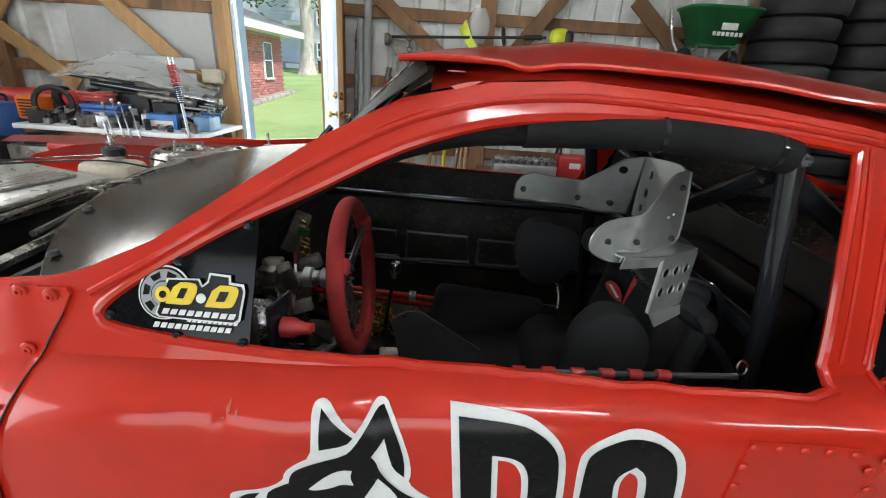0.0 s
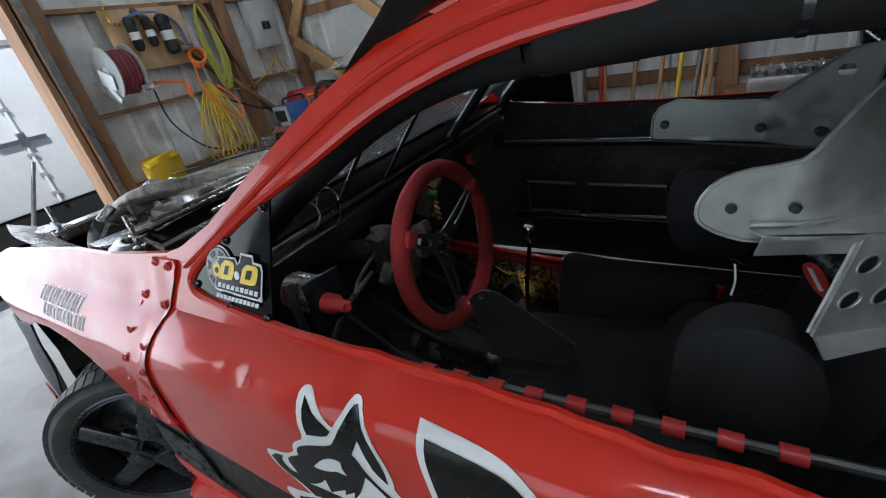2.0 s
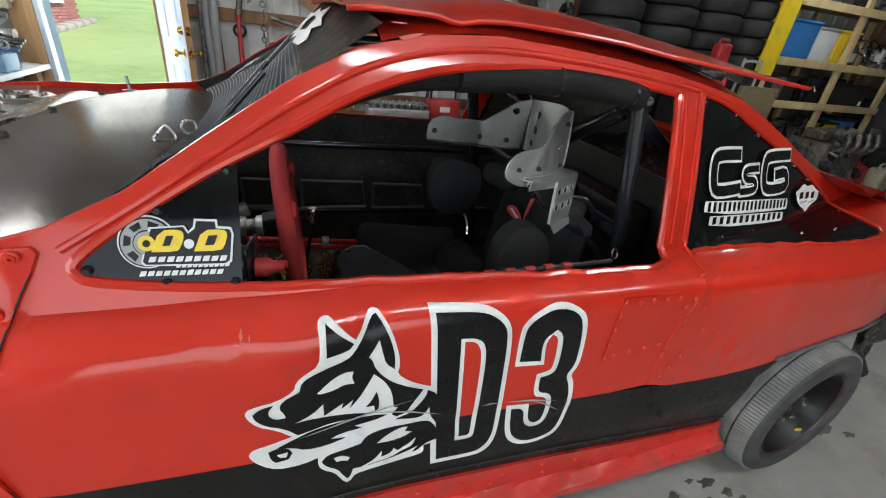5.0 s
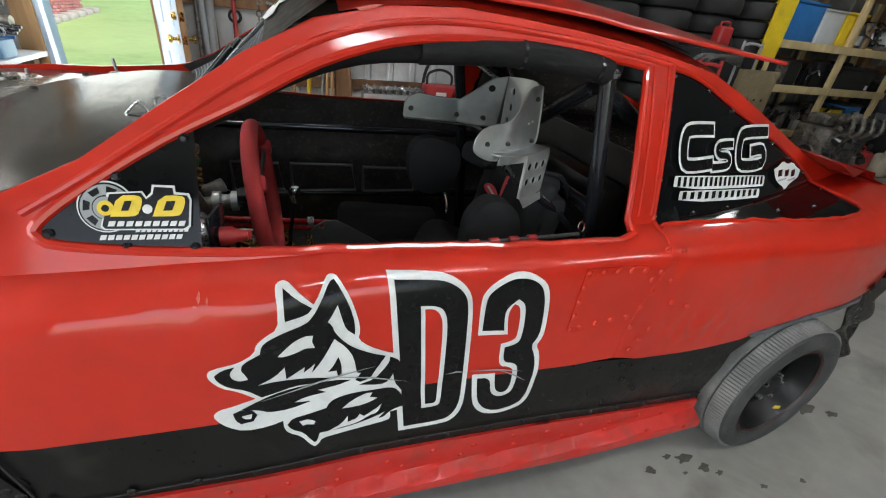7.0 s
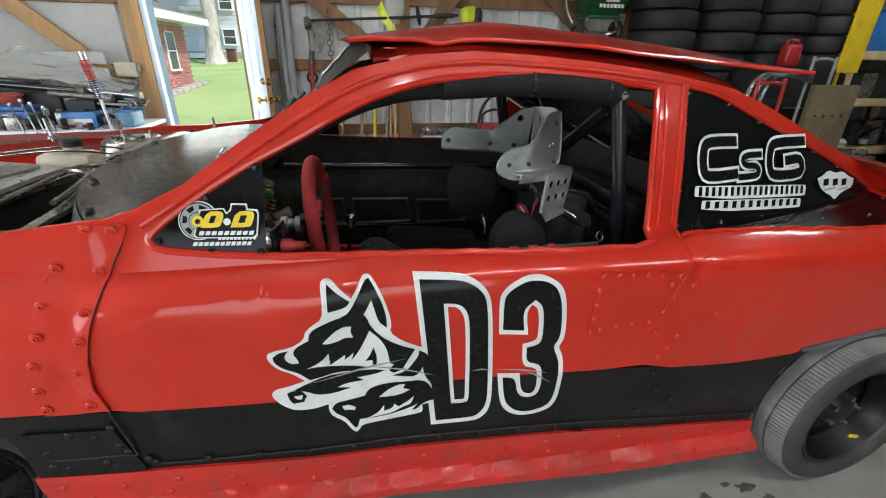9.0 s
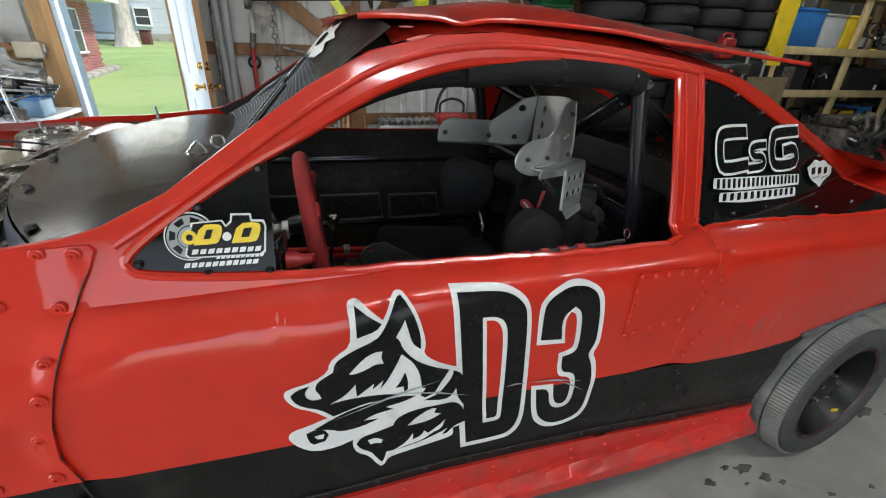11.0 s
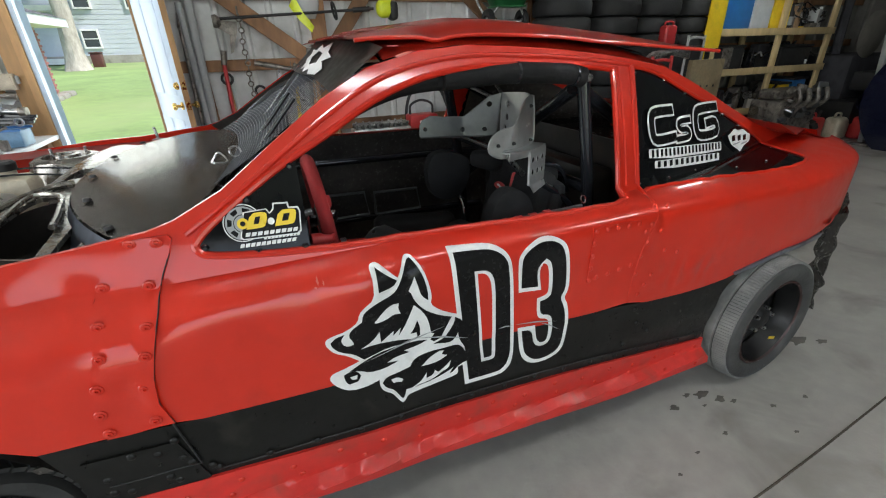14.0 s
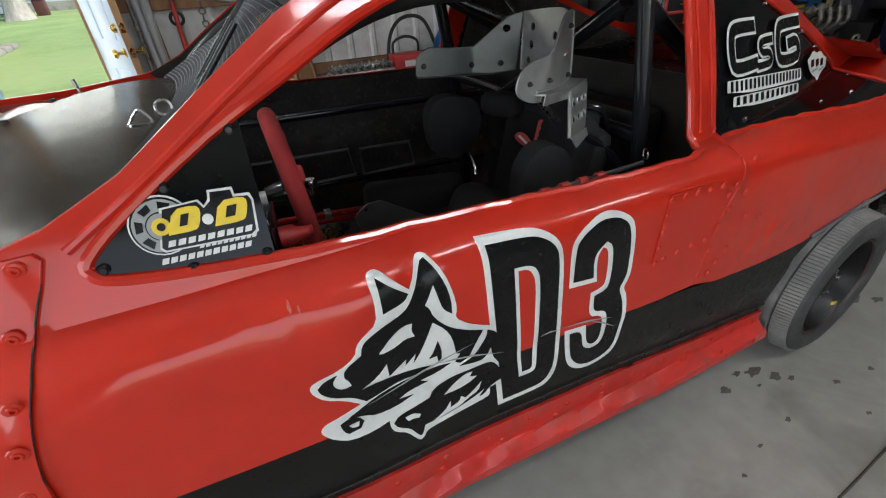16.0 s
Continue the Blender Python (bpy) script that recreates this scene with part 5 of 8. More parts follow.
part("side_shelf", sheet([(-1.38, .17), (-1.36, .46), (-1.26, .52), (-1.12, .50), (-1.10, .17)], [circle_xy(-1.15, .27, .115)], lambda x, y: Vector((x, y, .935 + .01 * math.sin(x * 20))), .01, .03, (0, 0, 1)), TRAY_GREY, car, "pressed inner fender shelf")
part("front_crossmember", beam((-2.02, .25, .86), (-2.02, 2 * CY - .25, .86), .09, .05, .01), TRAY_GREY, car)
part("radiator", join(span((-2.0, .35, .50), (-1.94, 1.25, .83), .01), *[box((-1.935, .40 + .045 * k, .66), (.006, .006, .30)) for k in range(18)]), ALU_DARK, car)
part("coolant_bottle", join(box((-1.27, 1.10, .91), (.20, .13, .13), .03), lathe([(.03, 0), (.03, .02), (.02, .022), (0, .022)], (-1.24, 1.08, .985), "Z", 16)), CREAM, car, "cream plastic coolant bottle")
part("brake_reservoir", join(box((-1.125, .46, .935), (.07, .055, .06), .012), lathe([(.022, 0), (.024, .02), (.018, .026), (0, .026)], (-1.125, .46, .965), "Z", 18)), CREAM, car, "translucent reservoir with black cap")
part("reservoir_cap", lathe([(.027, 0), (.028, .016), (.022, .022), (0, .022)], (-1.125, .46, .98), "Z", 18), RUBBER, car)
for x, y in ((-.96, .155), (-1.50, .16), (-.82, 2 * CY - .16), (-1.55, 2 * CY - .16)):
    pin = part("hood_pin", join(rod((x, y, .95), (x - .012, y + .004, 1.055), .006), lathe([(.018, 0), (.018, .008), (.009, .012), (.009, .03), (.006, .034)], (x, y, .965), "Z", 12)), STEEL, car, "threaded hood pin")
    part("pin_clip", hose([(x - .03, y, 1.0), (x, y - .01, 1.005), (x + .035, y, 1.0)], .003), STEEL, pin)
part("bottle_cap", lathe([(.036, 0), (.038, .024), (.03, .032), (0, .032)], (-1.24, 1.08, 1.0), "Z", 18), RUBBER, car, "black screw cap")
part("louvre_strip", join(*[box((-1.95 + .018 * k, .20, .925 + .0015 * k), (.006, .08, .004), 0) for k in range(16)]), TRAY_GREY, car)


# ---- decals and fixings on the body ----
def decal(name, outline, off, m, parent=car, holes=(), label="", step=.012):
    return part(name, sheet(outline, list(holes), on_flank(off), .0008, step), m, parent, label)


# two-digit race number
D_OUT = [(.000, .912), (.100, .906), (.135, .896), (.165, .872), (.182, .831), (.192, .693), (.199, .549), (.192, .502), (.175, .481), (.152, .471), (.040, .477)]
D_BLK = [(.013, .899), (.100, .893), (.128, .885), (.156, .864), (.171, .831), (.180, .693), (.187, .551), (.179, .513), (.166, .496), (.147, .486), (.052, .491)]
D_WIN = [(.067, .840), (.098, .837), (.118, .824), (.130, .790), (.135, .663), (.138, .550), (.130, .538), (.091, .541)]
D_GAP = [(.077, .830), (.096, .828), (.110, .815), (.120, .785), (.125, .663), (.127, .556), (.123, .549), (.100, .551)]
num = decal("race_number_d", soft(D_OUT), .0012, WHITE_VINYL, holes=[soft(D_GAP)], label="large black race number letter D outlined in white")
decal("number_fill", soft(D_BLK), .0026, BLACK_VINYL, num, [soft(D_WIN)])
T_OUT = [(.198, .837), (.206, .859), (.225, .877), (.263, .892), (.300, .891), (.330, .879), (.354, .858), (.368, .815), (.377, .731), (.374, .704), (.363, .683), (.378, .660), (.385, .622), (.386, .543), (.378, .500), (.358, .478), (.307, .467), (.265, .474), (.235, .497), (.219, .532), (.209, .620), (.268, .613), (.276, .556), (.298, .539), (.318, .549), (.316, .612), (.306, .627), (.272, .635), (.268, .704), (.296, .708), (.307, .720), (.299, .805), (.280, .816), (.268, .795), (.279, .731), (.205, .740)]
T_BLK = [(.210, .836), (.218, .853), (.235, .867), (.265, .880), (.300, .878), (.322, .870), (.342, .852), (.356, .809), (.364, .736), (.361, .709), (.348, .686), (.365, .653), (.372, .622), (.373, .549), (.366, .511), (.349, .491), (.306, .481), (.272, .487), (.247, .507), (.232, .535), (.223, .606), (.258, .601), (.265, .546), (.297, .527), (.330, .541), (.328, .617), (.315, .639), (.282, .646), (.279, .693), (.305, .696), (.319, .712), (.311, .810), (.287, .829), (.258, .805), (.267, .745), (.213, .753)]
num3 = decal("race_number_three", soft(T_OUT), .0012, WHITE_VINYL, label="large black race number three outlined in white")
decal("number_fill", soft(T_BLK), .0026, BLACK_VINYL, num3)

# spiky black and white emblem ahead of the number
EMBLEM_TOP = [(-.322, .753), (-.314, .763), (-.269, .769), (-.241, .785), (-.237, .804), (-.222, .818), (-.198, .833), (-.195, .877), (-.198, .903), (-.195, .911), (-.182, .913), (-.171, .908), (-.135, .872), (-.124, .887), (-.111, .909), (-.100, .912), (-.089, .909), (-.071, .881), (-.056, .831), (-.051, .797), (-.056, .777), (-.031, .752), (.002, .733), (.025, .723), (.044, .699), (.056, .664), (.061, .623)]
EMBLEM_FOOT = [(.058, .587), (.059, .566), (.050, .553), (.017, .550), (.019, .532), (.013, .523), (-.044, .519), (-.100, .517), (-.134, .515), (-.140, .500), (-.149, .495), (-.159, .507), (-.174, .538), (-.198, .557), (-.206, .576), (-.206, .598), (-.234, .591), (-.278, .592), (-.306, .612), (-.324, .639), (-.324, .652), (-.314, .661), (-.293, .664), (-.249, .675), (-.276, .701), (-.303, .716), (-.318, .737)]
EAR = [(-.185, .905), (-.138, .866), (-.148, .854), (-.185, .848)]
HEAD_UPPER = [(-.262, .767), (-.232, .782), (-.228, .800), (-.217, .810), (-.190, .822), (-.150, .834), (-.137, .849), (-.120, .878), (-.106, .902), (-.097, .906), (-.086, .893), (-.072, .862), (-.062, .821), (-.062, .791), (-.079, .808), (-.086, .835), (-.093, .865), (-.104, .844), (-.112, .831), (-.104, .821), (-.100, .804), (-.084, .779), (-.063, .757), (-.028, .735), (.001, .723), (-.020, .687), (-.031, .667), (-.051, .662), (-.061, .670), (-.049, .687), (-.058, .691)]
HEAD_LOWER = [(-.064, .733), (-.078, .763), (-.101, .789), (-.113, .764), (-.128, .736), (-.145, .715), (-.138, .736), (-.160, .719), (-.157, .733), (-.192, .711), (-.193, .742), (-.212, .722), (-.245, .708), (-.208, .710), (-.146, .701), (-.103, .687), (-.135, .685), (-.179, .689), (-.211, .682), (-.239, .677), (-.261, .701), (-.291, .716), (-.307, .734), (-.310, .748), (-.297, .759), (-.276, .762), (-.286, .749), (-.283, .735), (-.272, .726), (-.257, .727), (-.260, .740), (-.267, .751)]
CHEEK = [(-.094, .742), (-.088, .717), (-.089, .696), (-.096, .692), (-.098, .707), (-.114, .708), (-.104, .720)]
NECK = [(.011, .719), (.031, .705), (.044, .674), (.051, .634), (.049, .595), (.037, .617), (.023, .642), (.019, .669), (.009, .649), (-.008, .642), (-.052, .654), (-.021, .662), (-.003, .684), (.009, .703)]
CURL = [(-.292, .647), (-.276, .653), (-.258, .647), (-.251, .632), (-.259, .617), (-.281, .615), (-.289, .626)]
LIP = [(-.276, .654), (-.243, .669), (-.205, .681), (-.160, .684), (-.103, .682), (-.071, .673), (-.097, .666), (-.137, .665), (-.121, .654), (-.163, .653), (-.183, .644), (-.152, .638), (-.191, .629), (-.229, .632), (-.246, .644)]
PUP = [(-.188, .599), (-.158, .601), (-.121, .606), (-.114, .622), (-.093, .631), (-.059, .633), (-.026, .629), (.016, .628), (.033, .613), (.049, .580), (.051, .563), (.028, .559), (.014, .551), (.003, .539), (-.008, .538), (.006, .556), (-.015, .546), (-.057, .536), (-.099, .533), (-.137, .536), (-.143, .513), (-.149, .510), (-.158, .525), (-.169, .549), (-.191, .566), (-.199, .584)]
EYE = [(-.203, .771), (-.177, .797), (-.155, .808), (-.139, .806), (-.142, .793), (-.137, .777), (-.155, .780), (-.171, .772), (-.194, .768)]
CURL_IN = [(-.278, .637), (-.259, .638), (-.262, .626), (-.273, .628)]
PUP_EYE = [(-.089, .595), (-.067, .613), (-.039, .625), (-.024, .622), (-.030, .610), (-.013, .602), (-.034, .593), (-.062, .591)]
PUP_TEETH = [(-.120, .535), (-.092, .547), (-.077, .568), (-.078, .549), (-.057, .554), (-.052, .566), (-.042, .556), (-.017, .569), (-.003, .581), (-.011, .559), (-.032, .554), (-.057, .540), (-.092, .538)]
PUP_CURL = [(-.176, .587), (-.159, .588), (-.144, .576), (-.148, .568), (-.161, .574), (-.170, .573)]
em = decal("side_emblem", soft(EMBLEM_TOP + EMBLEM_FOOT, 75, 1), .0014, WHITE_VINYL, label="jagged black and white emblem sticker on the door")
for poly in (EAR, HEAD_UPPER + HEAD_LOWER, CHEEK, NECK, CURL, LIP, PUP):
    decal("emblem_shape", soft(poly, 50, 1), .0026, BLACK_VINYL, em)
for poly in (EYE, CURL_IN, PUP_EYE, PUP_TEETH, PUP_CURL):
    decal("emblem_slash", soft(poly, 60, 1), .0038, WHITE_VINYL, em, step=.03)
for a, b in (((-.24, .668), (-.02, .700)), ((-.10, .690), (.05, .640)), ((.14, .640), (.19, .637)), ((.20, .637), (.34, .610)), ((.28, .622), (.355, .575))):
    part("scuff", sheet([a, ((a[0] + b[0]) / 2, (a[1] + b[1]) / 2 + .006), b, ((a[0] + b[0]) / 2, (a[1] + b[1]) / 2 + .001)], [], on_flank(.0044), .0005, .02), GREY_VINYL, em)


def bars(name, x0, x1, z0, z1, n, parent, m, off, slant=0.0, gap=.25, seed=1):
    """A line of writing as plain bars: x0 to x1 along the panel, z from base to top; slant is the fall of the line."""
    rng = random.Random(seed)
    w = (x1 - x0) / n
    for k in range(n):
        a = x0 + w * k
        b = a + w * (1 - gap)
        dz = slant * (a - x0)
        t = z1 - (z1 - z0) * .06 * rng.random()
        decal(name, [(a, z0 + dz), (b, z0 + dz), (b + .003, t + dz), (a + .003, t + dz)], off, m, parent, step=.05)


# front pane sponsor mark: wheel shape, two yellow blocks, bars
def circle(cx, cz, r, n=28):
    return [(cx + r * 1.03 * math.cos(2 * math.pi * k / n), cz + r * math.sin(2 * math.pi * k / n)) for k in range(n)]


RC, RZ = -.440, 1.026
ring_w = decal("sponsor_ring", circle(RC, RZ, .038), .0008, WHITE_VINYL, pane, label="white, grey and yellow round sponsor sticker")
decal("sponsor_ring", circle(RC, RZ, .0358), .0018, BLACK_VINYL, ring_w)
decal("sponsor_ring", circle(RC, RZ, .0335), .0028, GREY_VINYL, ring_w)
for k in range(7):
    a = 2 * math.pi * k / 7 + .3
    decal("sponsor_slot", [(RC + r * math.cos(a + d), RZ + r * math.sin(a + d)) for r, d in ((.022, -.25), (.031, -.25), (.031, .25), (.022, .25))], .0038, BLACK_VINYL, ring_w)
for r, m, off in ((.018, BLACK_VINYL, .0038), (.0165, GREY_VINYL, .0048), (.011, YELLOW_VINYL, .0058), (.005, BLACK_VINYL, .0068)):
    decal("sponsor_ring", circle(RC, RZ, r), off, m, ring_w)
plate_w = decal("sponsor_backing", [(-.450, .998), (-.436, 1.048), (-.388, 1.049), (-.383, 1.040), (-.376, 1.047), (-.374, 1.058), (-.342, 1.056), (-.341, 1.046), (-.322, 1.044), (-.319, 1.034), (-.324, .992), (-.332, .988), (-.445, .993)], .0044, WHITE_VINYL, pane, label="white, black and yellow sponsor sticker")
decal("sponsor_shadow", [(-.447, 1.000), (-.433, 1.046), (-.390, 1.047), (-.384, 1.037), (-.374, 1.044), (-.371, 1.055), (-.345, 1.053), (-.344, 1.043), (-.325, 1.041), (-.322, 1.034), (-.327, .995), (-.334, .9905), (-.443, .9955)], .0054, BLACK_VINYL, plate_w)
for x0, x1, up in ((-.435, -.388, .001), (-.377, -.327, -.001)):
    decal("sponsor_block", soft([(x0, 1.0125 + up), (x0 + .013, 1.043 + up), (x1 - .006, 1.043 + up), (x1, 1.036 + up), (x1 - .007, 1.016 + up), (x1 - .014, 1.0115 + up)], 80, 1), .0064, YELLOW_VINYL, plate_w)
    decal("sponsor_slot", [(x0 + .016, 1.021 + up), (x0 + .022, 1.035 + up), (x1 - .015, 1.035 + up), (x1 - .021, 1.021 + up)], .0074, BLACK_VINYL, plate_w)
decal("sponsor_knot", circle(-.383, 1.023, .007, 12), .0070, WHITE_VINYL, plate_w)
bars("sponsor_bar", -.440, -.330, .9992, 1.0068, 9, plate_w, WHITE_VINYL, .0064, -.04, .25, 3)
bars("sponsor_bar", -.405, -.328, .9865, .9925, 10, pane, WHITE_VINYL, .0008, -.04, .25, 4)
bars("sponsor_bar", -.455, -.338, .977, .9845, 11, pane, WHITE_VINYL, .0008, -.04, .22, 5)

# rear pane: three white-edged shapes, lines of bars, small white mark
def ribbon(points, h):
    """The outline of a broad stroke along a path in the flat."""
    pts = [Vector((x, z)) for x, z in points]
    left, right = [], []
    for k, q in enumerate(pts):
        d = (pts[min(k + 1, len(pts) - 1)] - pts[max(k - 1, 0)]).normalized()
        e = -h if k == 0 else h if k == len(pts) - 1 else 0
        n = Vector((-d.y, d.x)) * h
        left.append((q.x + n.x + d.x * e, q.y + n.y + d.y * e))
        right.append((q.x - n.x + d.x * e, q.y - n.y + d.y * e))
    return left + right[::-1]


STROKES = ([(.97, .84), (.34, .85), (.17, .72), (.13, .36), (.26, .16), (.97, .15)],
           [(.95, .82), (.34, .82), (.18, .68), (.34, .52), (.72, .47), (.88, .32), (.74, .17), (.05, .17)],
           [(.97, .85), (.32, .86), (.17, .72), (.13, .36), (.26, .16), (.88, .15), (.88, .44), (.58, .45)])
for pts, (x0, z1, x1, z0), h in zip(STROKES, ((.790, 1.163, .928, 1.042), (.942, 1.118, 1.034, 1.036), (1.048, 1.146, 1.234, 1.024)), (.0195, .015, .0195)):
    path = smooth2([(x0 + (x1 - x0) * a, z0 + (z1 - z0) * b) for a, b in pts], 3)
    sh_w = decal("sponsor_outline", ribbon(path, h), .0045, WHITE_VINYL, rpane, label="white outlined block shape")
    decal("sponsor_core", ribbon(path, h - .0068), .0060, BLACK_VINYL, sh_w)
for x0, x1, z0, z1, fall, n, seed in ((.773, 1.242, 1.008, 1.041, -.077, 19, 7), (.796, 1.217, .975, 1.003, -.080, 12, 8)):
    d = fall * (x1 - x0)
    plate_r = decal("sponsor_plate", soft([(x0, z0), (x0 + .003, z1 - .006), (x0 + .009, z1), (x1 - .006, z1 + d), (x1, z1 + d - .006), (x1 - .003, z0 + d + .006), (x1 - .009, z0 + d)], 95, 1), .0045, WHITE_VINYL, rpane, label="white plate with dark bars")
    bars("sponsor_bar", x0 + .014, x1 - .006, z0 + .006, z1 - .004, n, plate_r, BLACK_VINYL, .0060, fall, .52, seed)
small = decal("sponsor_badge", soft([(1.305, 1.015), (1.335, 1.020), (1.37, 1.034), (1.41, 1.020), (1.456, 1.023), (1.49, 1.004), (1.529, .992), (1.518, .967), (1.47, .962), (1.439, .956), (1.404, .940), (1.385, .955), (1.353, .966), (1.32, .985)], 70, 1), .0045, WHITE_VINYL, rpane, label="small white badge sticker")
bars("sponsor_bar", 1.335, 1.50, .990, 1.010, 3, small, BLACK_VINYL, .0060, -.10, .45, 9)
bars("sponsor_bar", 1.34, 1.50, .975, .980, 2, small, GREY_VINYL, .0060, -.10, .2, 10)

# fender lettering as slanted bars
for x0, x1, z0, z1, n in ((-1.26, -.994, .878, .907, 13), (-1.23, -.958, .845, .873, 12)):
    w = (x1 - x0) / n
    for k in range(n):
        a, b = x0 + w * k, x0 + w * (k + (.46, .62, .38)[k % 3])
        edge = decal("fender_bar", soft([(a - .003, z0 - .003), (b + .001, z0 - .003), (b + .009, z1 + .003), (a + .005, z1 + .003)], 100, 1), .0006, WHITE_VINYL)
        decal("bar_fill", [(a, z0), (b - .002, z0), (b + .006, z1), (a + .008, z1)], .0014, BLACK_VINYL, edge)

# pale flecks that paint highlights on the dented part of the door
for dx, dz, w, h in ((0, 0, .005, .012), (.012, -.006, .003, .009), (-.006, -.012, .006, .003)):
    x, z = -.314 + dx, .903 + dz
    decal("scratch", [(x - w * .6, z), (x, z + h * .6), (x + w * .4, z + h * .3), (x + w * .5, z - h * .2), (x, z - h * .6)], .0006, SCRAPE_GLINT)

# riveted patch over the fender seam, door patch, seams
PATCH_L = [(-.666, 1.026), (-.713, .960), (-.734, .913), (-.735, .855), (-.751, .789), (-.768, .719), (-.767, .677), (-.767, .658)]
PATCH_R = [(-.648, .654), (-.661, .714), (-.653, .779), (-.633, .850), (-.619, .899), (-.612, .937), (-.586, .992), (-.576, 1.019), (-.583, 1.027)]
part("fender_patch", sheet(PATCH_L + PATCH_R, [], lambda x, z: Vector((x, flank(x, z) - .007 - .003 * noise.noise(Vector((x * 22, z * 16, 3))) - .006 * math.exp(-((x + .672) / .018) ** 2 - ((z - .735) / .03) ** 2), z)), .006, .012), RED, car, "wrinkled red riveted patch panel")
part("fender_seam", hose([on_flank(.0045)(x, z) for x, z in smooth2(PATCH_R[:7])], .0015, n=1), RUBBER, car, "dark open seam")
part("stripe_seam", hose([on_flank(.0035)(x, z) for x, z in smooth2([(-.653, .655), (-.646, .611), (-.637, .563), (-.629, .518)])], .0024, n=1), RUBBER, car)
part("stripe_crack", hose([on_flank(.0045)(x, z) for x, z in smooth2([(-.802, .531), (-.728, .526), (-.683, .525), (-.628, .520)])], .0018, n=1), RUBBER, car)
part("door_patch", sheet(rounded([(.445, .885), (.54, .882), (.625, .878), (.622, .80), (.612, .735), (.52, .722), (.438, .718), (.44, .80)], 1), [], lambda x, z: Vector((x, flank(x, z) - .003, z)), .003, .02), RED, car, "red riveted door patch")
part("stripe_patch", sheet([(-.842, .56), (-.83, .61), (-.66, .60), (-.62, .47), (-.70, .46), (-.835, .48)], [], on_flank(.004), .004, .03), BLACK_STRIPE, car, "scuffed black riveted patch")
part("stripe_joint", hose([on_flank(.002)(x, stripe_low(x) + .018 + .02 * max(0, min(1, (x + .5) / .4))) for x in steps(-.60, 1.10, 40)], .0020, n=1), RUBBER, car)
rivet_mesh = link_mesh("rivet", lathe([(0, .0030), (.0045, .0027), (.0072, .0016), (.0085, 0)], (0, 0, 0), "Y", 10), RED)
rivet_big = link_mesh("rivet", lathe([(0, .0010), (.0024, .0010), (.0030, .0044), (.0058, .0042), (.0068, .0022), (.0105, .0016), (.0120, 0)], (0, 0, 0), "Y", 12), RED)
rivet_black = link_mesh("rivet", lathe([(0, .0035), (.0045, .0032), (.0075, .002), (.0095, 0)], (0, 0, 0), "Y", 10), BLACK_STRIPE)


def rivets(points, mesh, place):
    for x, z in points:
        ob = new("rivet", mesh)
        ob.parent = car
        ob.location = place(x, z) - wloc(car)


big = [(-.649, 1.019), (-.709, .948), (-.720, .894), (-.726, .844), (-.746, .783), (-.758, .723), (-.758, .674), (-.603, 1.015), (-.632, .939), (-.640, .883), (-.653, .832), (-.674, .759), (-.677, .675)]
rivets(big, rivet_big, on_flank(.0085))
rivets([(-.745, .595), (-.662, .605), (-.645, .530), (-.694, .506), (-.611, .502), (-.799, .511)], rivet_black, on_flank(.0045))
rivets([(.455 + .04 * k, .876 - .002 * k) for k in range(5)] + [(.448 - .001 * k, .84 - .04 * k) for k in range(4)] + [(.47 + .045 * k, .726 + .003 * k) for k in range(4)]
       + [(.645, .84), (.66, .80), (.64, .76), (.63, .70), (.665, .86), (.74, .90), (.69, .905), (.71, .83), (.74, .76), (.80, .74), (.70, .68), (.675, .65), (.655, .62)], rivet_mesh, on_flank(.0035))
rivets([(x, stripe_low(x) - .035 - .012 * (k % 2)) for k, x in enumerate(steps(-.80, 1.08, 16))], rivet_mesh, on_skirt(.001))
rivets([(x, stripe_low(x) - .085) for x in steps(-.76, 1.05, 11)], rivet_mesh, on_skirt(.001))
rivets([(x, stripe_low(x) + .024) for x in steps(-.60, 1.06, 15)] + [(-.80, .55), (-.77, .50), (-.70, .58), (-.66, .55), (-.68, .49), (.66, .56), (.68, .50), (.74, .45), (.64, .42)], rivet_black, on_flank(.003))


# ---- framing of the barn ----
def timber(name, p, q, w, h, m, label, twist=0.0):
    return solo(name, beam(p, q, w, h, .004, twist), m, label, "timber", "barn framing", kind="structure")


YW = Y1 - .02
for x in (-4.22, -1.08, .30, 2.75, 5.2, 7.6):
    timber("wall_post", (x, YW - .05, 0), (x, YW - .05, H), .14, .10, LUMBER, "rough brown timber wall post")
timber("door_post", (-2.13, YW - .05, 0), (-2.13, YW - .05, H), .11, .10, LUMBER_PALE, "pale timber door post")
for z in (.62, 1.24, 1.83, 2.6):
    timber("wall_girt", (-1.04, YW - .022, z), (X1, YW - .022, z), .10, .035, LUMBER, "long brown timber wall girt", 90)
    timber("wall_girt", (X0, YW - .022, z - .06), (-2.19, YW - .022, z - .06), .10, .035, LUMBER, "brown timber wall girt", 90)
for p, q in (((-.78, 2.01), (.25, 1.22)), ((1.02, 2.15), (.30, 1.22)), ((1.60, 2.06), (2.25, 1.52)), ((-3.35, 1.98), (-2.30, 1.06)), ((-4.22, 1.55), (-3.72, 2.15)), ((-4.2, 1.50), (-3.55, 1.02)), ((3.1, 1.9), (3.8, 1.2))):
    timber("diagonal_brace", (p[0], YW - .085, p[1]), (q[0], YW - .085, q[1]), .13, .038, LUMBER if q[0] > -2 else LUMBER_PALE, "brown diagonal timber brace", 90)
timber("short_girt", (-3.62, YW - .10, 1.93), (-2.9, YW - .10, 1.97), .09, .04, LUMBER_PALE, "pale short timber girt", 90)
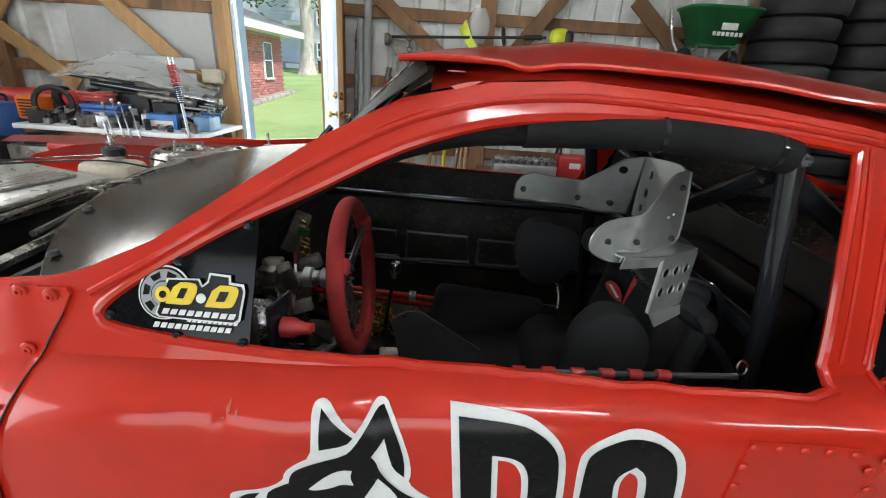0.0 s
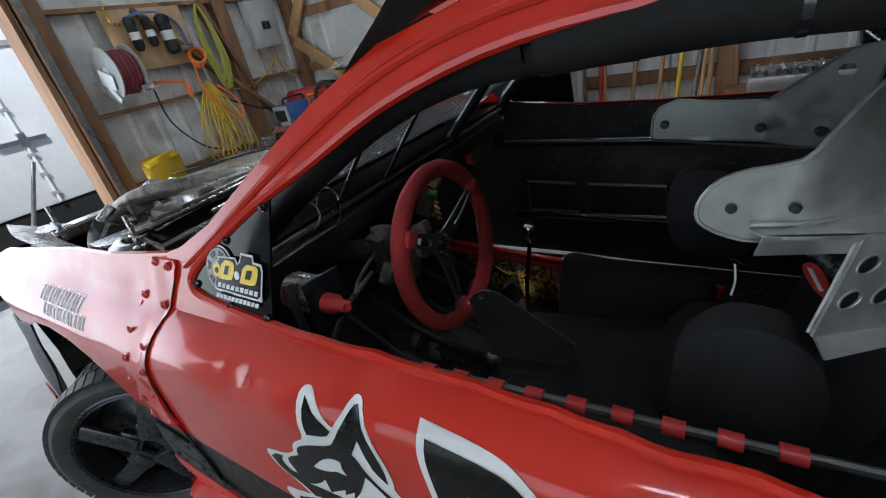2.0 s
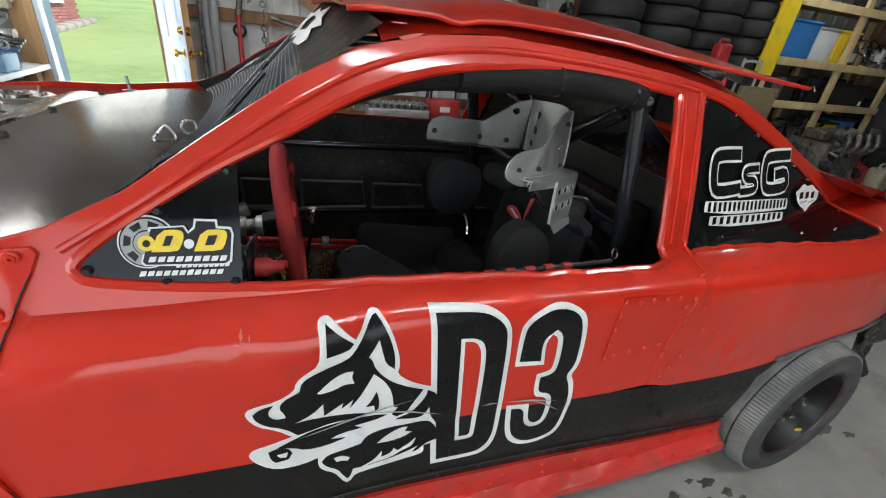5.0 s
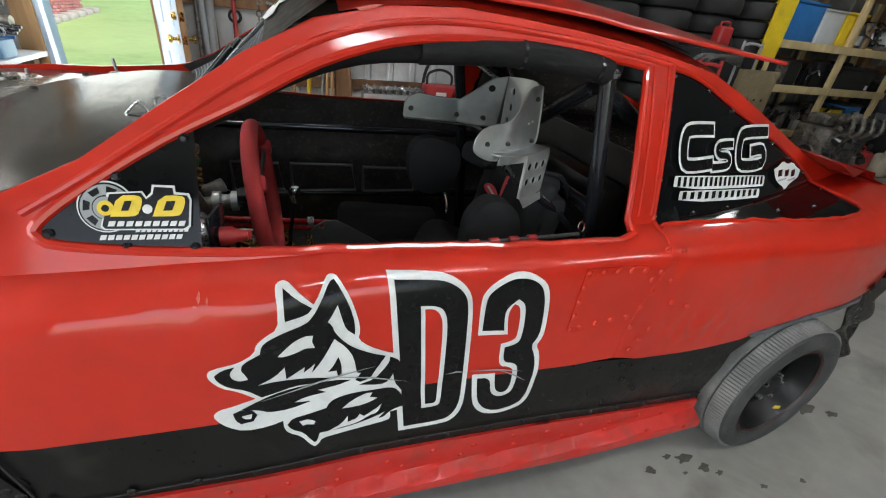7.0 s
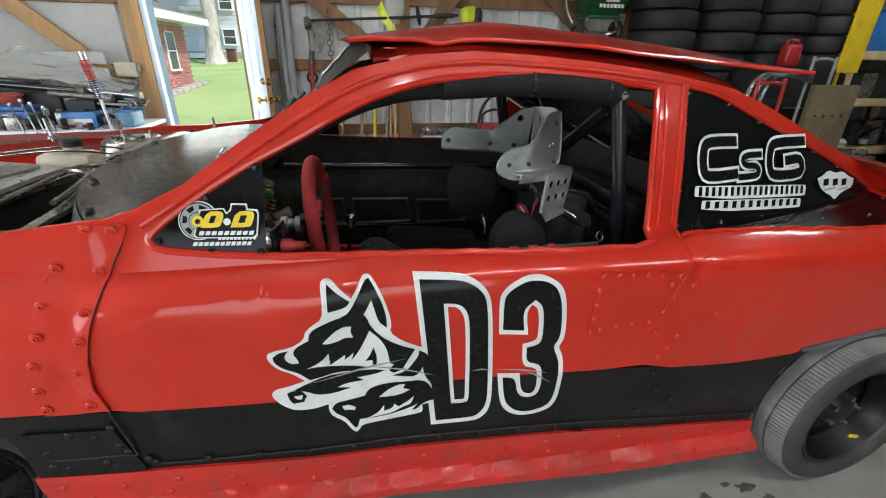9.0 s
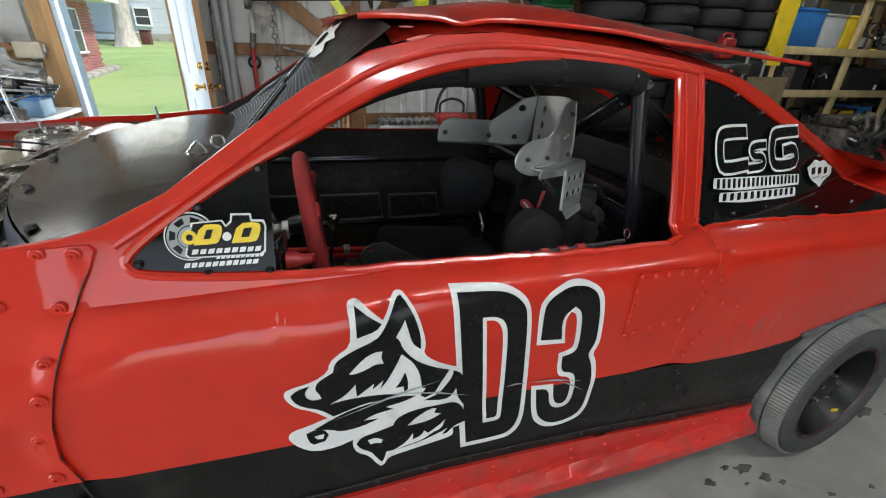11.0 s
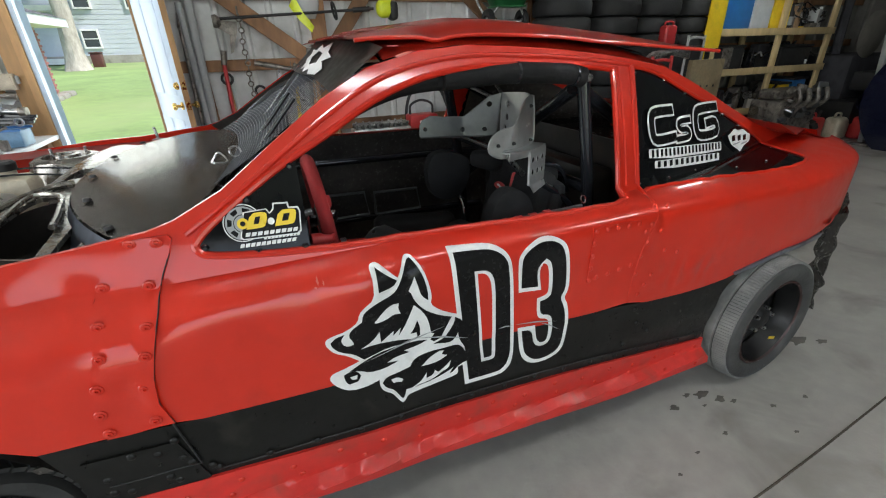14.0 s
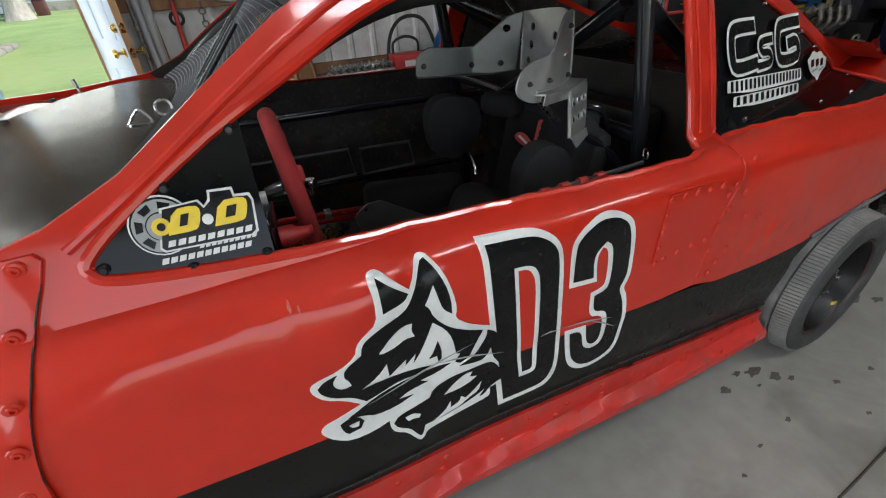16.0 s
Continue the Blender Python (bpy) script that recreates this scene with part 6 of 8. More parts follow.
XW = X0 + .02
for y in (1.40, 3.0):
    timber("wall_post", (XW + .05, y, 0), (XW + .05, y, H), .10, .16, LUMBER, "rough brown timber wall post")
for z in (.55, 1.18, 1.98, 2.65):
    timber("wall_girt", (XW + .022, 1.48, z), (XW + .022, Y1 - .05, z), .035, .10, LUMBER, "brown timber wall girt", 90)
for p, q in (((2.1, 1.95), (3.3, .75)), ((3.05, 1.1), (2.75, 1.98))):
    timber("diagonal_brace", (XW + .09, *p), (XW + .09, *q), .13, .04, LUMBER, "brown diagonal timber brace")
solo("house_wrap", grid_surface(lambda u, v: Vector((-3.55 + 1.30 * u, YW - .028 - .012 * noise.noise(Vector((u * 4, v * 4, 0))), 1.10 + 1.5 * v - .25 * max(0, .4 - u))), steps(0, 1, 12), steps(0, 1, 12), .003), WRAP, "white sheet of house wrap tacked to the wall", "wall sheet", kind="structure")
# vehicle doorway: jamb, metal track and cable
timber("door_jamb", (XW - .06, 1.285, 0), (XW - .06, 1.285, 2.75), .24, .05, LUMBER, "brown timber doorway jamb")
timber("door_head", (XW - .02, -2.45, 2.78), (XW - .02, 1.42, 2.78), .16, .20, LUMBER, "brown timber doorway header")
solo("door_track", join(span((XW + .10, 1.335, .02), (XW + .13, 1.345, 2.75)), span((XW + .13, 1.315, .02), (XW + .134, 1.365, 2.75))), STEEL, "galvanised vertical door track", "door track", kind="structure")
solo("door_cable", hose([(XW + .14, 1.30, 2.7), (XW + .15, 1.27, 1.9), (XW + .14, 1.30, 1.2), (XW + .15, 1.45, .9)], .004), RUBBER, "thin hanging cable beside the doorway", "cable")

# walk-in door
frame_d = thing("door_frame", (-1.57, YW, 0), "pale blue painted door frame", "door frame", kind="structure")
part("left_jamb", span((-2.075, YW - .12, 0), (-2.022, YW + .12, DOOR_Z + .04)), LUMBER_PALE, frame_d)
part("left_stop", span((-2.020, YW - .10, 0), (-1.985, YW + .10, DOOR_Z)), DOOR_BLUE, frame_d, "pale blue jamb")
part("right_jamb", span((-1.219, YW - .12, 0), (-1.17, YW + .12, DOOR_Z + .04)), LUMBER_PALE, frame_d)
part("head_jamb", span((-2.02, YW - .12, DOOR_Z + .002), (-1.22, YW + .12, DOOR_Z + .05)), DOOR_BLUE, frame_d)
part("threshold", span((-2.02, YW - .06, .001), (-1.22, YW + .14, .025)), ALU_DARK, frame_d)
door_1 = thing("door_1", (-1.10, YW - .02, 0), "pale blue steel door standing open into the barn", "door", kind="structure")
dm = pose(-1.215, YW - .03, 0, 0, 0, -66)


def door_part(name, bm, m, label=""):
    bm.transform(dm)
    return part(name, bm, m, door_1, label)


door_part("leaf", span((0, -.022, .02), (.795, .022, 2.02), .004), DOOR_BLUE)
door_part("leaf_edge", span((.796, -.021, .02), (.801, .021, 2.02)), LUMBER_PALE)
for s in (-1, 1):
    for x0, x1, z0, z1 in ((.10, .35, .25, .85), (.43, .67, .25, .85), (.10, .35, 1.05, 1.75), (.43, .67, 1.05, 1.75)):
        door_part("door_panel", span((x0, s * .0225 - .004, z0), (x1, s * .0225 + .004, z1), .004), DOOR_BLUE)
    door_part("deadbolt", lathe([(0, .030), (.015, .028), (.026, .018), (.030, 0)], (.735, s * .023, 1.125), "Y", 18), BRASS, "brass deadbolt")
    kb = lathe([(.030, 0), (.030, .008), (.012, .014), (.012, .04), (.026, .05), (.030, .062), (.022, .074), (0, .078)], (0, 0, 0), "Z", 18)
    kb.transform(pose(.735, s * .022, .975) @ pose(0, 0, 0, -90 * s))
    door_part("door_knob", kb, BRASS, "brass door knob")
for z in (1.125, .975):
    door_part("latch_plate", span((.801, -.013, z - .03), (.804, .013, z + .03)), BRASS)
ob = thing("outlet_box", (-2.23, YW - .12, 1.13), "cream metal electrical box on the door post", "outlet")
part("box_body", span((-2.32, YW - .17, 1.125), (-2.145, YW - .10, 1.245), .006), CREAM, ob)
part("box_cover", span((-2.31, YW - .176, 1.135), (-2.155, YW - .171, 1.235), .002), CREAM, ob)
part("switch", box((-2.13, YW - .13, 1.20), (.02, .03, .06), .004), GREY_BOX, ob)

# ---- outside ----
for i in (0,):
    hs = thing("brick_house", (-9.2, 11.4, 0), "single-storey red brick house with white eaves", "house")
    HX = -5.35
    part("wall", span((-13, 8.2, -.1), (HX - .02, 14.5, 2.05)), MORTAR, hs)
    part("roof", join(span((-13.4, 7.6, 2.06), (HX + .55, 15.1, 2.26))), WHITE_PAINT, hs, "white fascia and eaves")
    part("roof_slope", grid_surface(lambda u, v: Vector((HX + .58 - 4 * u, 7.6 + 7.5 * v, 2.27 + 1.2 * u)), steps(0, 1, 2), steps(0, 1, 2), .08), SHINGLE, hs)
    w1 = part("window", span((HX - .02, 12.95, .90), (HX + .03, 13.50, 1.80)), GLASS_DARK, hs, "dark sash window")
    part("window_frame", join(span((HX, 12.92, .86), (HX + .05, 12.95, 1.83)), span((HX, 13.50, .86), (HX + .05, 13.53, 1.83)), span((HX, 12.92, 1.80), (HX + .05, 13.53, 1.83)), span((HX, 12.90, .83), (HX + .08, 13.55, .88)), span((HX, 12.95, 1.33), (HX + .05, 13.50, 1.36))), WHITE_PAINT, w1)
    for k in range(9):
        part("foundation_stone", box((HX + .15, 10.6 + .5 * k, .20 + .026 * k), (.3, .42, .18), .06), CONCRETE, hs)
# white house
wh = thing("white_house", (-6, 29, 1), "two-storey white sided house in the distance", "house")
wh_wall = part("wall", span((-14, 28.02, 1.0), (1.5, 34, 6.28)), SIDING, wh)
for k in range(24):
    part("siding_board", span((-14, 27.98, 1.0 + .22 * k), (1.5, 28.02, 1.205 + .22 * k)), SIDING, wh_wall)
part("roof", grid_surface(lambda u, v: Vector((-14.4 + 16.3 * u, 27.6 + 3.6 * v, 6.3 + 2.4 * v)), steps(0, 1, 2), steps(0, 1, 2), .1), SHINGLE, wh)
part("foundation", span((-14, 27.93, .5), (1.5, 27.99, 1.35)), CONCRETE, wh)
for x, z in ((-7.9, 1.75), (-7.85, 3.5), (-5.65, 3.5), (-3.0, 3.5), (-3.0, 1.75)):
    wn = part("window", span((x, 27.9, z), (x + .62, 27.985, z + .72)), GLASS_DARK, wh)
    part("window_frame", join(span((x - .07, 27.86, z - .08), (x, 27.97, z + .80)), span((x + .62, 27.86, z - .08), (x + .69, 27.97, z + .80)), span((x, 27.86, z + .72), (x + .62, 27.97, z + .80)), span((x, 27.86, z - .08), (x + .62, 27.97, z)), span((x, 27.87, z + .34), (x + .62, 27.97, z + .38))), WHITE_PAINT, wn)
part("porch", join(span((-9.6, 27.0, 1.0), (-8.3, 27.95, 1.25)), span((-9.6, 26.9, 3.3), (-8.2, 27.95, 3.5)), span((-8.4, 27.0, 1.2), (-8.3, 27.1, 3.3))), WHITE_PAINT, wh)
tc = thing("trash_can", (-6.75, 24.5, .85), "brown wheeled trash can on the lawn", "trash can")
part("bin", box((-6.75, 24.5, 1.14), (.40, .40, .58), .04), mat("brown_plastic", (.10, .035, .03), .5), tc)
part("lid", box((-6.75, 24.5, 1.46), (.44, .46, .06), .02), mat("brown_lid", (.08, .03, .025), .5), tc)
fc = thing("low_wall", (-13, 40, 1.2), "grey low wall beyond the lawn", "wall")
part("blocks", span((-22, 40, 1.0), (-12, 40.5, 2.2)), CONCRETE, fc)


def tree(at, height, trunk_r, crown_c, crown_r, n, seed, lean=(0, 0)):
    rng = random.Random(seed)
    t = thing("tree", at, "tall broad-leaved tree with pale grey bark", "tree")
    base = Vector(at)
    top = base + Vector((lean[0], lean[1], height))
    pts = [base, base.lerp(top, .35) + Vector((.1, 0, 0)), base.lerp(top, .7) - Vector((.1, 0, 0)), top]
    path = smooth_path(pts, 6)
    bm = bmesh.new()
    rings = []
    for i, p in enumerate(path):
        k = i / (len(path) - 1)
        r = trunk_r * (1 - .65 * k) * (1 + .5 * max(0, .10 - k) / .10)
        rings.append([bm.verts.new(p + Vector((math.cos(a), math.sin(a), 0)) * r * (1 + .08 * math.sin(5 * a + i))) for a in steps(0, 2 * math.pi, 14)[:-1]])
    for a, b in zip(rings, rings[1:]):
        for k in range(14):
            bm.faces.new((a[k], a[(k + 1) % 14], b[(k + 1) % 14], b[k]))
    part("trunk", bm, BARK, t)
    cc = Vector(crown_c)
    for k in range(7):
        a = rng.uniform(0, 6.28)
        s = base.lerp(top, rng.uniform(.5, .95))
        e = cc + Vector((math.cos(a) * crown_r * .7, math.sin(a) * crown_r * .7, rng.uniform(-.6, .5) * crown_r))
        part("limb", hose([s, s.lerp(e, .5) + Vector((0, 0, .4)), e], trunk_r * .18, n=5), BARK, t)
    verts, faces = [], []
    for c in range(60):
        d = Vector((rng.gauss(0, 1), rng.gauss(0, 1), rng.gauss(0, .8))).normalized() * crown_r * rng.uniform(.45, 1.0)
        o = cc + d
        for _ in range(n // 60):
            p = o + Vector((rng.gauss(0, .35), rng.gauss(0, .35), rng.gauss(0, .28))) * crown_r * .35
            u = Vector((rng.uniform(-1, 1), rng.uniform(-1, 1), rng.uniform(-.5, .5))).normalized() * .16
            w = u.cross(Vector((rng.uniform(-1, 1), rng.uniform(-1, 1), 1))).normalized() * .09
            s = len(verts)
            verts += [p - u, p + w, p + u, p - w]
            faces.append((s, s + 1, s + 2, s + 3))
    me = bpy.data.meshes.new("crown")
    me.from_pydata([v - base for v in verts], [], faces)
    me.materials.append(LEAF)
    cr = new("crown", me)
    cr.parent = t
    cr["kind"] = "stuff"
    return t


tree((-7.15, 23.0, .75), 7.5, .36, (-8.0, 23, 7.4), 3.6, 9000, 4, (.0, 0))
tree((-12.5, 32, 1.0), 7.5, .4, (-12.5, 32, 7.5), 4.0, 7200, 9)

# trailer seen through the vehicle doorway
tr = thing("white_trailer", (-8.2, 1.2, -.16), "white box trailer with a latched rear door", "trailer")
part("body", span((-9.6, -3.2, .22), (-7.0, 5.2, 2.35), .03), WHITE_PAINT, tr)
part("top_rail", span((-7.02, -3.2, 2.08), (-6.98, 5.2, 2.14)), GREY_BOX, tr)
part("skirt", span((-9.4, -3.1, -.10), (-7.04, 5.1, .215)), RUBBER, tr, "black underframe")
part("door_bar", rod((-6.965, 1.66, .25), (-6.965, 1.66, 2.0), .02), WHITE_PAINT, tr, "vertical lock bar")
part("latch", join(span((-6.975, 1.38, 1.02), (-6.94, 1.90, 1.07)), span((-6.97, 1.62, .98), (-6.93, 1.70, 1.14))), STEEL, tr, "steel cross latch")
for z in (.35, .6, .85, 1.4):
    part("bar_bracket", span((-6.99, 1.62, z), (-6.945, 1.70, z + .04)), GREY_BOX, tr)
solo("driveway", grid_surface(lambda u, v: Vector((-12 + 7.58 * u, -6 + 14 * v, -.135 + .12 * max(0, u - .9) / .1)), steps(0, 1, 20), steps(0, 1, 4), .02), mat("pale_gravel", (.45, .43, .40), .9, vary=.2, scale=4, bump=.6, bump_scale=60), "pale gravel driveway outside the doorway", "driveway", kind="structure")
solo("prop_pole", rod((-4.75, .55, -.02), (-4.75, 1.05, .95), .018), STEEL, "grey metal pole leaning in the doorway", "pole")

# ---- side wall: air tools and cords ----
bd = thing("air_filter_board", (XW + .08, 2.18, 1.5), "plywood board with air filters and regulators", "air filters")
part("board", span((XW + .09, 1.84, 1.47), (XW + .11, 2.55, 1.96), .003), PLY, bd)
for y, r, h in ((2.02, .042, .20), (2.16, .038, .18), (2.31, .055, .26)):
    f = part("filter_bowl", lathe([(0, -h), (r * .5, -h), (r, -h + .03), (r, 0), (r * 1.1, .005), (r * 1.1, .05), (r * .6, .07), (0, .07)], (XW + .17, y, 1.82), "Z", 20), RUBBER, bd, "black filter bowl")
    part("filter_label", lathe([(r * 1.01, -h * .55), (r * 1.02, -h * .55), (r * 1.02, -h * .25), (r * 1.01, -h * .25)], (XW + .17, y, 1.82), "Z", 20, True), WHITE_VINYL, f)
part("air_line", hose([(XW + .15, 2.0, 1.88), (XW + .19, 2.12, 1.91), (XW + .18, 2.3, 1.90), (XW + .15, 2.45, 1.80), (XW + .14, 2.48, 1.62)], .011), BLUE_STEEL, bd, "blue air line")
part("brass_fitting", hose([(XW + .14, 1.88, 1.98), (XW + .16, 1.88, 1.86), (XW + .16, 1.95, 1.84)], .014), BRASS, bd)
part("valve", join(box((XW + .16, 2.44, 1.60), (.05, .14, .05), .01), rod((XW + .18, 2.44, 1.60), (XW + .22, 2.48, 1.60), .012)), CAST, bd)
rl = thing("hose_reel", (XW + .25, 1.72, 1.28), "grey steel hose reel wound with dark red hose", "hose reel")
for y in (1.62, 1.82):
    part("flange", lathe([(.06, -.006), (.205, -.006), (.21, 0), (.205, .006), (.06, .006)], (XW + .26, y, 1.48), "Y", 36, True), GREY_BOX, rl, "grey steel reel flange")
for k in range(5):
    part("hose_wrap", torus((XW + .26, 1.65 + .035 * k, 1.48), .155, .020, pose(0, 0, 0, 90), 36, 8), mat("dark_red_hose", (.16, .02, .025), .5) if k == 0 else bpy.data.materials["dark_red_hose"], rl)
part("drum", rod((XW + .26, 1.62, 1.48), (XW + .26, 1.82, 1.48), .12, seg=24), WHITE_PAINT, rl)
part("arm", join(box((XW + .27, 1.595, 1.44), (.20, .008, .12), .004, (0, 20, 0)), box((XW + .28, 1.60, 1.33), (.05, .01, .16), .004, (0, -35, 0))), WHITE_PAINT, rl, "perforated white side arm")
part("wall_mount", span((XW + .02, 1.60, 1.36), (XW + .12, 1.84, 1.46)), GREY_BOX, rl)
part("hose_guide", join(box((XW + .40, 1.80, 1.33), (.08, .10, .05), .01), rod((XW + .40, 1.84, 1.33), (XW + .44, 1.90, 1.32), .015)), STEEL, rl)
solo("orange_hose", join(hose([(XW + .40, 1.90, 1.33), (XW + .18, 2.0, 1.36), (XW + .14, 2.2, 1.33), (XW + .14, 2.30, 1.30), (XW + .14, 2.31, 1.18), (XW + .14, 2.28, 1.22), (XW + .14, 2.30, 1.32)], .012),
                          *[torus((XW + .15 + .012 * k, 2.50, 1.50 + .006 * k), .085 - .006 * k, .012, pose(0, 0, 0, 12 * k - 15, 84, 0), 28, 8) for k in range(4)],
                          hose([(XW + .16, 2.44, 1.46), (XW + .15, 2.45, 1.20), (XW + .16, 2.60, .95), (XW + .16, 2.72, .85), (XW + .16, 2.78, .95), (XW + .16, 2.72, 1.10), (XW + .16, 2.60, 1.22)], .011)), ORANGE_ROPE, "bright orange air hose looped on the wall", "air hose")


def hank(name, x, y, z, w, h, n, r, m, label, seed, spread=0.0):
    """A coil of cord hung over a peg: n long loops, spreading towards the bottom."""
    rng = random.Random(seed)
    loops = []
    for k in range(n):
        s = (k / (n - 1) - .5)
        hh = h * rng.uniform(.86, 1.0)
        ww = w * rng.uniform(.75, 1.05)
        c = y + s * spread
        pts = [(x + rng.uniform(0, .03), y, z), (x + .02, c * .4 + y * .6 + ww * .4, z - hh * .25), (x + .03 + rng.uniform(0, .03), c + ww * .5, z - hh * .7), (x + .03, c, z - hh), (x + .02 + rng.uniform(0, .03), c - ww * .5, z - hh * .7), (x + .01, c * .4 + y * .6 - ww * .4, z - hh * .25), (x, y, z)]
        loops.append(hose(pts, r, seg=6, n=6))
    o = thing(name, (x, y, z), label, "cord")
    for loop in loops:
        part("loop", loop, m, o)
    return o


hank("yellow_green_hose", XW + .12, 2.72, 1.96, .17, .80, 10, .011, OLIVE_ROPE, "yellow-green hose hung in long loops", 3, .05)
hank("yellow_cord", XW + .12, 2.52, 1.28, .16, .92, 9, .008, YELLOW_ROPE, "yellow extension cord hung in long loops", 8, .42)
solo("cord_run", hose([(XW + .10, 2.80, 1.15), (XW + .10, 3.05, 1.14), (XW + .12, 3.30, 1.24), (XW + .10, 3.45, 1.34), (XW + .14, 3.50, 1.22), (XW + .15, 3.6, 1.16)], .008), YELLOW_ROPE, "yellow cord run along the wall", "cord")
solo("black_cord", hose([(XW + .3, 1.9, 1.30), (XW + .15, 2.0, 1.0), (XW + .14, 2.2, .72), (XW + .12, 2.4, .62)], .008), RUBBER, "black cord hanging on the wall", "cord")
solo("black_lead", hose([(XW + .12, 2.55, 1.15), (XW + .12, 2.8, 1.0), (XW + .16, 3.1, .86), (XW + .3, 3.3, .82)], .010), RUBBER, "black cable along the brace", "cord")
pb = thing("breaker_panel", (XW + .08, 3.46, 1.5), "grey electrical breaker panel with open cover", "breaker panel")
part("cabinet", span((XW + .02, 3.28, 1.48), (XW + .12, 3.64, 1.95), .006), GREY_BOX, pb)
part("cover", span((XW + .122, 3.30, 1.50), (XW + .130, 3.62, 1.93), .003), GREY_BOX, pb)
for y in (3.42, 3.48):
    part("breaker", span((XW + .131, y, 1.66), (XW + .140, y + .045, 1.74), .002), RUBBER, pb)
part("conduits", join(*[hose([(XW + .06, 3.35 + .05 * k, 1.48), (XW + .05, 3.38 + .06 * k, 1.30), (XW + .04, 3.45 + .08 * k, 1.1)], .009) for k in range(5)]), CREAM, pb)
yb = thing("yellow_bag", (-3.98, 1.68, .40), "yellow plastic sack slumped on a crate", "sack")
part("sack", grid_surface(lambda u, v: Vector((-3.98 + .11 * math.cos(u) * (1 - .3 * v), 1.68 + .17 * math.sin(u) * (1 - .1 * v) + .02 * math.sin(3 * u + 4 * v), .40 + .36 * v + .03 * math.sin(2 * u + 1) * v)), steps(0, 2 * math.pi, 28), steps(0, 1, 8), .003), YELLOW_PLASTIC, yb)
part("sack_top", box((-3.98, 1.68, .745), (.14, .30, .05), .02, (8, 0, 0)), YELLOW_PLASTIC, yb)
part("sack_print", box((-3.868, 1.75, .50), (.01, .14, .07), .004, (0, 0, 10)), BLUE_PLASTIC, yb, "blue printed patch")
solo("wall_crate", join(span((-4.2, 1.46, 0), (-3.75, 1.95, .395), .01), *[span((-3.752, 1.46, .05 + .12 * k), (-3.74, 1.95, .13 + .12 * k)) for k in range(3)]), LUMBER, "brown timber crate under the sack", "crate")
random.seed(31)
for k in range(14):
    c = (random.uniform(-4.1, -3.6), 2.05 + .085 * k, 0)
    h = random.uniform(.35, .68)
    w = random.uniform(.10, .22)
    o = thing("machine_part", (c[0], c[1], 0), "dark oily machine part stacked by the wall", "machine part", "parts along the wall")
    part("block", box((c[0], c[1], h / 2), (w, w * .8, h), .02, (0, 0, random.uniform(-30, 30))), CAST if k % 2 else RUBBER, o)
    part("stub", rod((c[0], c[1], h * .8), (c[0] + .12, c[1] + random.uniform(-.1, .1), h + .08), .02), STEEL if k % 3 == 0 else CAST, o)
    part("flange", lathe([(0, .02), (w * .3, .02), (w * .34, 0)], (c[0], c[1], h), "Z", 16), CAST, o)

# ---- work bench in the corner ----
bn = thing("work_bench", (-2.95, 3.5, 0), "cluttered work bench with a white top", "bench")
part("bench_top", span((-3.55, 3.08, .715), (-2.02, 3.86, .752), .004), WHITE_PAINT, bn)
part("apron", span((-3.50, 3.12, .60), (-2.06, 3.14, .712)), LUMBER, bn)
for x in (-3.45, -2.12):
    for y in (3.16, 3.78):
        part("leg", span((x - .045, y - .045, 0), (x + .045, y + .045, .714), .004), LUMBER, bn)
part("lower_shelf", span((-3.50, 3.15, .22), (-2.07, 3.80, .25)), PLY, bn)
ZB = .754
# welder on a box
wl = thing("welder", (-3.85, 3.25, .42), "blue welding machine with a grey control face", "welder")
part("case", box((-3.85, 3.25, .665), (.24, .44, .44), .02), BLUE_STEEL, wl)
part("face", box((-3.84, 3.02, .68), (.22, .03, .40), .01), GREY_BOX, wl)
part("display", box((-3.84, 3.003, .78), (.17, .006, .12), .004), RUBBER, wl)
for x in (-3.89, -3.79):
    part("dial", lathe([(0, .02), (.018, .018), (.02, 0)], (x, 3.004, .66), "Y", 14), RUBBER, wl)
part("vents", join(*[box((-3.84, 3.002, .52 + .02 * k), (.17, .006, .008)) for k in range(4)]), RUBBER, wl)
part("handle", hose([(-3.85, 3.1, .88), (-3.85, 3.12, .94), (-3.85, 3.38, .94), (-3.85, 3.40, .88)], .012), RUBBER, wl)
solo("welder_crate", span((-4.05, 3.0, 0), (-3.66, 3.5, .42), .01), LUMBER, "brown timber crate under the welder", "crate")
rt = thing("red_tank", (-4.02, 3.62, .55), "red rounded compressor tank beside the bench", "tank")
part("tank", hose([(-4.02, 3.40, .90), (-4.02, 3.44, .90), (-3.75, 3.72, .90), (-3.72, 3.75, .90)], .09, seg=20, n=2), RED_PLASTIC, rt)
part("stand", span((-4.06, 3.52, 0), (-3.74, 3.78, .80)), CAST, rt)
oc = thing("orange_case", (-3.50, 3.45, ZB), "orange plastic tool case on the bench", "tool case")
part("case", box((-3.56, 3.42, ZB + .10), (.20, .30, .19), .02), ORANGE_PLASTIC, oc)
part("slots", join(*[box((-3.56, 3.266, ZB + .04 + .025 * k), (.12, .01, .012)) for k in range(6)]), RUBBER, oc)


def coil(name, c, R, n, r, m, label, tilt=10, seed=0):
    rng = random.Random(seed)
    return solo(name, join(*[torus((c[0] + rng.uniform(-.01, .01), c[1] + rng.uniform(-.01, .01), c[2] + r + r * 1.3 * k), R * rng.uniform(.85, 1), r, pose(0, 0, 0, rng.uniform(-4, 4), rng.uniform(-4, 4), 0), 36, 8) for k in range(n)]), m, label, "cable")


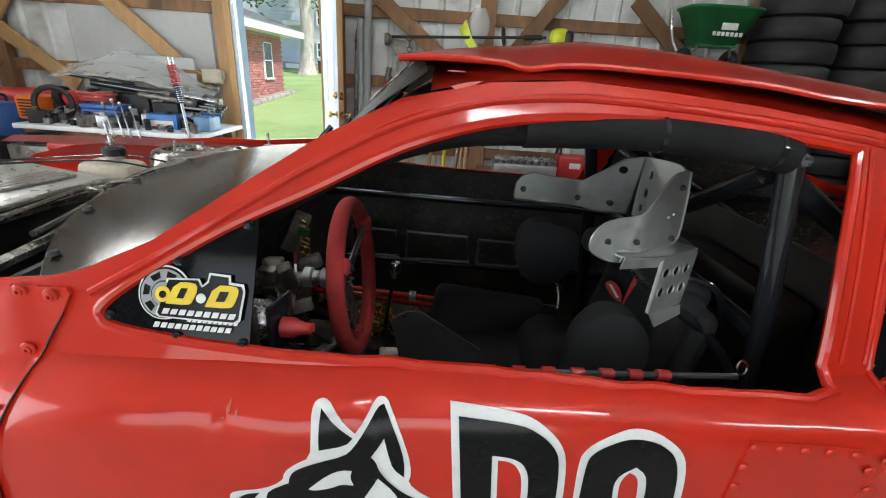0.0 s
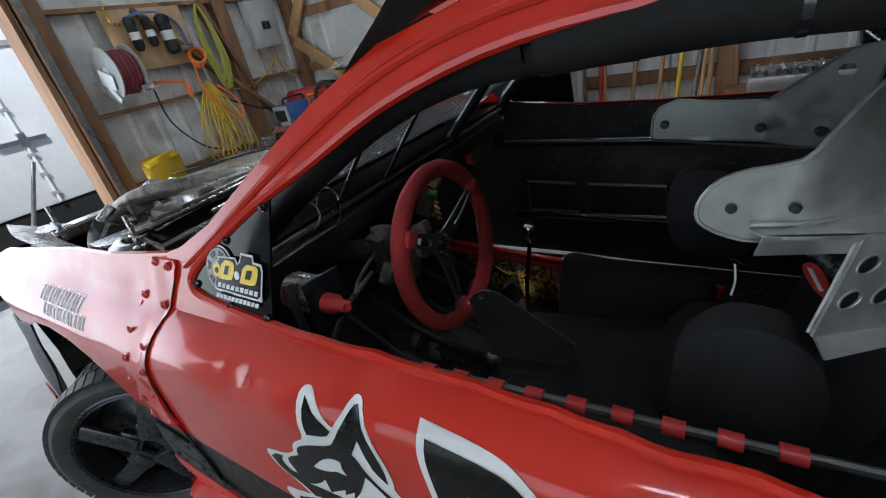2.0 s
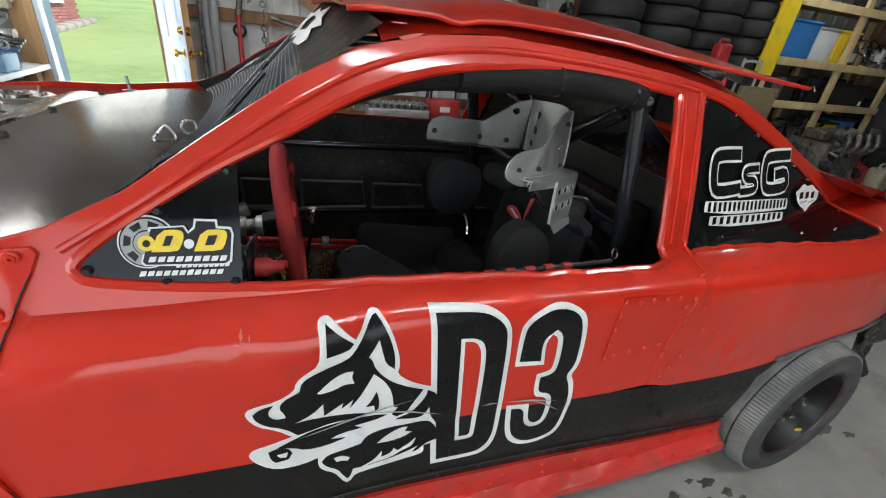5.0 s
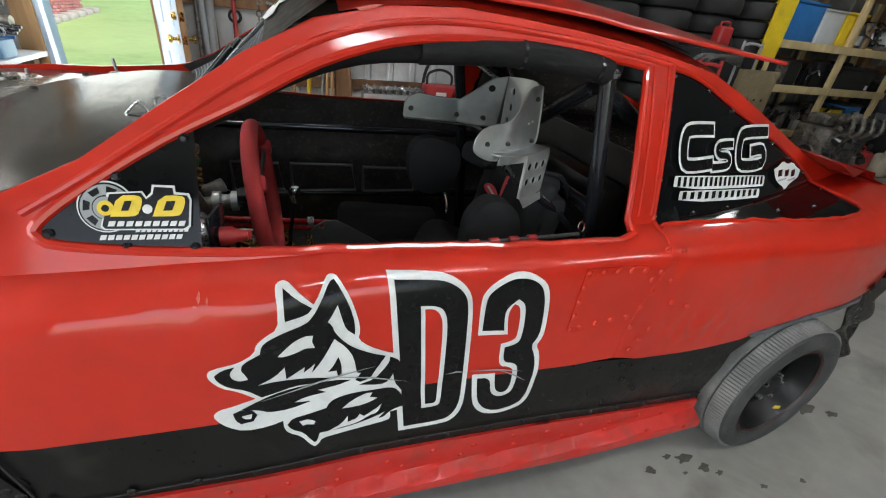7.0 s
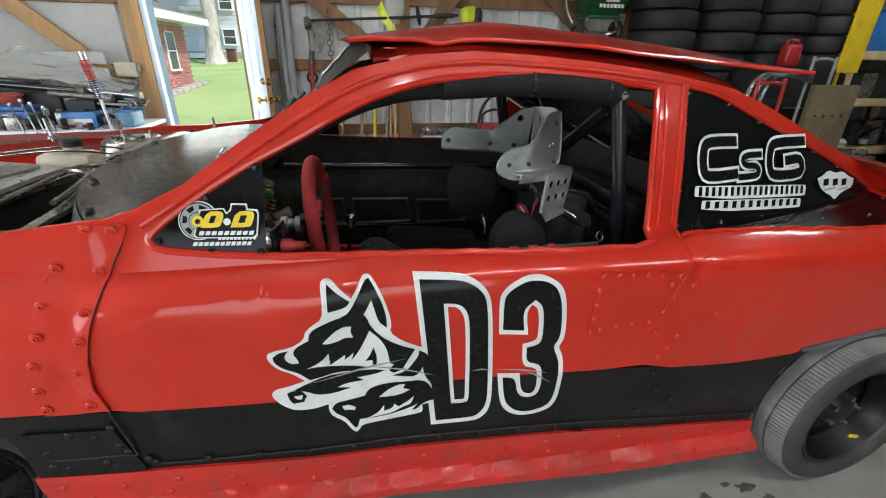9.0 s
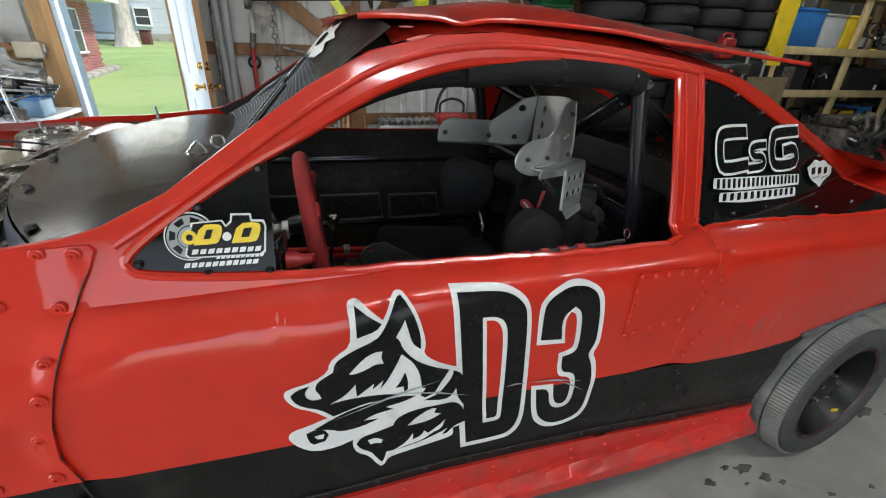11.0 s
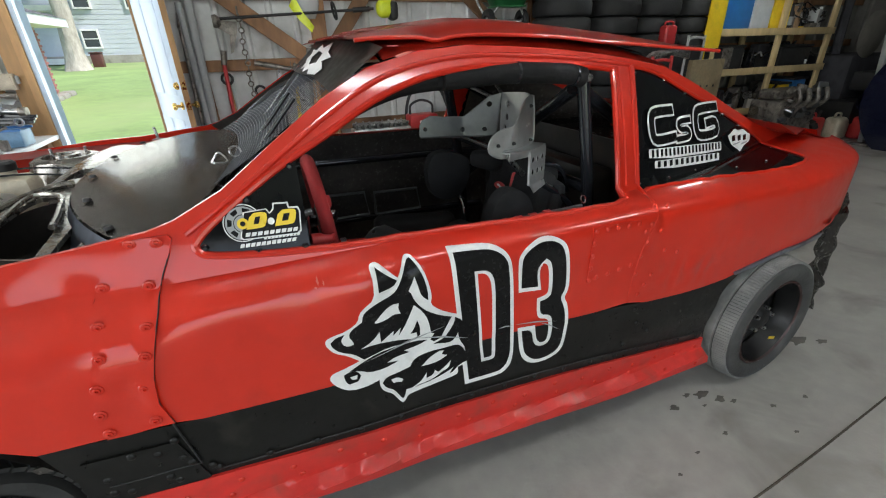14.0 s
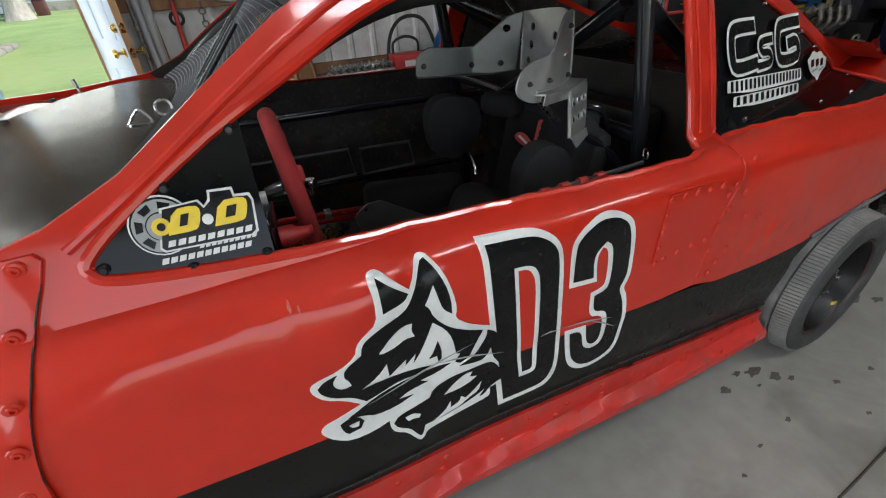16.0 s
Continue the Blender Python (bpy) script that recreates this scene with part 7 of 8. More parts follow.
coil("red_air_line", (-2.98, 3.32, ZB + .19), .13, 5, .011, mat("red_hose", (.40, .07, .06), .5), "coiled red air line lying on a tool box", seed=2)
bx = thing("blue_tool_box", (-2.92, 3.32, ZB), "blue metal tool box on the bench", "tool box")
part("box", box((-2.92, 3.32, ZB + .07), (.30, .20, .13), .012), BLUE_STEEL, bx)
part("lid", box((-2.92, 3.32, ZB + .155), (.31, .21, .035), .012), BLUE_STEEL, bx)
part("handle", hose([(-2.99, 3.21, ZB + .10), (-2.99, 3.18, ZB + .11), (-2.85, 3.18, ZB + .11), (-2.85, 3.21, ZB + .10)], .008), STEEL, bx)
gr = thing("bench_grinder", (-3.22, 3.40, ZB), "red and black bench grinder on a grey plate", "grinder")
part("base", box((-3.22, 3.36, ZB + .025), (.30, .22, .045), .008), ALU, gr)
part("motor", rod((-3.31, 3.42, ZB + .19), (-3.13, 3.42, ZB + .19), .065, seg=20), RED_PLASTIC, gr)
for x in (-3.36, -3.08):
    part("guard", lathe([(0, -.03), (.08, -.03), (.085, 0), (.08, .03), (0, .03)], (x, 3.42, ZB + .20), "X", 22), RUBBER, gr)
sg = thing("circular_sander", (-3.05, 3.58, ZB), "green and grey power sander", "power tool")
part("body", box((-3.02, 3.55, ZB + .30), (.20, .12, .09), .03, (0, 8, 20)), mat("teal_plastic", (.08, .22, .17), .4), sg)
part("base", box((-3.02, 3.55, ZB + .13), (.18, .16, .25), .01), CAST, sg)
pk = thing("parts_carton", (-2.42, 3.30, ZB), "blue and white parts carton on the bench", "carton")
part("carton", box((-2.42, 3.30, ZB + .065), (.24, .14, .12), .003, (0, 0, 6)), BLUE_PLASTIC, pk)
part("panel", box((-2.425, 3.229, ZB + .05), (.20, .004, .05), .001, (0, 0, 6)), WHITE_VINYL, pk)
part("stripe", box((-2.43, 3.226, ZB + .022), (.12, .004, .018), .001, (0, 0, 6)), RED_PLASTIC, pk)
bb = thing("blue_bin", (-2.14, 3.34, ZB), "pale blue plastic bin", "bin")
part("bin", box((-2.14, 3.36, ZB + .06), (.22, .20, .12), .015), mat("pale_blue_plastic", (.16, .30, .45), .4), bb)
part("rim", span((-2.26, 3.25, ZB + .118), (-2.02, 3.265, ZB + .135)), BLUE_PLASTIC, bb)
part("rim", span((-2.26, 3.455, ZB + .118), (-2.02, 3.47, ZB + .135)), BLUE_PLASTIC, bb)
lt = thing("black_case", (-2.55, 3.55, ZB), "long black plastic case on the bench", "case")
part("case", box((-2.50, 3.55, ZB + .20), (.62, .16, .10), .03, (0, 6, -4)), BLACK_PLASTIC, lt)
part("feet", box((-2.50, 3.56, ZB + .075), (.5, .12, .148), .01), CAST, lt)
br = thing("gas_struts", (-2.2, 3.50, ZB), "black metal bars lying across the bench", "metal bars")
for k in range(3):
    part("bar", beam((-2.55 + .05 * k, 3.40 + .05 * k, ZB + .19 + .02 * k), (-1.98, 3.42 + .04 * k, ZB + .16 + .015 * k), .03, .025), BLACK_GLOSS, br)
part("bar_eye", torus((-2.05, 3.36, ZB + .17), .025, .009, pose(0, 0, 0, 90), 18, 8), STEEL, br)
part("bar_rest", box((-2.30, 3.47, ZB + .07), (.10, .1, .14), .01), CAST, br)
random.seed(44)
for k in range(12):
    x, y = -3.30 + .10 * k, 3.14 + random.uniform(0, .06)
    o = thing("spring", (x, y, ZB), "small coil spring or fitting on the bench", "spring", "bench fittings")
    part("coil", join(*[torus((x, y, ZB + .006 + .011 * j), .020, .005, None, 16, 6) for j in range(random.randint(3, 8))]), STEEL if k % 2 else BLACK_GLOSS, o)
for k, (x, z) in enumerate(((-2.72, .98), (-2.66, .96), (-2.58, .93), (-2.80, .95))):
    o = thing("wrench", (x, 3.12, ZB - .05), "steel hand tool leaning on the bench", "wrench", "hand tools")
    part("shank", beam((x, 3.12, z), (x + .10, 3.045, z - .32), .010, .018), STEEL, o)
    part("jaw", lathe([(.005, -.004), (.012, -.004), (.012, .004), (.005, .004)], (x, 3.12, z), "Y", 12, True), STEEL, o)
sk = thing("shock_absorber", (-2.12, 3.10, .66), "shock absorber with a red and blue spring standing by the bench", "shock absorber")
part("rod", rod((-2.095, 3.06, .66), (-2.165, 3.11, 1.12), .012), STEEL, sk)
part("body", rod((-2.145, 3.095, 1.0), (-2.205, 3.135, 1.33), .022, seg=16), CHROME, sk)
part("red_spring", join(*[torus(Vector((-2.165, 3.108, 1.14)).lerp(Vector((-2.195, 3.128, 1.27)), k / 9), .029, .006, pose(0, 0, 0, 0, -10, 0), 20, 6) for k in range(10)]), RED_PLASTIC, sk, "red coil spring")
part("blue_spring", join(*[torus(Vector((-2.145, 3.095, 1.0)).lerp(Vector((-2.163, 3.107, 1.125)), k / 8), .026, .006, pose(0, 0, 0, 0, -10, 0), 20, 6) for k in range(9)]), NAVY_STEEL, sk)
part("foot", box((-2.093, 3.055, .33), (.06, .06, .66), .01), CAST, sk)
film_bm = grid_surface(lambda u, v: Vector((-3.35 + 1.22 * u, 3.30 + .42 * v, ZB + .28 + .30 * math.sin(math.pi * min(1, u * .75 + .25)) * (.4 + .6 * v) + .05 * noise.noise(Vector((u * 5, v * 4, 1))))), steps(0, 1, 20), steps(0, 1, 10), 0)
solo("plastic_film", film_bm, FILM, "crumpled clear plastic sheet over the bench", "plastic sheet", smooth=False)
for k in range(3):
    solo("grey_plank", beam((-3.2 + .05 * k, 3.74, 1.0 + .14 * k), (-2.35, 3.75, 1.02 + .13 * k), .03, .10, .004), GREY_BOX, "grey weathered plank leaning behind the bench", "plank", "planks")
coil("black_cable", (-3.28, 3.02, .62), .12, 4, .014, RUBBER, "coiled thick black cable", seed=6)
solo("cable_stand", span((-3.45, 2.88, 0), (-3.12, 3.06, .62), .01), CAST, "dark metal cabinet in front of the bench", "cabinet")
rg = thing("red_tray", (-3.0, 2.9, .60), "red plastic drip tray with tools", "tray")
part("tray", box((-2.95, 2.95, .63), (.34, .16, .06), .015, (0, 0, 10)), RED_PLASTIC, rg)
part("tray_stand", box((-2.95, 2.95, .30), (.28, .14, .60), .01), CAST, rg)

BENCH_M = [CAST, RUBBER, STEEL, BLACK_GLOSS, RUBBER, CAST, CAST, GREY_BOX, BLACK_PLASTIC, CAST, STEEL]
random.seed(93)
for k in range(44):
    x = -3.45 + 1.36 * random.random()
    y = 3.14 + .56 * random.random()
    w, d, h = random.uniform(.03, .16), random.uniform(.03, .10), random.uniform(.04, .10) + .13 * (y - 3.1)
    o = thing("bench_part", (x, y, ZB), "loose car part or hand tool on the bench", "car part", "loose bench parts")
    a = random.uniform(0, 180)
    part("body", box((x, y, ZB + h / 2), (w, d, h), .008, (0, 0, a)), BENCH_M[k % 11], o)
    if k % 2:
        part("shaft", rod((x, y, ZB + h * .9), (x + .12 * math.cos(k), y + .06 * math.sin(k), ZB + h + .03), .009), BENCH_M[(k * 3 + 2) % 11], o)
    else:
        part("collar", lathe([(.010, 0), (.024, 0), (.024, .02), (.010, .025)], (x, y, ZB + h), "Z", 14, True), BENCH_M[(k * 5 + 1) % 11], o)

solo("drive_belt", torus((-3.30, 3.24, ZB + .155), .13, .022, pose(0, 0, 0, 82, 0, 20), 36, 8), RUBBER, "thick black rubber belt standing on the bench", "belt")
for k, (x, y, z, a, l, r) in enumerate(((-2.78, 3.46, .30, 5, .62, .028), (-2.70, 3.50, .25, -8, .70, .020), (-2.45, 3.40, .24, 3, .44, .022), (-2.95, 3.60, .34, 12, .8, .016), (-2.35, 3.52, .26, -4, .60, .024), (-2.60, 3.62, .38, 6, .9, .014))):
    o = thing("drive_shaft", (x, y, ZB), "greasy metal shaft lying on piled parts", "shaft", "shafts on the bench")
    d = Vector((math.cos(radians(a)), math.sin(radians(a)), -.10))
    c = Vector((x, y, ZB + z))
    part("tube", rod(c - d * l / 2, c + d * l / 2, r, seg=14), (BLACK_GLOSS, STEEL, CAST)[k % 3], o)
    part("joint", rod(c + d * l * .46, c + d * l * .54, r * 1.5, seg=12), CAST, o)
    part("support", box((x, y, ZB + z / 2 - r), (l * .5, .07, z - r), .01), (RUBBER, CAST)[k % 2], o)

# ---- back wall, right of the door ----
def handle_tool(name, p, q, r, m, head, label, cat):
    t = thing(name, (p[0], p[1], 0), label, cat, "long tools along the wall")
    part("shaft", rod(p, q, r), m, t)
    if head == "shovel":
        part("blade", box((p[0], p[1] - .03, .14), (.20, .02, .28), .009, (12, 0, 0)), CAST, t)
        part("grip", torus((q[0], q[1], q[2] + .03), .045, .012, pose(0, 0, 0, 90), 18, 8), RUBBER, t)
    elif head == "rake":
        part("head", join(beam((q[0] - .2, q[1], q[2]), (q[0] + .2, q[1], q[2]), .02, .02), *[rod((q[0] - .19 + .042 * k, q[1], q[2]), (q[0] - .19 + .042 * k, q[1] - .04, q[2] + .08), .004) for k in range(10)]), CAST, t)
    elif head == "bar":
        part("tip", rod(q, (q[0] + .02, q[1], q[2] + .12), r * 1.4), CAST, t)


YB = Y1 - .14
for i, (x, dx, z, r, m, hd) in enumerate(((-.90, .02, 1.55, .018, CAST, "bar"), (-.82, -.03, 1.75, .030, GREY_BOX, ""), (-.72, -.06, 1.50, .016, LUMBER, "bar"), (-.62, .02, 1.25, .018, RED_PLASTIC, "bar"), (-.55, -.05, 1.10, .016, LUMBER_PALE, "shovel"),
                                          (-.38, .05, .98, .017, LUMBER_PALE, "shovel"), (-.20, .07, .90, .017, LUMBER_PALE, "rake"), (-.05, .06, 1.12, .018, YELLOW_PLASTIC, "bar"), (.06, .10, 1.25, .020, CAST, "bar"), (.12, .05, 1.18, .015, LUMBER_PALE, "rake"), (.18, .03, 1.30, .017, LUMBER_PALE, "bar"), (.40, -.06, 1.0, .016, LUMBER, "rake"))):
    handle_tool("long_handled_tool", (x, YB - .12, .02), (x + dx, YB, z), r, m, hd, "long-handled yard tool leaning on the wall", "yard tool")
solo("wall_pole", rod((-.80, YB - .10, 0), (-.76, YB - .02, 2.4), .035), GREY_BOX, "grey metal pole standing by the door", "pole")
tm = thing("string_trimmer", (.15, 3.72, 1.58), "string trimmer with lime-green motor hung on the wall", "string trimmer")
part("shaft", rod((-.56, 3.74, 1.62), (.82, 3.74, 1.70), .012), RUBBER, tm)
part("cutting_head", lathe([(0, -.03), (.05, -.03), (.055, .0), (.03, .03), (0, .03)], (-.58, 3.74, 1.60), "X", 18), CAST, tm)
part("motor", join(box((.93, 3.72, 1.70), (.17, .15, .16), .06, (0, -8, 0), 4)), LIME_PLASTIC, tm, "lime-green motor housing")
part("motor_cover", box((1.0, 3.71, 1.68), (.09, .16, .17), .04), RUBBER, tm)
part("loop_handle", torus((.44, 3.73, 1.68), .07, .011, pose(0, 0, 0, 0, 80, 0), 22, 8), RUBBER, tm)
part("grip", rod((.62, 3.74, 1.688), (.78, 3.74, 1.698), .022), RUBBER, tm)
bgs = thing("hanging_bag", (.20, 3.80, 1.45), "yellow and clear plastic bag hung on a post", "bag")
part("bag_clear", grid_surface(lambda u, v: Vector((.22 + .10 * math.cos(u) * (.5 + .5 * math.sin(math.pi * v)), 3.80 + .05 * math.sin(u) * (.5 + .5 * math.sin(math.pi * v)), 1.62 + .28 * v)), steps(0, 2 * math.pi, 18), steps(0, 1, 8), 0), FILM, bgs)
part("bag_yellow", sheet([(0, 1.72), (.06, 1.80), (.12, 1.66), (.20, 1.55), (.17, 1.50), (.08, 1.60)], [], lambda x, z: Vector((x + .04, 3.73 + .02 * math.sin(x * 30), z)), .004, .03), LIME_PLASTIC, bgs)
ch = thing("hanging_chain", (-.40, 3.78, 1.0), "rusty chain hanging on the wall", "chain")
for k in range(15):
    part("link", torus((-.40 + .006 * math.sin(k), 3.79, 1.62 - .045 * k), .022, .006, pose(0, 0, 0, 90, 0, 90 * (k % 2)), 14, 6), CAST, ch)
part("hook", hose([(-.40, 3.80, 1.72), (-.40, 3.77, 1.66), (-.38, 3.77, 1.63)], .008), CAST, ch)
hb = thing("hanging_bracket", (-.50, 3.82, 1.3), "rusty metal bracket hanging on the wall", "bracket")
part("arm", sheet([(-.60, 1.62), (-.42, 1.60), (-.44, 1.50), (-.49, 1.36), (-.52, 1.34), (-.50, 1.50), (-.60, 1.56)], [], lambda x, z: Vector((x, 3.80, z)), .008, .03), CAST, hb)
solo("wall_tube", rod((-.34, 3.80, 1.26), (.22, 3.78, 1.14), .022), CAST, "short dark pipe resting on the girt", "pipe")
solo("wall_lever", join(rod((-.15, 3.80, 1.22), (.25, 3.79, 1.17), .014), rod((-.13, 3.8, 1.22), (-.16, 3.78, 1.0), .010)), STEEL, "steel lever hung on the wall", "lever")

# spreader
sp = thing("broadcast_spreader", (2.18, 3.55, 1.40), "green plastic lawn spreader hung on the wall", "spreader")


def hopper(u, v):
    c = math.cos(u)
    s = math.sin(u)
    k = .55 + .45 * v
    return Vector((2.18 + .30 * k * math.copysign(abs(c) ** .5, c), 3.55 + .20 * k * math.copysign(abs(s) ** .5, s), 1.71 + .27 * v))


part("hopper", grid_surface(hopper, steps(0, 2 * math.pi, 36), steps(0, 1, 6), .006), GREEN_PLASTIC, sp)
part("hopper_rim", hose([hopper(u, 1) for u in steps(0, 2 * math.pi, 36)], .012, n=1), GREEN_PLASTIC, sp)
part("hopper_floor", span((2.02, 3.44, 1.70), (2.34, 3.66, 1.715)), GREEN_PLASTIC, sp)
part("maker_mark", box((2.20, 3.375, 1.845), (.13, .006, .05), .02), WHITE_VINYL, sp)
for k in range(7):
    part("mark_bar", box((2.09 + .036 * k, 3.38, 1.79), (.026, .005, .03), .001), WHITE_VINYL, sp)
for x in (1.98, 2.38):
    part("wheel", lathe([(.05, -.03), (.10, -.03), (.11, -.015), (.11, .015), (.10, .03), (.05, .03)], (x, 3.58, 1.58), "X", 24, True), TYRE_DARK, sp)
part("axle_frame", join(rod((1.95, 3.58, 1.58), (2.41, 3.58, 1.58), .012), hose([(2.05, 3.5, 1.70), (2.0, 3.52, 1.60), (2.18, 3.45, 1.55), (2.36, 3.52, 1.60), (2.31, 3.5, 1.70)], .012), hose([(2.0, 3.6, 1.58), (1.92, 3.7, 1.75), (1.88, 3.78, 2.0)], .012)), STEEL, sp)

# engine head and red box on a low shelf seen through the car
ls = thing("low_shelf", (.75, 3.45, 0), "brown timber shelf along the back wall", "shelf")
part("board", span((.30, 3.18, .50), (1.9, 3.72, .54)), LUMBER, ls)
for x in (.36, 1.1, 1.84):
    part("leg", span((x - .04, 3.3, 0), (x + .04, 3.6, .499)), LUMBER, ls)
eh = thing("cylinder_head", (.70, 3.35, .54), "bare aluminium cylinder head with cams", "cylinder head")
part("casting", box((.70, 3.35, .60), (.56, .18, .11), .01), ALU, eh)
for y in (3.30, 3.40):
    part("camshaft", join(rod((.43, y, .69), (.97, y, .69), .012), *[box((.47 + .065 * k, y, .69), (.018, .03, .045), .006, (30 * k, 0, 0)) for k in range(8)]), STEEL, eh)
for k in range(9):
    part("cap", box((.45 + .062 * k, 3.35, .675), (.02, .15, .04), .004), ALU_DARK, eh)
rb = thing("red_tool_box", (1.15, 3.42, .54), "red plastic tool box with black handle", "tool box")
part("box", box((1.15, 3.42, .64), (.30, .18, .20), .02), RED_PLASTIC, rb)
part("handle", hose([(1.03, 3.42, .74), (1.04, 3.42, .83), (1.15, 3.42, .87), (1.26, 3.42, .83), (1.27, 3.42, .74)], .012), RUBBER, rb)
part("label", box((1.15, 3.327, .66), (.10, .006, .05), .002), WHITE_VINYL, rb)
solo("black_conduit", hose([(1.0, 3.5, .54), (1.05, 3.55, .85), (1.2, 3.6, 1.0), (1.4, 3.6, .98), (1.5, 3.55, .75), (1.52, 3.5, .54)], .016), RUBBER, "black hose arched over the shelf", "hose")
bt = thing("blue_tarp", (1.65, 3.45, .54), "crumpled blue tarp on the shelf", "tarp")
part("tarp", grid_surface(lambda u, v: Vector((1.65 + .22 * math.cos(u) * math.sin(math.pi * (.08 + .5 * v)), 3.45 + .15 * math.sin(u) * math.sin(math.pi * (.08 + .5 * v)), .54 + .40 * math.cos(math.pi * .5 * v) + .03 * noise.noise(Vector((u * 2, v * 4, 0))))), steps(0, 2 * math.pi, 24), steps(0, 1, 8), .004), BLUE_PLASTIC, bt)

# ---- tyre stacks ----
tyre_bm = lathe([(.19, -.07), (.21, -.085), (.27, -.088), (.305, -.075), (.315, -.05), (.318, 0), (.315, .05), (.305, .075), (.27, .088), (.21, .085), (.19, .07), (.20, 0)], (0, 0, .088), "Z", 30, True)
first = solo("spare_tyre", tyre_bm, TYRE_DARK, "worn black tyre stacked flat against the wall", "tyre", "stacked tyres")
random.seed(77)
first_done = False
for c in range(4):
    for k in range(12):
        m = pose(2.88 + .645 * c + random.uniform(-.02, .02), 3.58 + random.uniform(-.03, .03), .178 * k + .001, 0, 0, random.uniform(0, 360))
        if not first_done:
            first.matrix_basis = m
            first_done = True
        else:
            copy_thing(first, m)
for c in range(3):
    for k in range(3):
        copy_thing(first, pose(2.95 + .66 * c + random.uniform(-.03, .03), 2.90 + random.uniform(-.05, .05), .178 * k + .001, 0, 0, random.uniform(0, 360)))

# ---- shelving with totes ----
SX0, SX1, SY0, SY1 = 5.0, 7.35, 3.35, 3.85
sv = thing("timber_shelving", (6.2, 3.6, 0), "tall timber shelving loaded with totes and parts", "shelving")
for x in (5.03, 6.25, 7.3):
    for y in (SY0, SY1):
        part("post", span((x - .045, y - .02, 0), (x + .045, y + .02, 2.15 if x < 7 else 2.1), .003), SHELF_PINE, sv)
for z in (.42, .95, 1.42, 2.02):
    part("shelf_board", span((SX0, SY0 + .022, z - .012), (SX1, SY1 - .022, z + .012)), PLY, sv)
    part("shelf_rail", span((SX0, SY0 - .045, z - .045), (SX1, SY0 - .022, z + .04), .003), SHELF_PINE, sv)
part("side_sheet", span((4.78, SY0 - .10, .5), (4.80, SY1, 2.2)), YELLOW_PLASTIC, sv, "yellow side sheet")
part("side_face", span((4.72, SY0 - .12, 1.25), (4.99, SY0 - .105, 2.2)), YELLOW_PLASTIC, sv, "yellow painted end sheet")


def tote(name, x0, x1, z, h, m, lid, label):
    t = thing(name, ((x0 + x1) / 2, 3.55, z), label, "storage tote", "totes on the shelving")
    bm = box(((x0 + x1) / 2, 3.58, z + h / 2), (x1 - x0, .38, h), .02)
    part("tub", bm, m, t)
    part("lid", box(((x0 + x1) / 2, 3.58, z + h + .012), (x1 - x0 + .03, .41, .03), .01), lid, t)


tote("storage_tote", 5.12, 5.68, 1.433, .40, BLUE_PLASTIC, BLUE_PLASTIC, "blue plastic storage tote with lid")
tote("storage_tote", 5.70, 6.05, 1.433, .36, CLEAR_GREY, GREY_BOX, "pale translucent storage tote")
tote("storage_tote", 6.08, 6.42, 1.433, .36, YELLOW_PLASTIC, YELLOW_PLASTIC, "yellow plastic box on the shelf")
tote("storage_tote", 6.62, 6.85, .433, .30, YELLOW_PLASTIC, RUBBER, "yellow crate with black lid")
tote("storage_tote", 5.15, 5.7, .963, .28, RUBBER, RUBBER, "black plastic storage tote")
tote("storage_tote", 6.45, 7.1, .963, .26, RUBBER, RUBBER, "black plastic storage tote")
tote("storage_tote", 6.9, 7.2, .433, .35, BLUE_PLASTIC, RUBBER, "blue plastic bucket-like tote")
random.seed(61)
for z, zt in ((.963, 1.36), (.433, .90), (.02, .40), (1.433, 1.9)):
    for k in range(16):
        x = (5.10 + .14 * k) if z < 1.4 else (6.46 + .05 * k)
        w, h = random.uniform(.10, .24), random.uniform(.12, min(.34, zt - z))
        o = thing("shelf_part", (x, 3.62, z), "dark greasy car part piled on the shelf", "car part", "dark parts on the shelving")
        part("casting", box((x, 3.60 + random.uniform(-.04, .12), z + h / 2), (w, .16, h), .02, (0, 0, random.uniform(-30, 30)), 1), (RUBBER, CAST, BLACK_GLOSS, RUBBER, TARP)[k % 5], o)
        part("pipe", hose([(x, 3.50, z + h * .8), (x + random.uniform(-.1, .1), 3.45, z + h), (x + random.uniform(-.16, .16), 3.42, z + h * .7)], random.uniform(.006, .018), n=4, seg=8), (RUBBER, STEEL, BLACK_GLOSS)[k % 3], o)
random.seed(52)
SHELF_M = [RUBBER, CAST, CARD, BLACK_GLOSS, CAST, GREY_BOX, WHITE_PAINT, RUBBER]
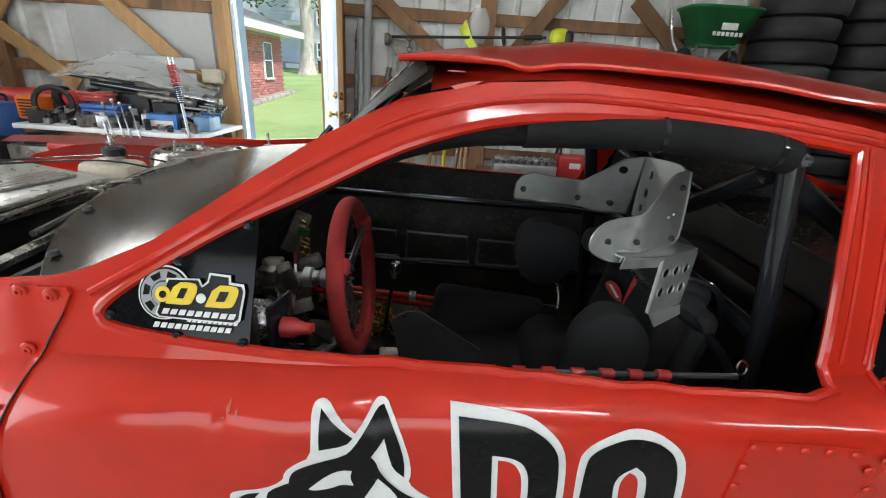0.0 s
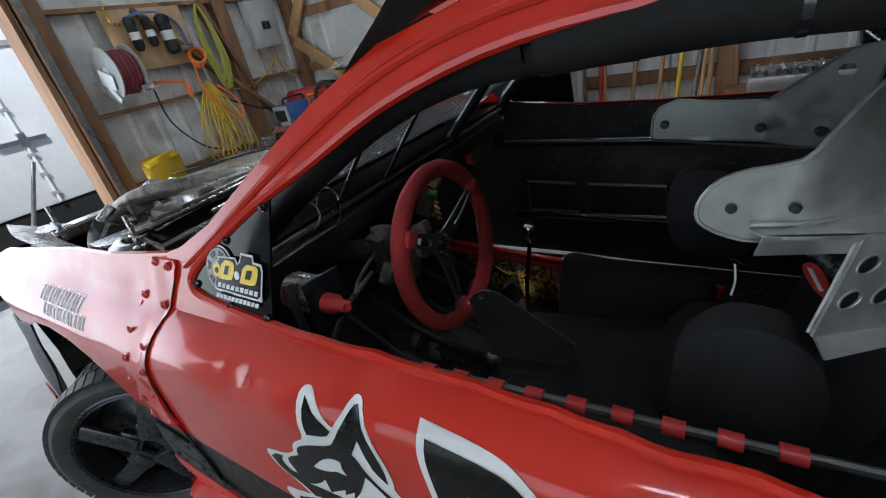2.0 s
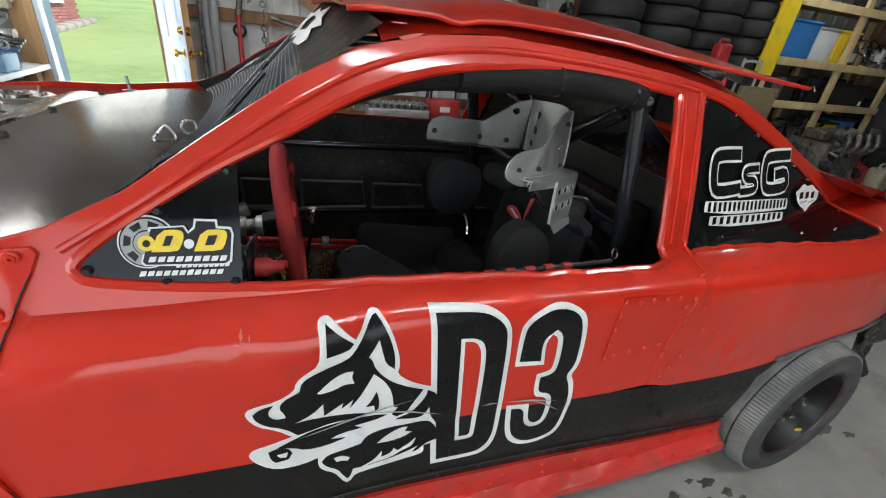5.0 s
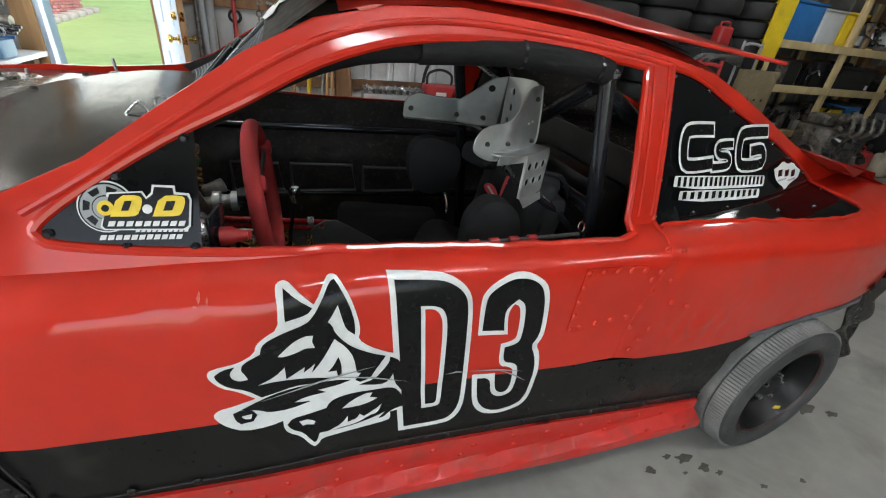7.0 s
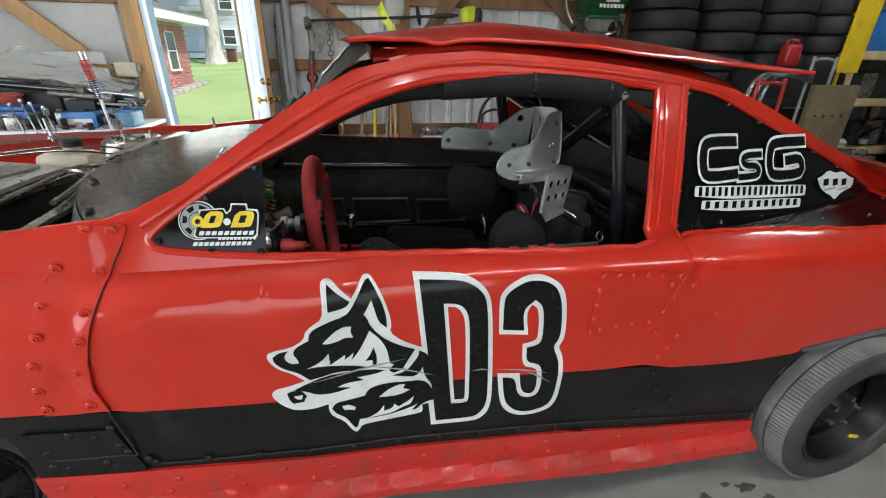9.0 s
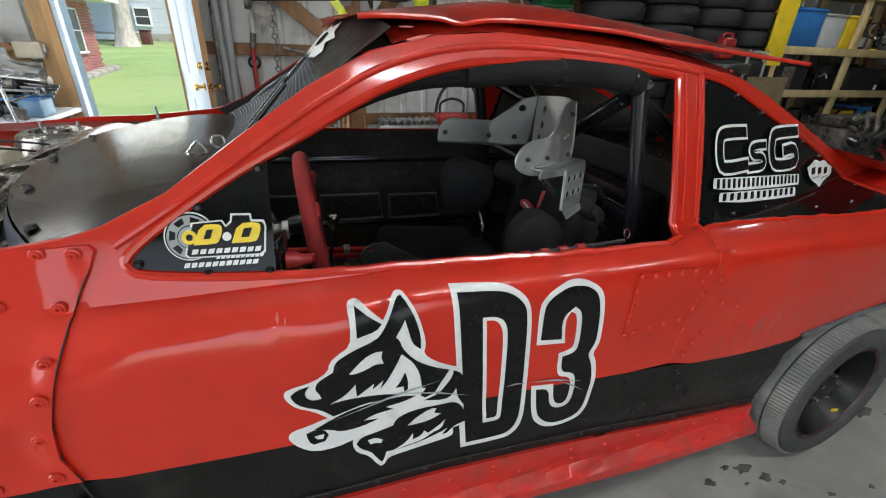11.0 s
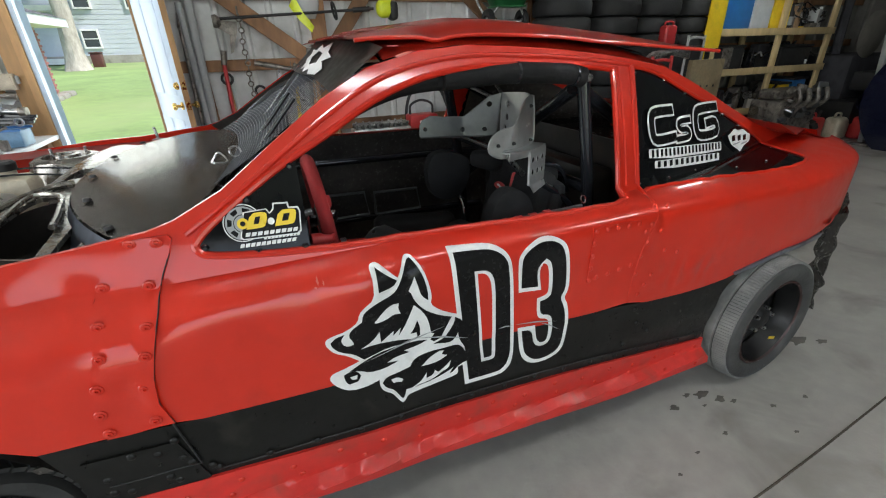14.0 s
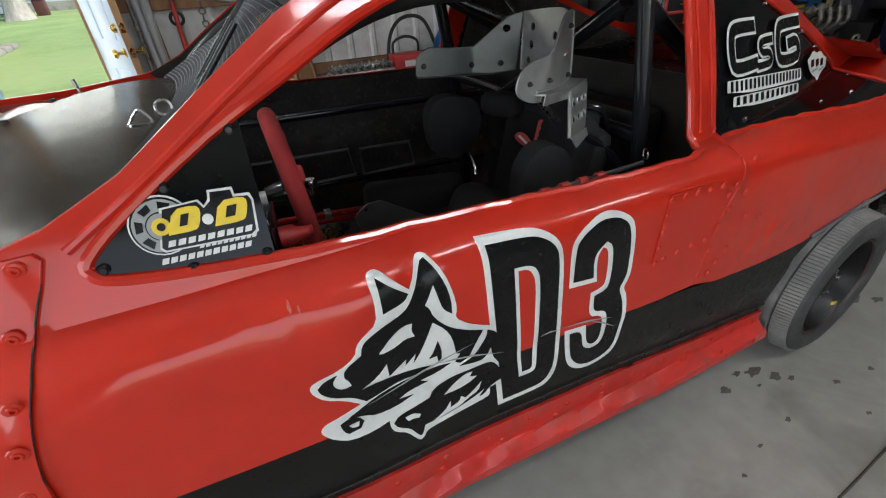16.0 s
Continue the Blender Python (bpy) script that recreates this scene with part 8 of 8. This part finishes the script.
for z, n in ((1.433, 7), (2.033, 9), (.963, 8), (.433, 9)):
    for k in range(n):
        x = (6.48 + .12 * k) if z == 1.433 else random.uniform(5.1, 7.25)
        h = random.uniform(.08, .30)
        o = thing("shelf_part", (x, 3.50, z), "small car part or can on the shelf", "car part", "parts on the shelving")
        y = 3.42 + random.uniform(0, .12)
        if k % 3 == 0:
            part("can", lathe([(0, 0), (.04, 0), (.045, .01), (.045, h * .7), (.03, h * .8), (.02, h), (0, h)], (x, y, z), "Z", 14), SHELF_M[k % 8], o)
            part("can_label", lathe([(.046, h * .2), (.047, h * .2), (.047, h * .55), (.046, h * .55)], (x, y, z), "Z", 14, True), random.choice([WHITE_VINYL, YELLOW_VINYL, GREY_VINYL]), o)
        else:
            part("block", box((x, y, z + h / 2), (random.uniform(.08, .2), .12, h), .01, (0, 0, random.uniform(-20, 20))), SHELF_M[k % 8], o)
            part("block_top", box((x, y, z + h + .01), (.06, .06, .03), .008, (0, 0, random.uniform(-40, 40))), SHELF_M[(k + 3) % 8], o)
# engine on the floor, fuel cans, stand, boards
en = thing("spare_engine", (6.1, 2.95, 0), "dirty spare engine standing on the floor", "engine")
part("block", box((6.1, 2.95, .36), (.75, .42, .50), .04), CAST, en)
part("sump", box((6.1, 2.95, .06), (.6, .34, .12), .03), CAST, en)
for k in range(4):
    part("runner", hose([(5.82 + .18 * k, 2.74, .50), (5.82 + .18 * k, 2.62, .62), (5.84 + .18 * k, 2.66, .76)], .028), CAST, en)
part("cover", box((6.1, 2.98, .68), (.66, .26, .12), .03), CAST, en)
for k in range(26):
    part("engine_piece", box((5.75 + random.uniform(0, .7), 2.72 + random.uniform(-.05, .1), random.uniform(.25, .76)), [random.uniform(.03, .13) for _ in range(3)], .008, [random.uniform(-40, 40) for _ in range(3)], 1), (CAST, RUBBER, ALU_DARK)[k % 3], en)
for k, r in ((0, .09), (1, .06), (2, .05)):
    part("pulley", lathe([(0, -.02), (r, -.02), (r, .02), (0, .02)], (5.70, 2.9 + .15 * k, .3 + .18 * k), "X", 20), STEEL, en)
for x, y, m, lb in ((6.95, 3.0, RED_PLASTIC, "red plastic fuel can on the floor"), (7.25, 2.85, CREAM, "cream plastic jug on the floor"), (7.55, 2.7, RED_PLASTIC, "red plastic fuel can on the floor"), (6.6, 3.1, RED_PLASTIC, "red plastic fuel can on the floor")):
    o = thing("fuel_can", (x, y, 0), lb, "fuel can", "fuel cans")
    part("can", box((x, y, .15), (.28, .20, .30), .05, seg=4), m, o)
    part("spout", rod((x + .08, y, .28), (x + .12, y, .38), .022), RUBBER, o)
    part("grip", hose([(x - .10, y, .29), (x - .08, y, .35), (x + .02, y, .35), (x + .04, y, .29)], .014), m, o)
jc = thing("red_jerry_can", (3.92, 3.05, 1.3), "small red fuel can on top of a cabinet", "fuel can")
part("can", box((3.92, 3.05, 1.40), (.16, .12, .20), .03, seg=3), RED_PLASTIC, jc)
part("cap", lathe([(.025, 0), (.028, .02), (0, .03)], (3.92, 3.05, 1.50), "Z", 14), RUBBER, jc)
part("grip", hose([(3.86, 3.05, 1.49), (3.87, 3.05, 1.53), (3.97, 3.05, 1.53), (3.98, 3.05, 1.49)], .010), RED_PLASTIC, jc)
cb = thing("dark_cabinet", (3.85, 3.0, 0), "dark metal parts cabinet", "cabinet")
part("cabinet", box((3.85, 3.0, .645), (.75, .40, 1.29), .01), RUBBER, cb)
for z in (.3, .6, .9):
    part("drawer", box((3.85, 2.796, z), (.68, .012, .24), .004), RUBBER, cb)
    part("pull", rod((3.75, 2.78, z + .05), (3.95, 2.78, z + .05), .008), STEEL, cb)
pw = thing("plywood_stand", (3.86, 2.45, 0), "weathered plywood board with drilled holes", "board")
part("board", box((3.86, 2.45, .585), (.45, .05, 1.17), .004), OLD_PLY, pw)
for k in range(4):
    part("hole", lathe([(0, .002), (.012, .002), (.012, -.002), (0, -.002)], (3.72 + .09 * k, 2.423, .92), "Y", 10), RUBBER, pw)
part("foot", box((3.86, 2.63, .04), (.42, .3, .08), .004), LUMBER, pw)
fr = thing("tube_chair", (3.74, 2.6, 0), "bent steel tube frame with a grey seat", "tube frame")
part("back_tube", hose([(3.63, 2.52, .0), (3.63, 2.52, 1.26), (3.65, 2.52, 1.36), (3.83, 2.52, 1.36), (3.85, 2.52, 1.26), (3.85, 2.52, .0)], .012), GREY_BOX, fr)
part("seat", box((3.74, 2.70, .45), (.26, .3, .03), .01), GREY_BOX, fr)
rf = thing("red_tube_frame", (2.77, 2.0, 0), "red painted tube stand", "tube frame")
part("loop", hose([(2.66, 2.0, 0), (2.66, 2.0, 1.13), (2.69, 2.0, 1.20), (2.85, 2.0, 1.20), (2.88, 2.0, 1.13), (2.88, 2.0, 0)], .012), RED_PLASTIC, rf)
part("cross", rod((2.66, 2.0, .98), (2.88, 2.0, .98), .010), RED_PLASTIC, rf)
ex = thing("exhaust_pipes", (3.2, 2.4, 0), "bent exhaust pipes leaning on a rack", "exhaust")
for k in range(3):
    part("pipe", hose([(2.90 + .07 * k, 2.35, 0), (2.93 + .07 * k, 2.38, .8), (3.02 + .07 * k, 2.42, 1.18), (3.25 + .08 * k, 2.45, 1.25), (3.60, 2.46, 1.20 + .03 * k)], .020), STEEL, ex)
# dark far corner: covered machine, pole, dark vehicle
pl = thing("lift_pole", (7.0, 2.4, 0), "pale grey leaning metal pole", "pole")
part("pole", beam((7.15, 2.45, .02), (6.93, 2.48, 1.42), .06, .05), GREY_BOX, pl)
part("pole_foot", box((7.15, 2.45, .015), (.3, .3, .03), .004), CAST, pl)
dk = thing("covered_machine", (8.0, 3.3, 0), "dark machine with a round pale disc", "machine")
part("body", box((8.1, 3.4, .55), (1.2, .7, 1.1), .06), TARP, dk)
part("disc", lathe([(0, -.01), (.28, -.01), (.30, 0), (.28, .01), (0, .01)], (7.75, 3.05, 1.35), "Y", 36), mat("dusty_disc", (.16, .15, .13), .6), dk)
part("arm", hose([(7.7, 3.4, 1.1), (7.65, 3.4, 1.8), (7.75, 3.35, 1.9), (7.95, 3.3, 1.85)], .06), TARP, dk)
part("crate", box((7.6, 2.95, .35), (.6, .4, .3), .02), RUBBER, dk)
part("crate", box((7.9, 2.95, .75), (.5, .4, .25), .02), RUBBER, dk)
nv = thing("parked_car", (7.8, 1.2, 0), "dark navy car parked in the unlit end of the barn", "car")
part("body", grid_surface(lambda u, v: Vector((6.9 + 2.0 * v, 1.7 + .85 * math.cos(u), .55 + (.42 + .10 * math.sin(3 * v)) * math.sin(u) * (1 if math.sin(u) > 0 else .6))), steps(0, 2 * math.pi, 36), steps(0, 1, 12), .01), NAVY, nv)
part("front", lathe([(0, .02), (.6, .01), (.80, 0)], (6.9, 1.7, .62), "X", 30), NAVY, nv)
part("cabin", box((8.2, 1.7, 1.05), (1.2, 1.4, .45), .15, seg=4), GLASS_DARK, nv)
for y in (.98, 2.42):
    part("wheel", lathe([(.10, -.09), (.28, -.09), (.30, 0), (.28, .09), (.10, .09)], (7.5, y, .30), "Y", 28, True), TYRE_DARK, nv)
for x, y, w, h, m in ((5.2, 2.7, .4, .35, RUBBER), (5.0, 3.0, .35, .45, CAST), (7.0, 3.4, .4, .5, TARP), (8.3, 2.6, .5, .35, RUBBER)):
    o = thing("parts_crate", (x, y, 0), "dark crate of car parts on the floor", "crate", "crates on the floor")
    part("crate", box((x, y, h / 2), (w, w * .8, h), .015), m, o)
    part("contents", join(*[box((x + random.uniform(-.1, .1), y + random.uniform(-.08, .08), h + .02), (.1, .07, .06), .012, (0, 0, random.uniform(0, 90))) for _ in range(4)]), CAST, o)

# ---- floor marks ----
solo("floor_joint", hose([(-.6, -.52, .0005), (.75, -.428, .0005), (1.12, -.40, .0005), (1.75, -.34, .0005), (4.5, -.06, .0005), (8.9, .4, .0005)], .004, seg=6, n=3), mat("joint_dirt", (.06, .05, .035), .9), "dark expansion joint in the concrete", "floor joint", kind="structure")
random.seed(8)
oil = mat("oil_stain", (.10, .09, .075), .5, vary=.3)
for x, y, r in ((1.14, -.02, .020), (1.19, -.07, .014), (1.08, .0, .010), (.98, -.03, .012), (1.23, -.10, .009), (1.88, .05, .03), (1.05, -.20, .007), (.88, -.22, .006), (.75, -.26, .005), (1.30, -.30, .006), (1.98, .0, .016), (1.35, -.18, .008), (1.10, -.07, .006), (1.52, -.20, .007)):
    n = 44
    ph = random.uniform(0, 6)
    ring = [(x + r * 1.6 * (1 + .28 * math.sin(3 * a + ph) + .12 * math.sin(7 * a + ph)) * math.cos(a), y + r * (1 + .28 * math.sin(2 * a + ph) + .12 * math.cos(5 * a)) * math.sin(a)) for a in steps(0, 2 * math.pi, n)[:-1]]
    solo("oil_spot", sheet(ring, [], lambda u, v: Vector((u, v, .0015)), .001, .05, (0, 0, 1)), oil, "dark oil spot on the concrete", "stain", "floor stains", kind="structure")

# ---- ceiling lamps ----
for x, y in ((-2.9, 2.3), (2.9, -1.5), (.9, -1.25), (-.4, 1.1), (4.9, 2.4)):
    o = thing("ceiling_light", (x, y, 3.18), "long white twin-tube shop light on the ceiling", "ceiling light", "shop lights")
    part("housing", span((x - .62, y - .09, 3.23), (x + .62, y + .09, 3.29), .01), WHITE_PAINT, o)
    for s in (-.045, .045):
        part("tube", rod((x - .60, y + s, 3.20), (x + .60, y + s, 3.20), .018), TUBE_LIGHT, o, "glowing lamp tube")

# ---- bricks of the house wall that faces the barn door ----
brick_mesh = link_mesh("brick", box((0, 0, 0), (.03, .20, .057), .004, seg=1), BRICK)
house_wall = bpy.data.objects["wall"]
rest = []
for r in range(35):
    z = -.36 + .068 * r
    for k in range(29):
        y = 8.35 + .212 * k + (.106 if r % 2 else 0)
        if 12.83 < y < 13.64 and .80 < z < 1.86:
            continue
        if 11.6 < y < 13.4:
            b = new("brick", brick_mesh)
            b.parent = house_wall
            b.location = Vector((HX, y, z)) - wloc(house_wall)
        else:
            rest.append((y, z))
vs, fs = [], []
for y, z in rest:
    s = len(vs)
    for dx in (.015, -.015):
        vs += [(HX + dx, y - .10, z - .0285), (HX + dx, y + .10, z - .0285), (HX + dx, y + .10, z + .0285), (HX + dx, y - .10, z + .0285)]
    fs += [(s, s + 1, s + 2, s + 3), (s + 4, s, s + 3, s + 7), (s + 1, s + 5, s + 6, s + 2), (s + 3, s + 2, s + 6, s + 7), (s + 4, s + 5, s + 1, s)]
me = bpy.data.meshes.new("far_bricks")
me.from_pydata([Vector(v) - wloc(house_wall) for v in vs], [], fs)
me.materials.append(BRICK)
fb = new("far_bricks", me)
fb.parent = house_wall
fb["kind"] = "stuff"
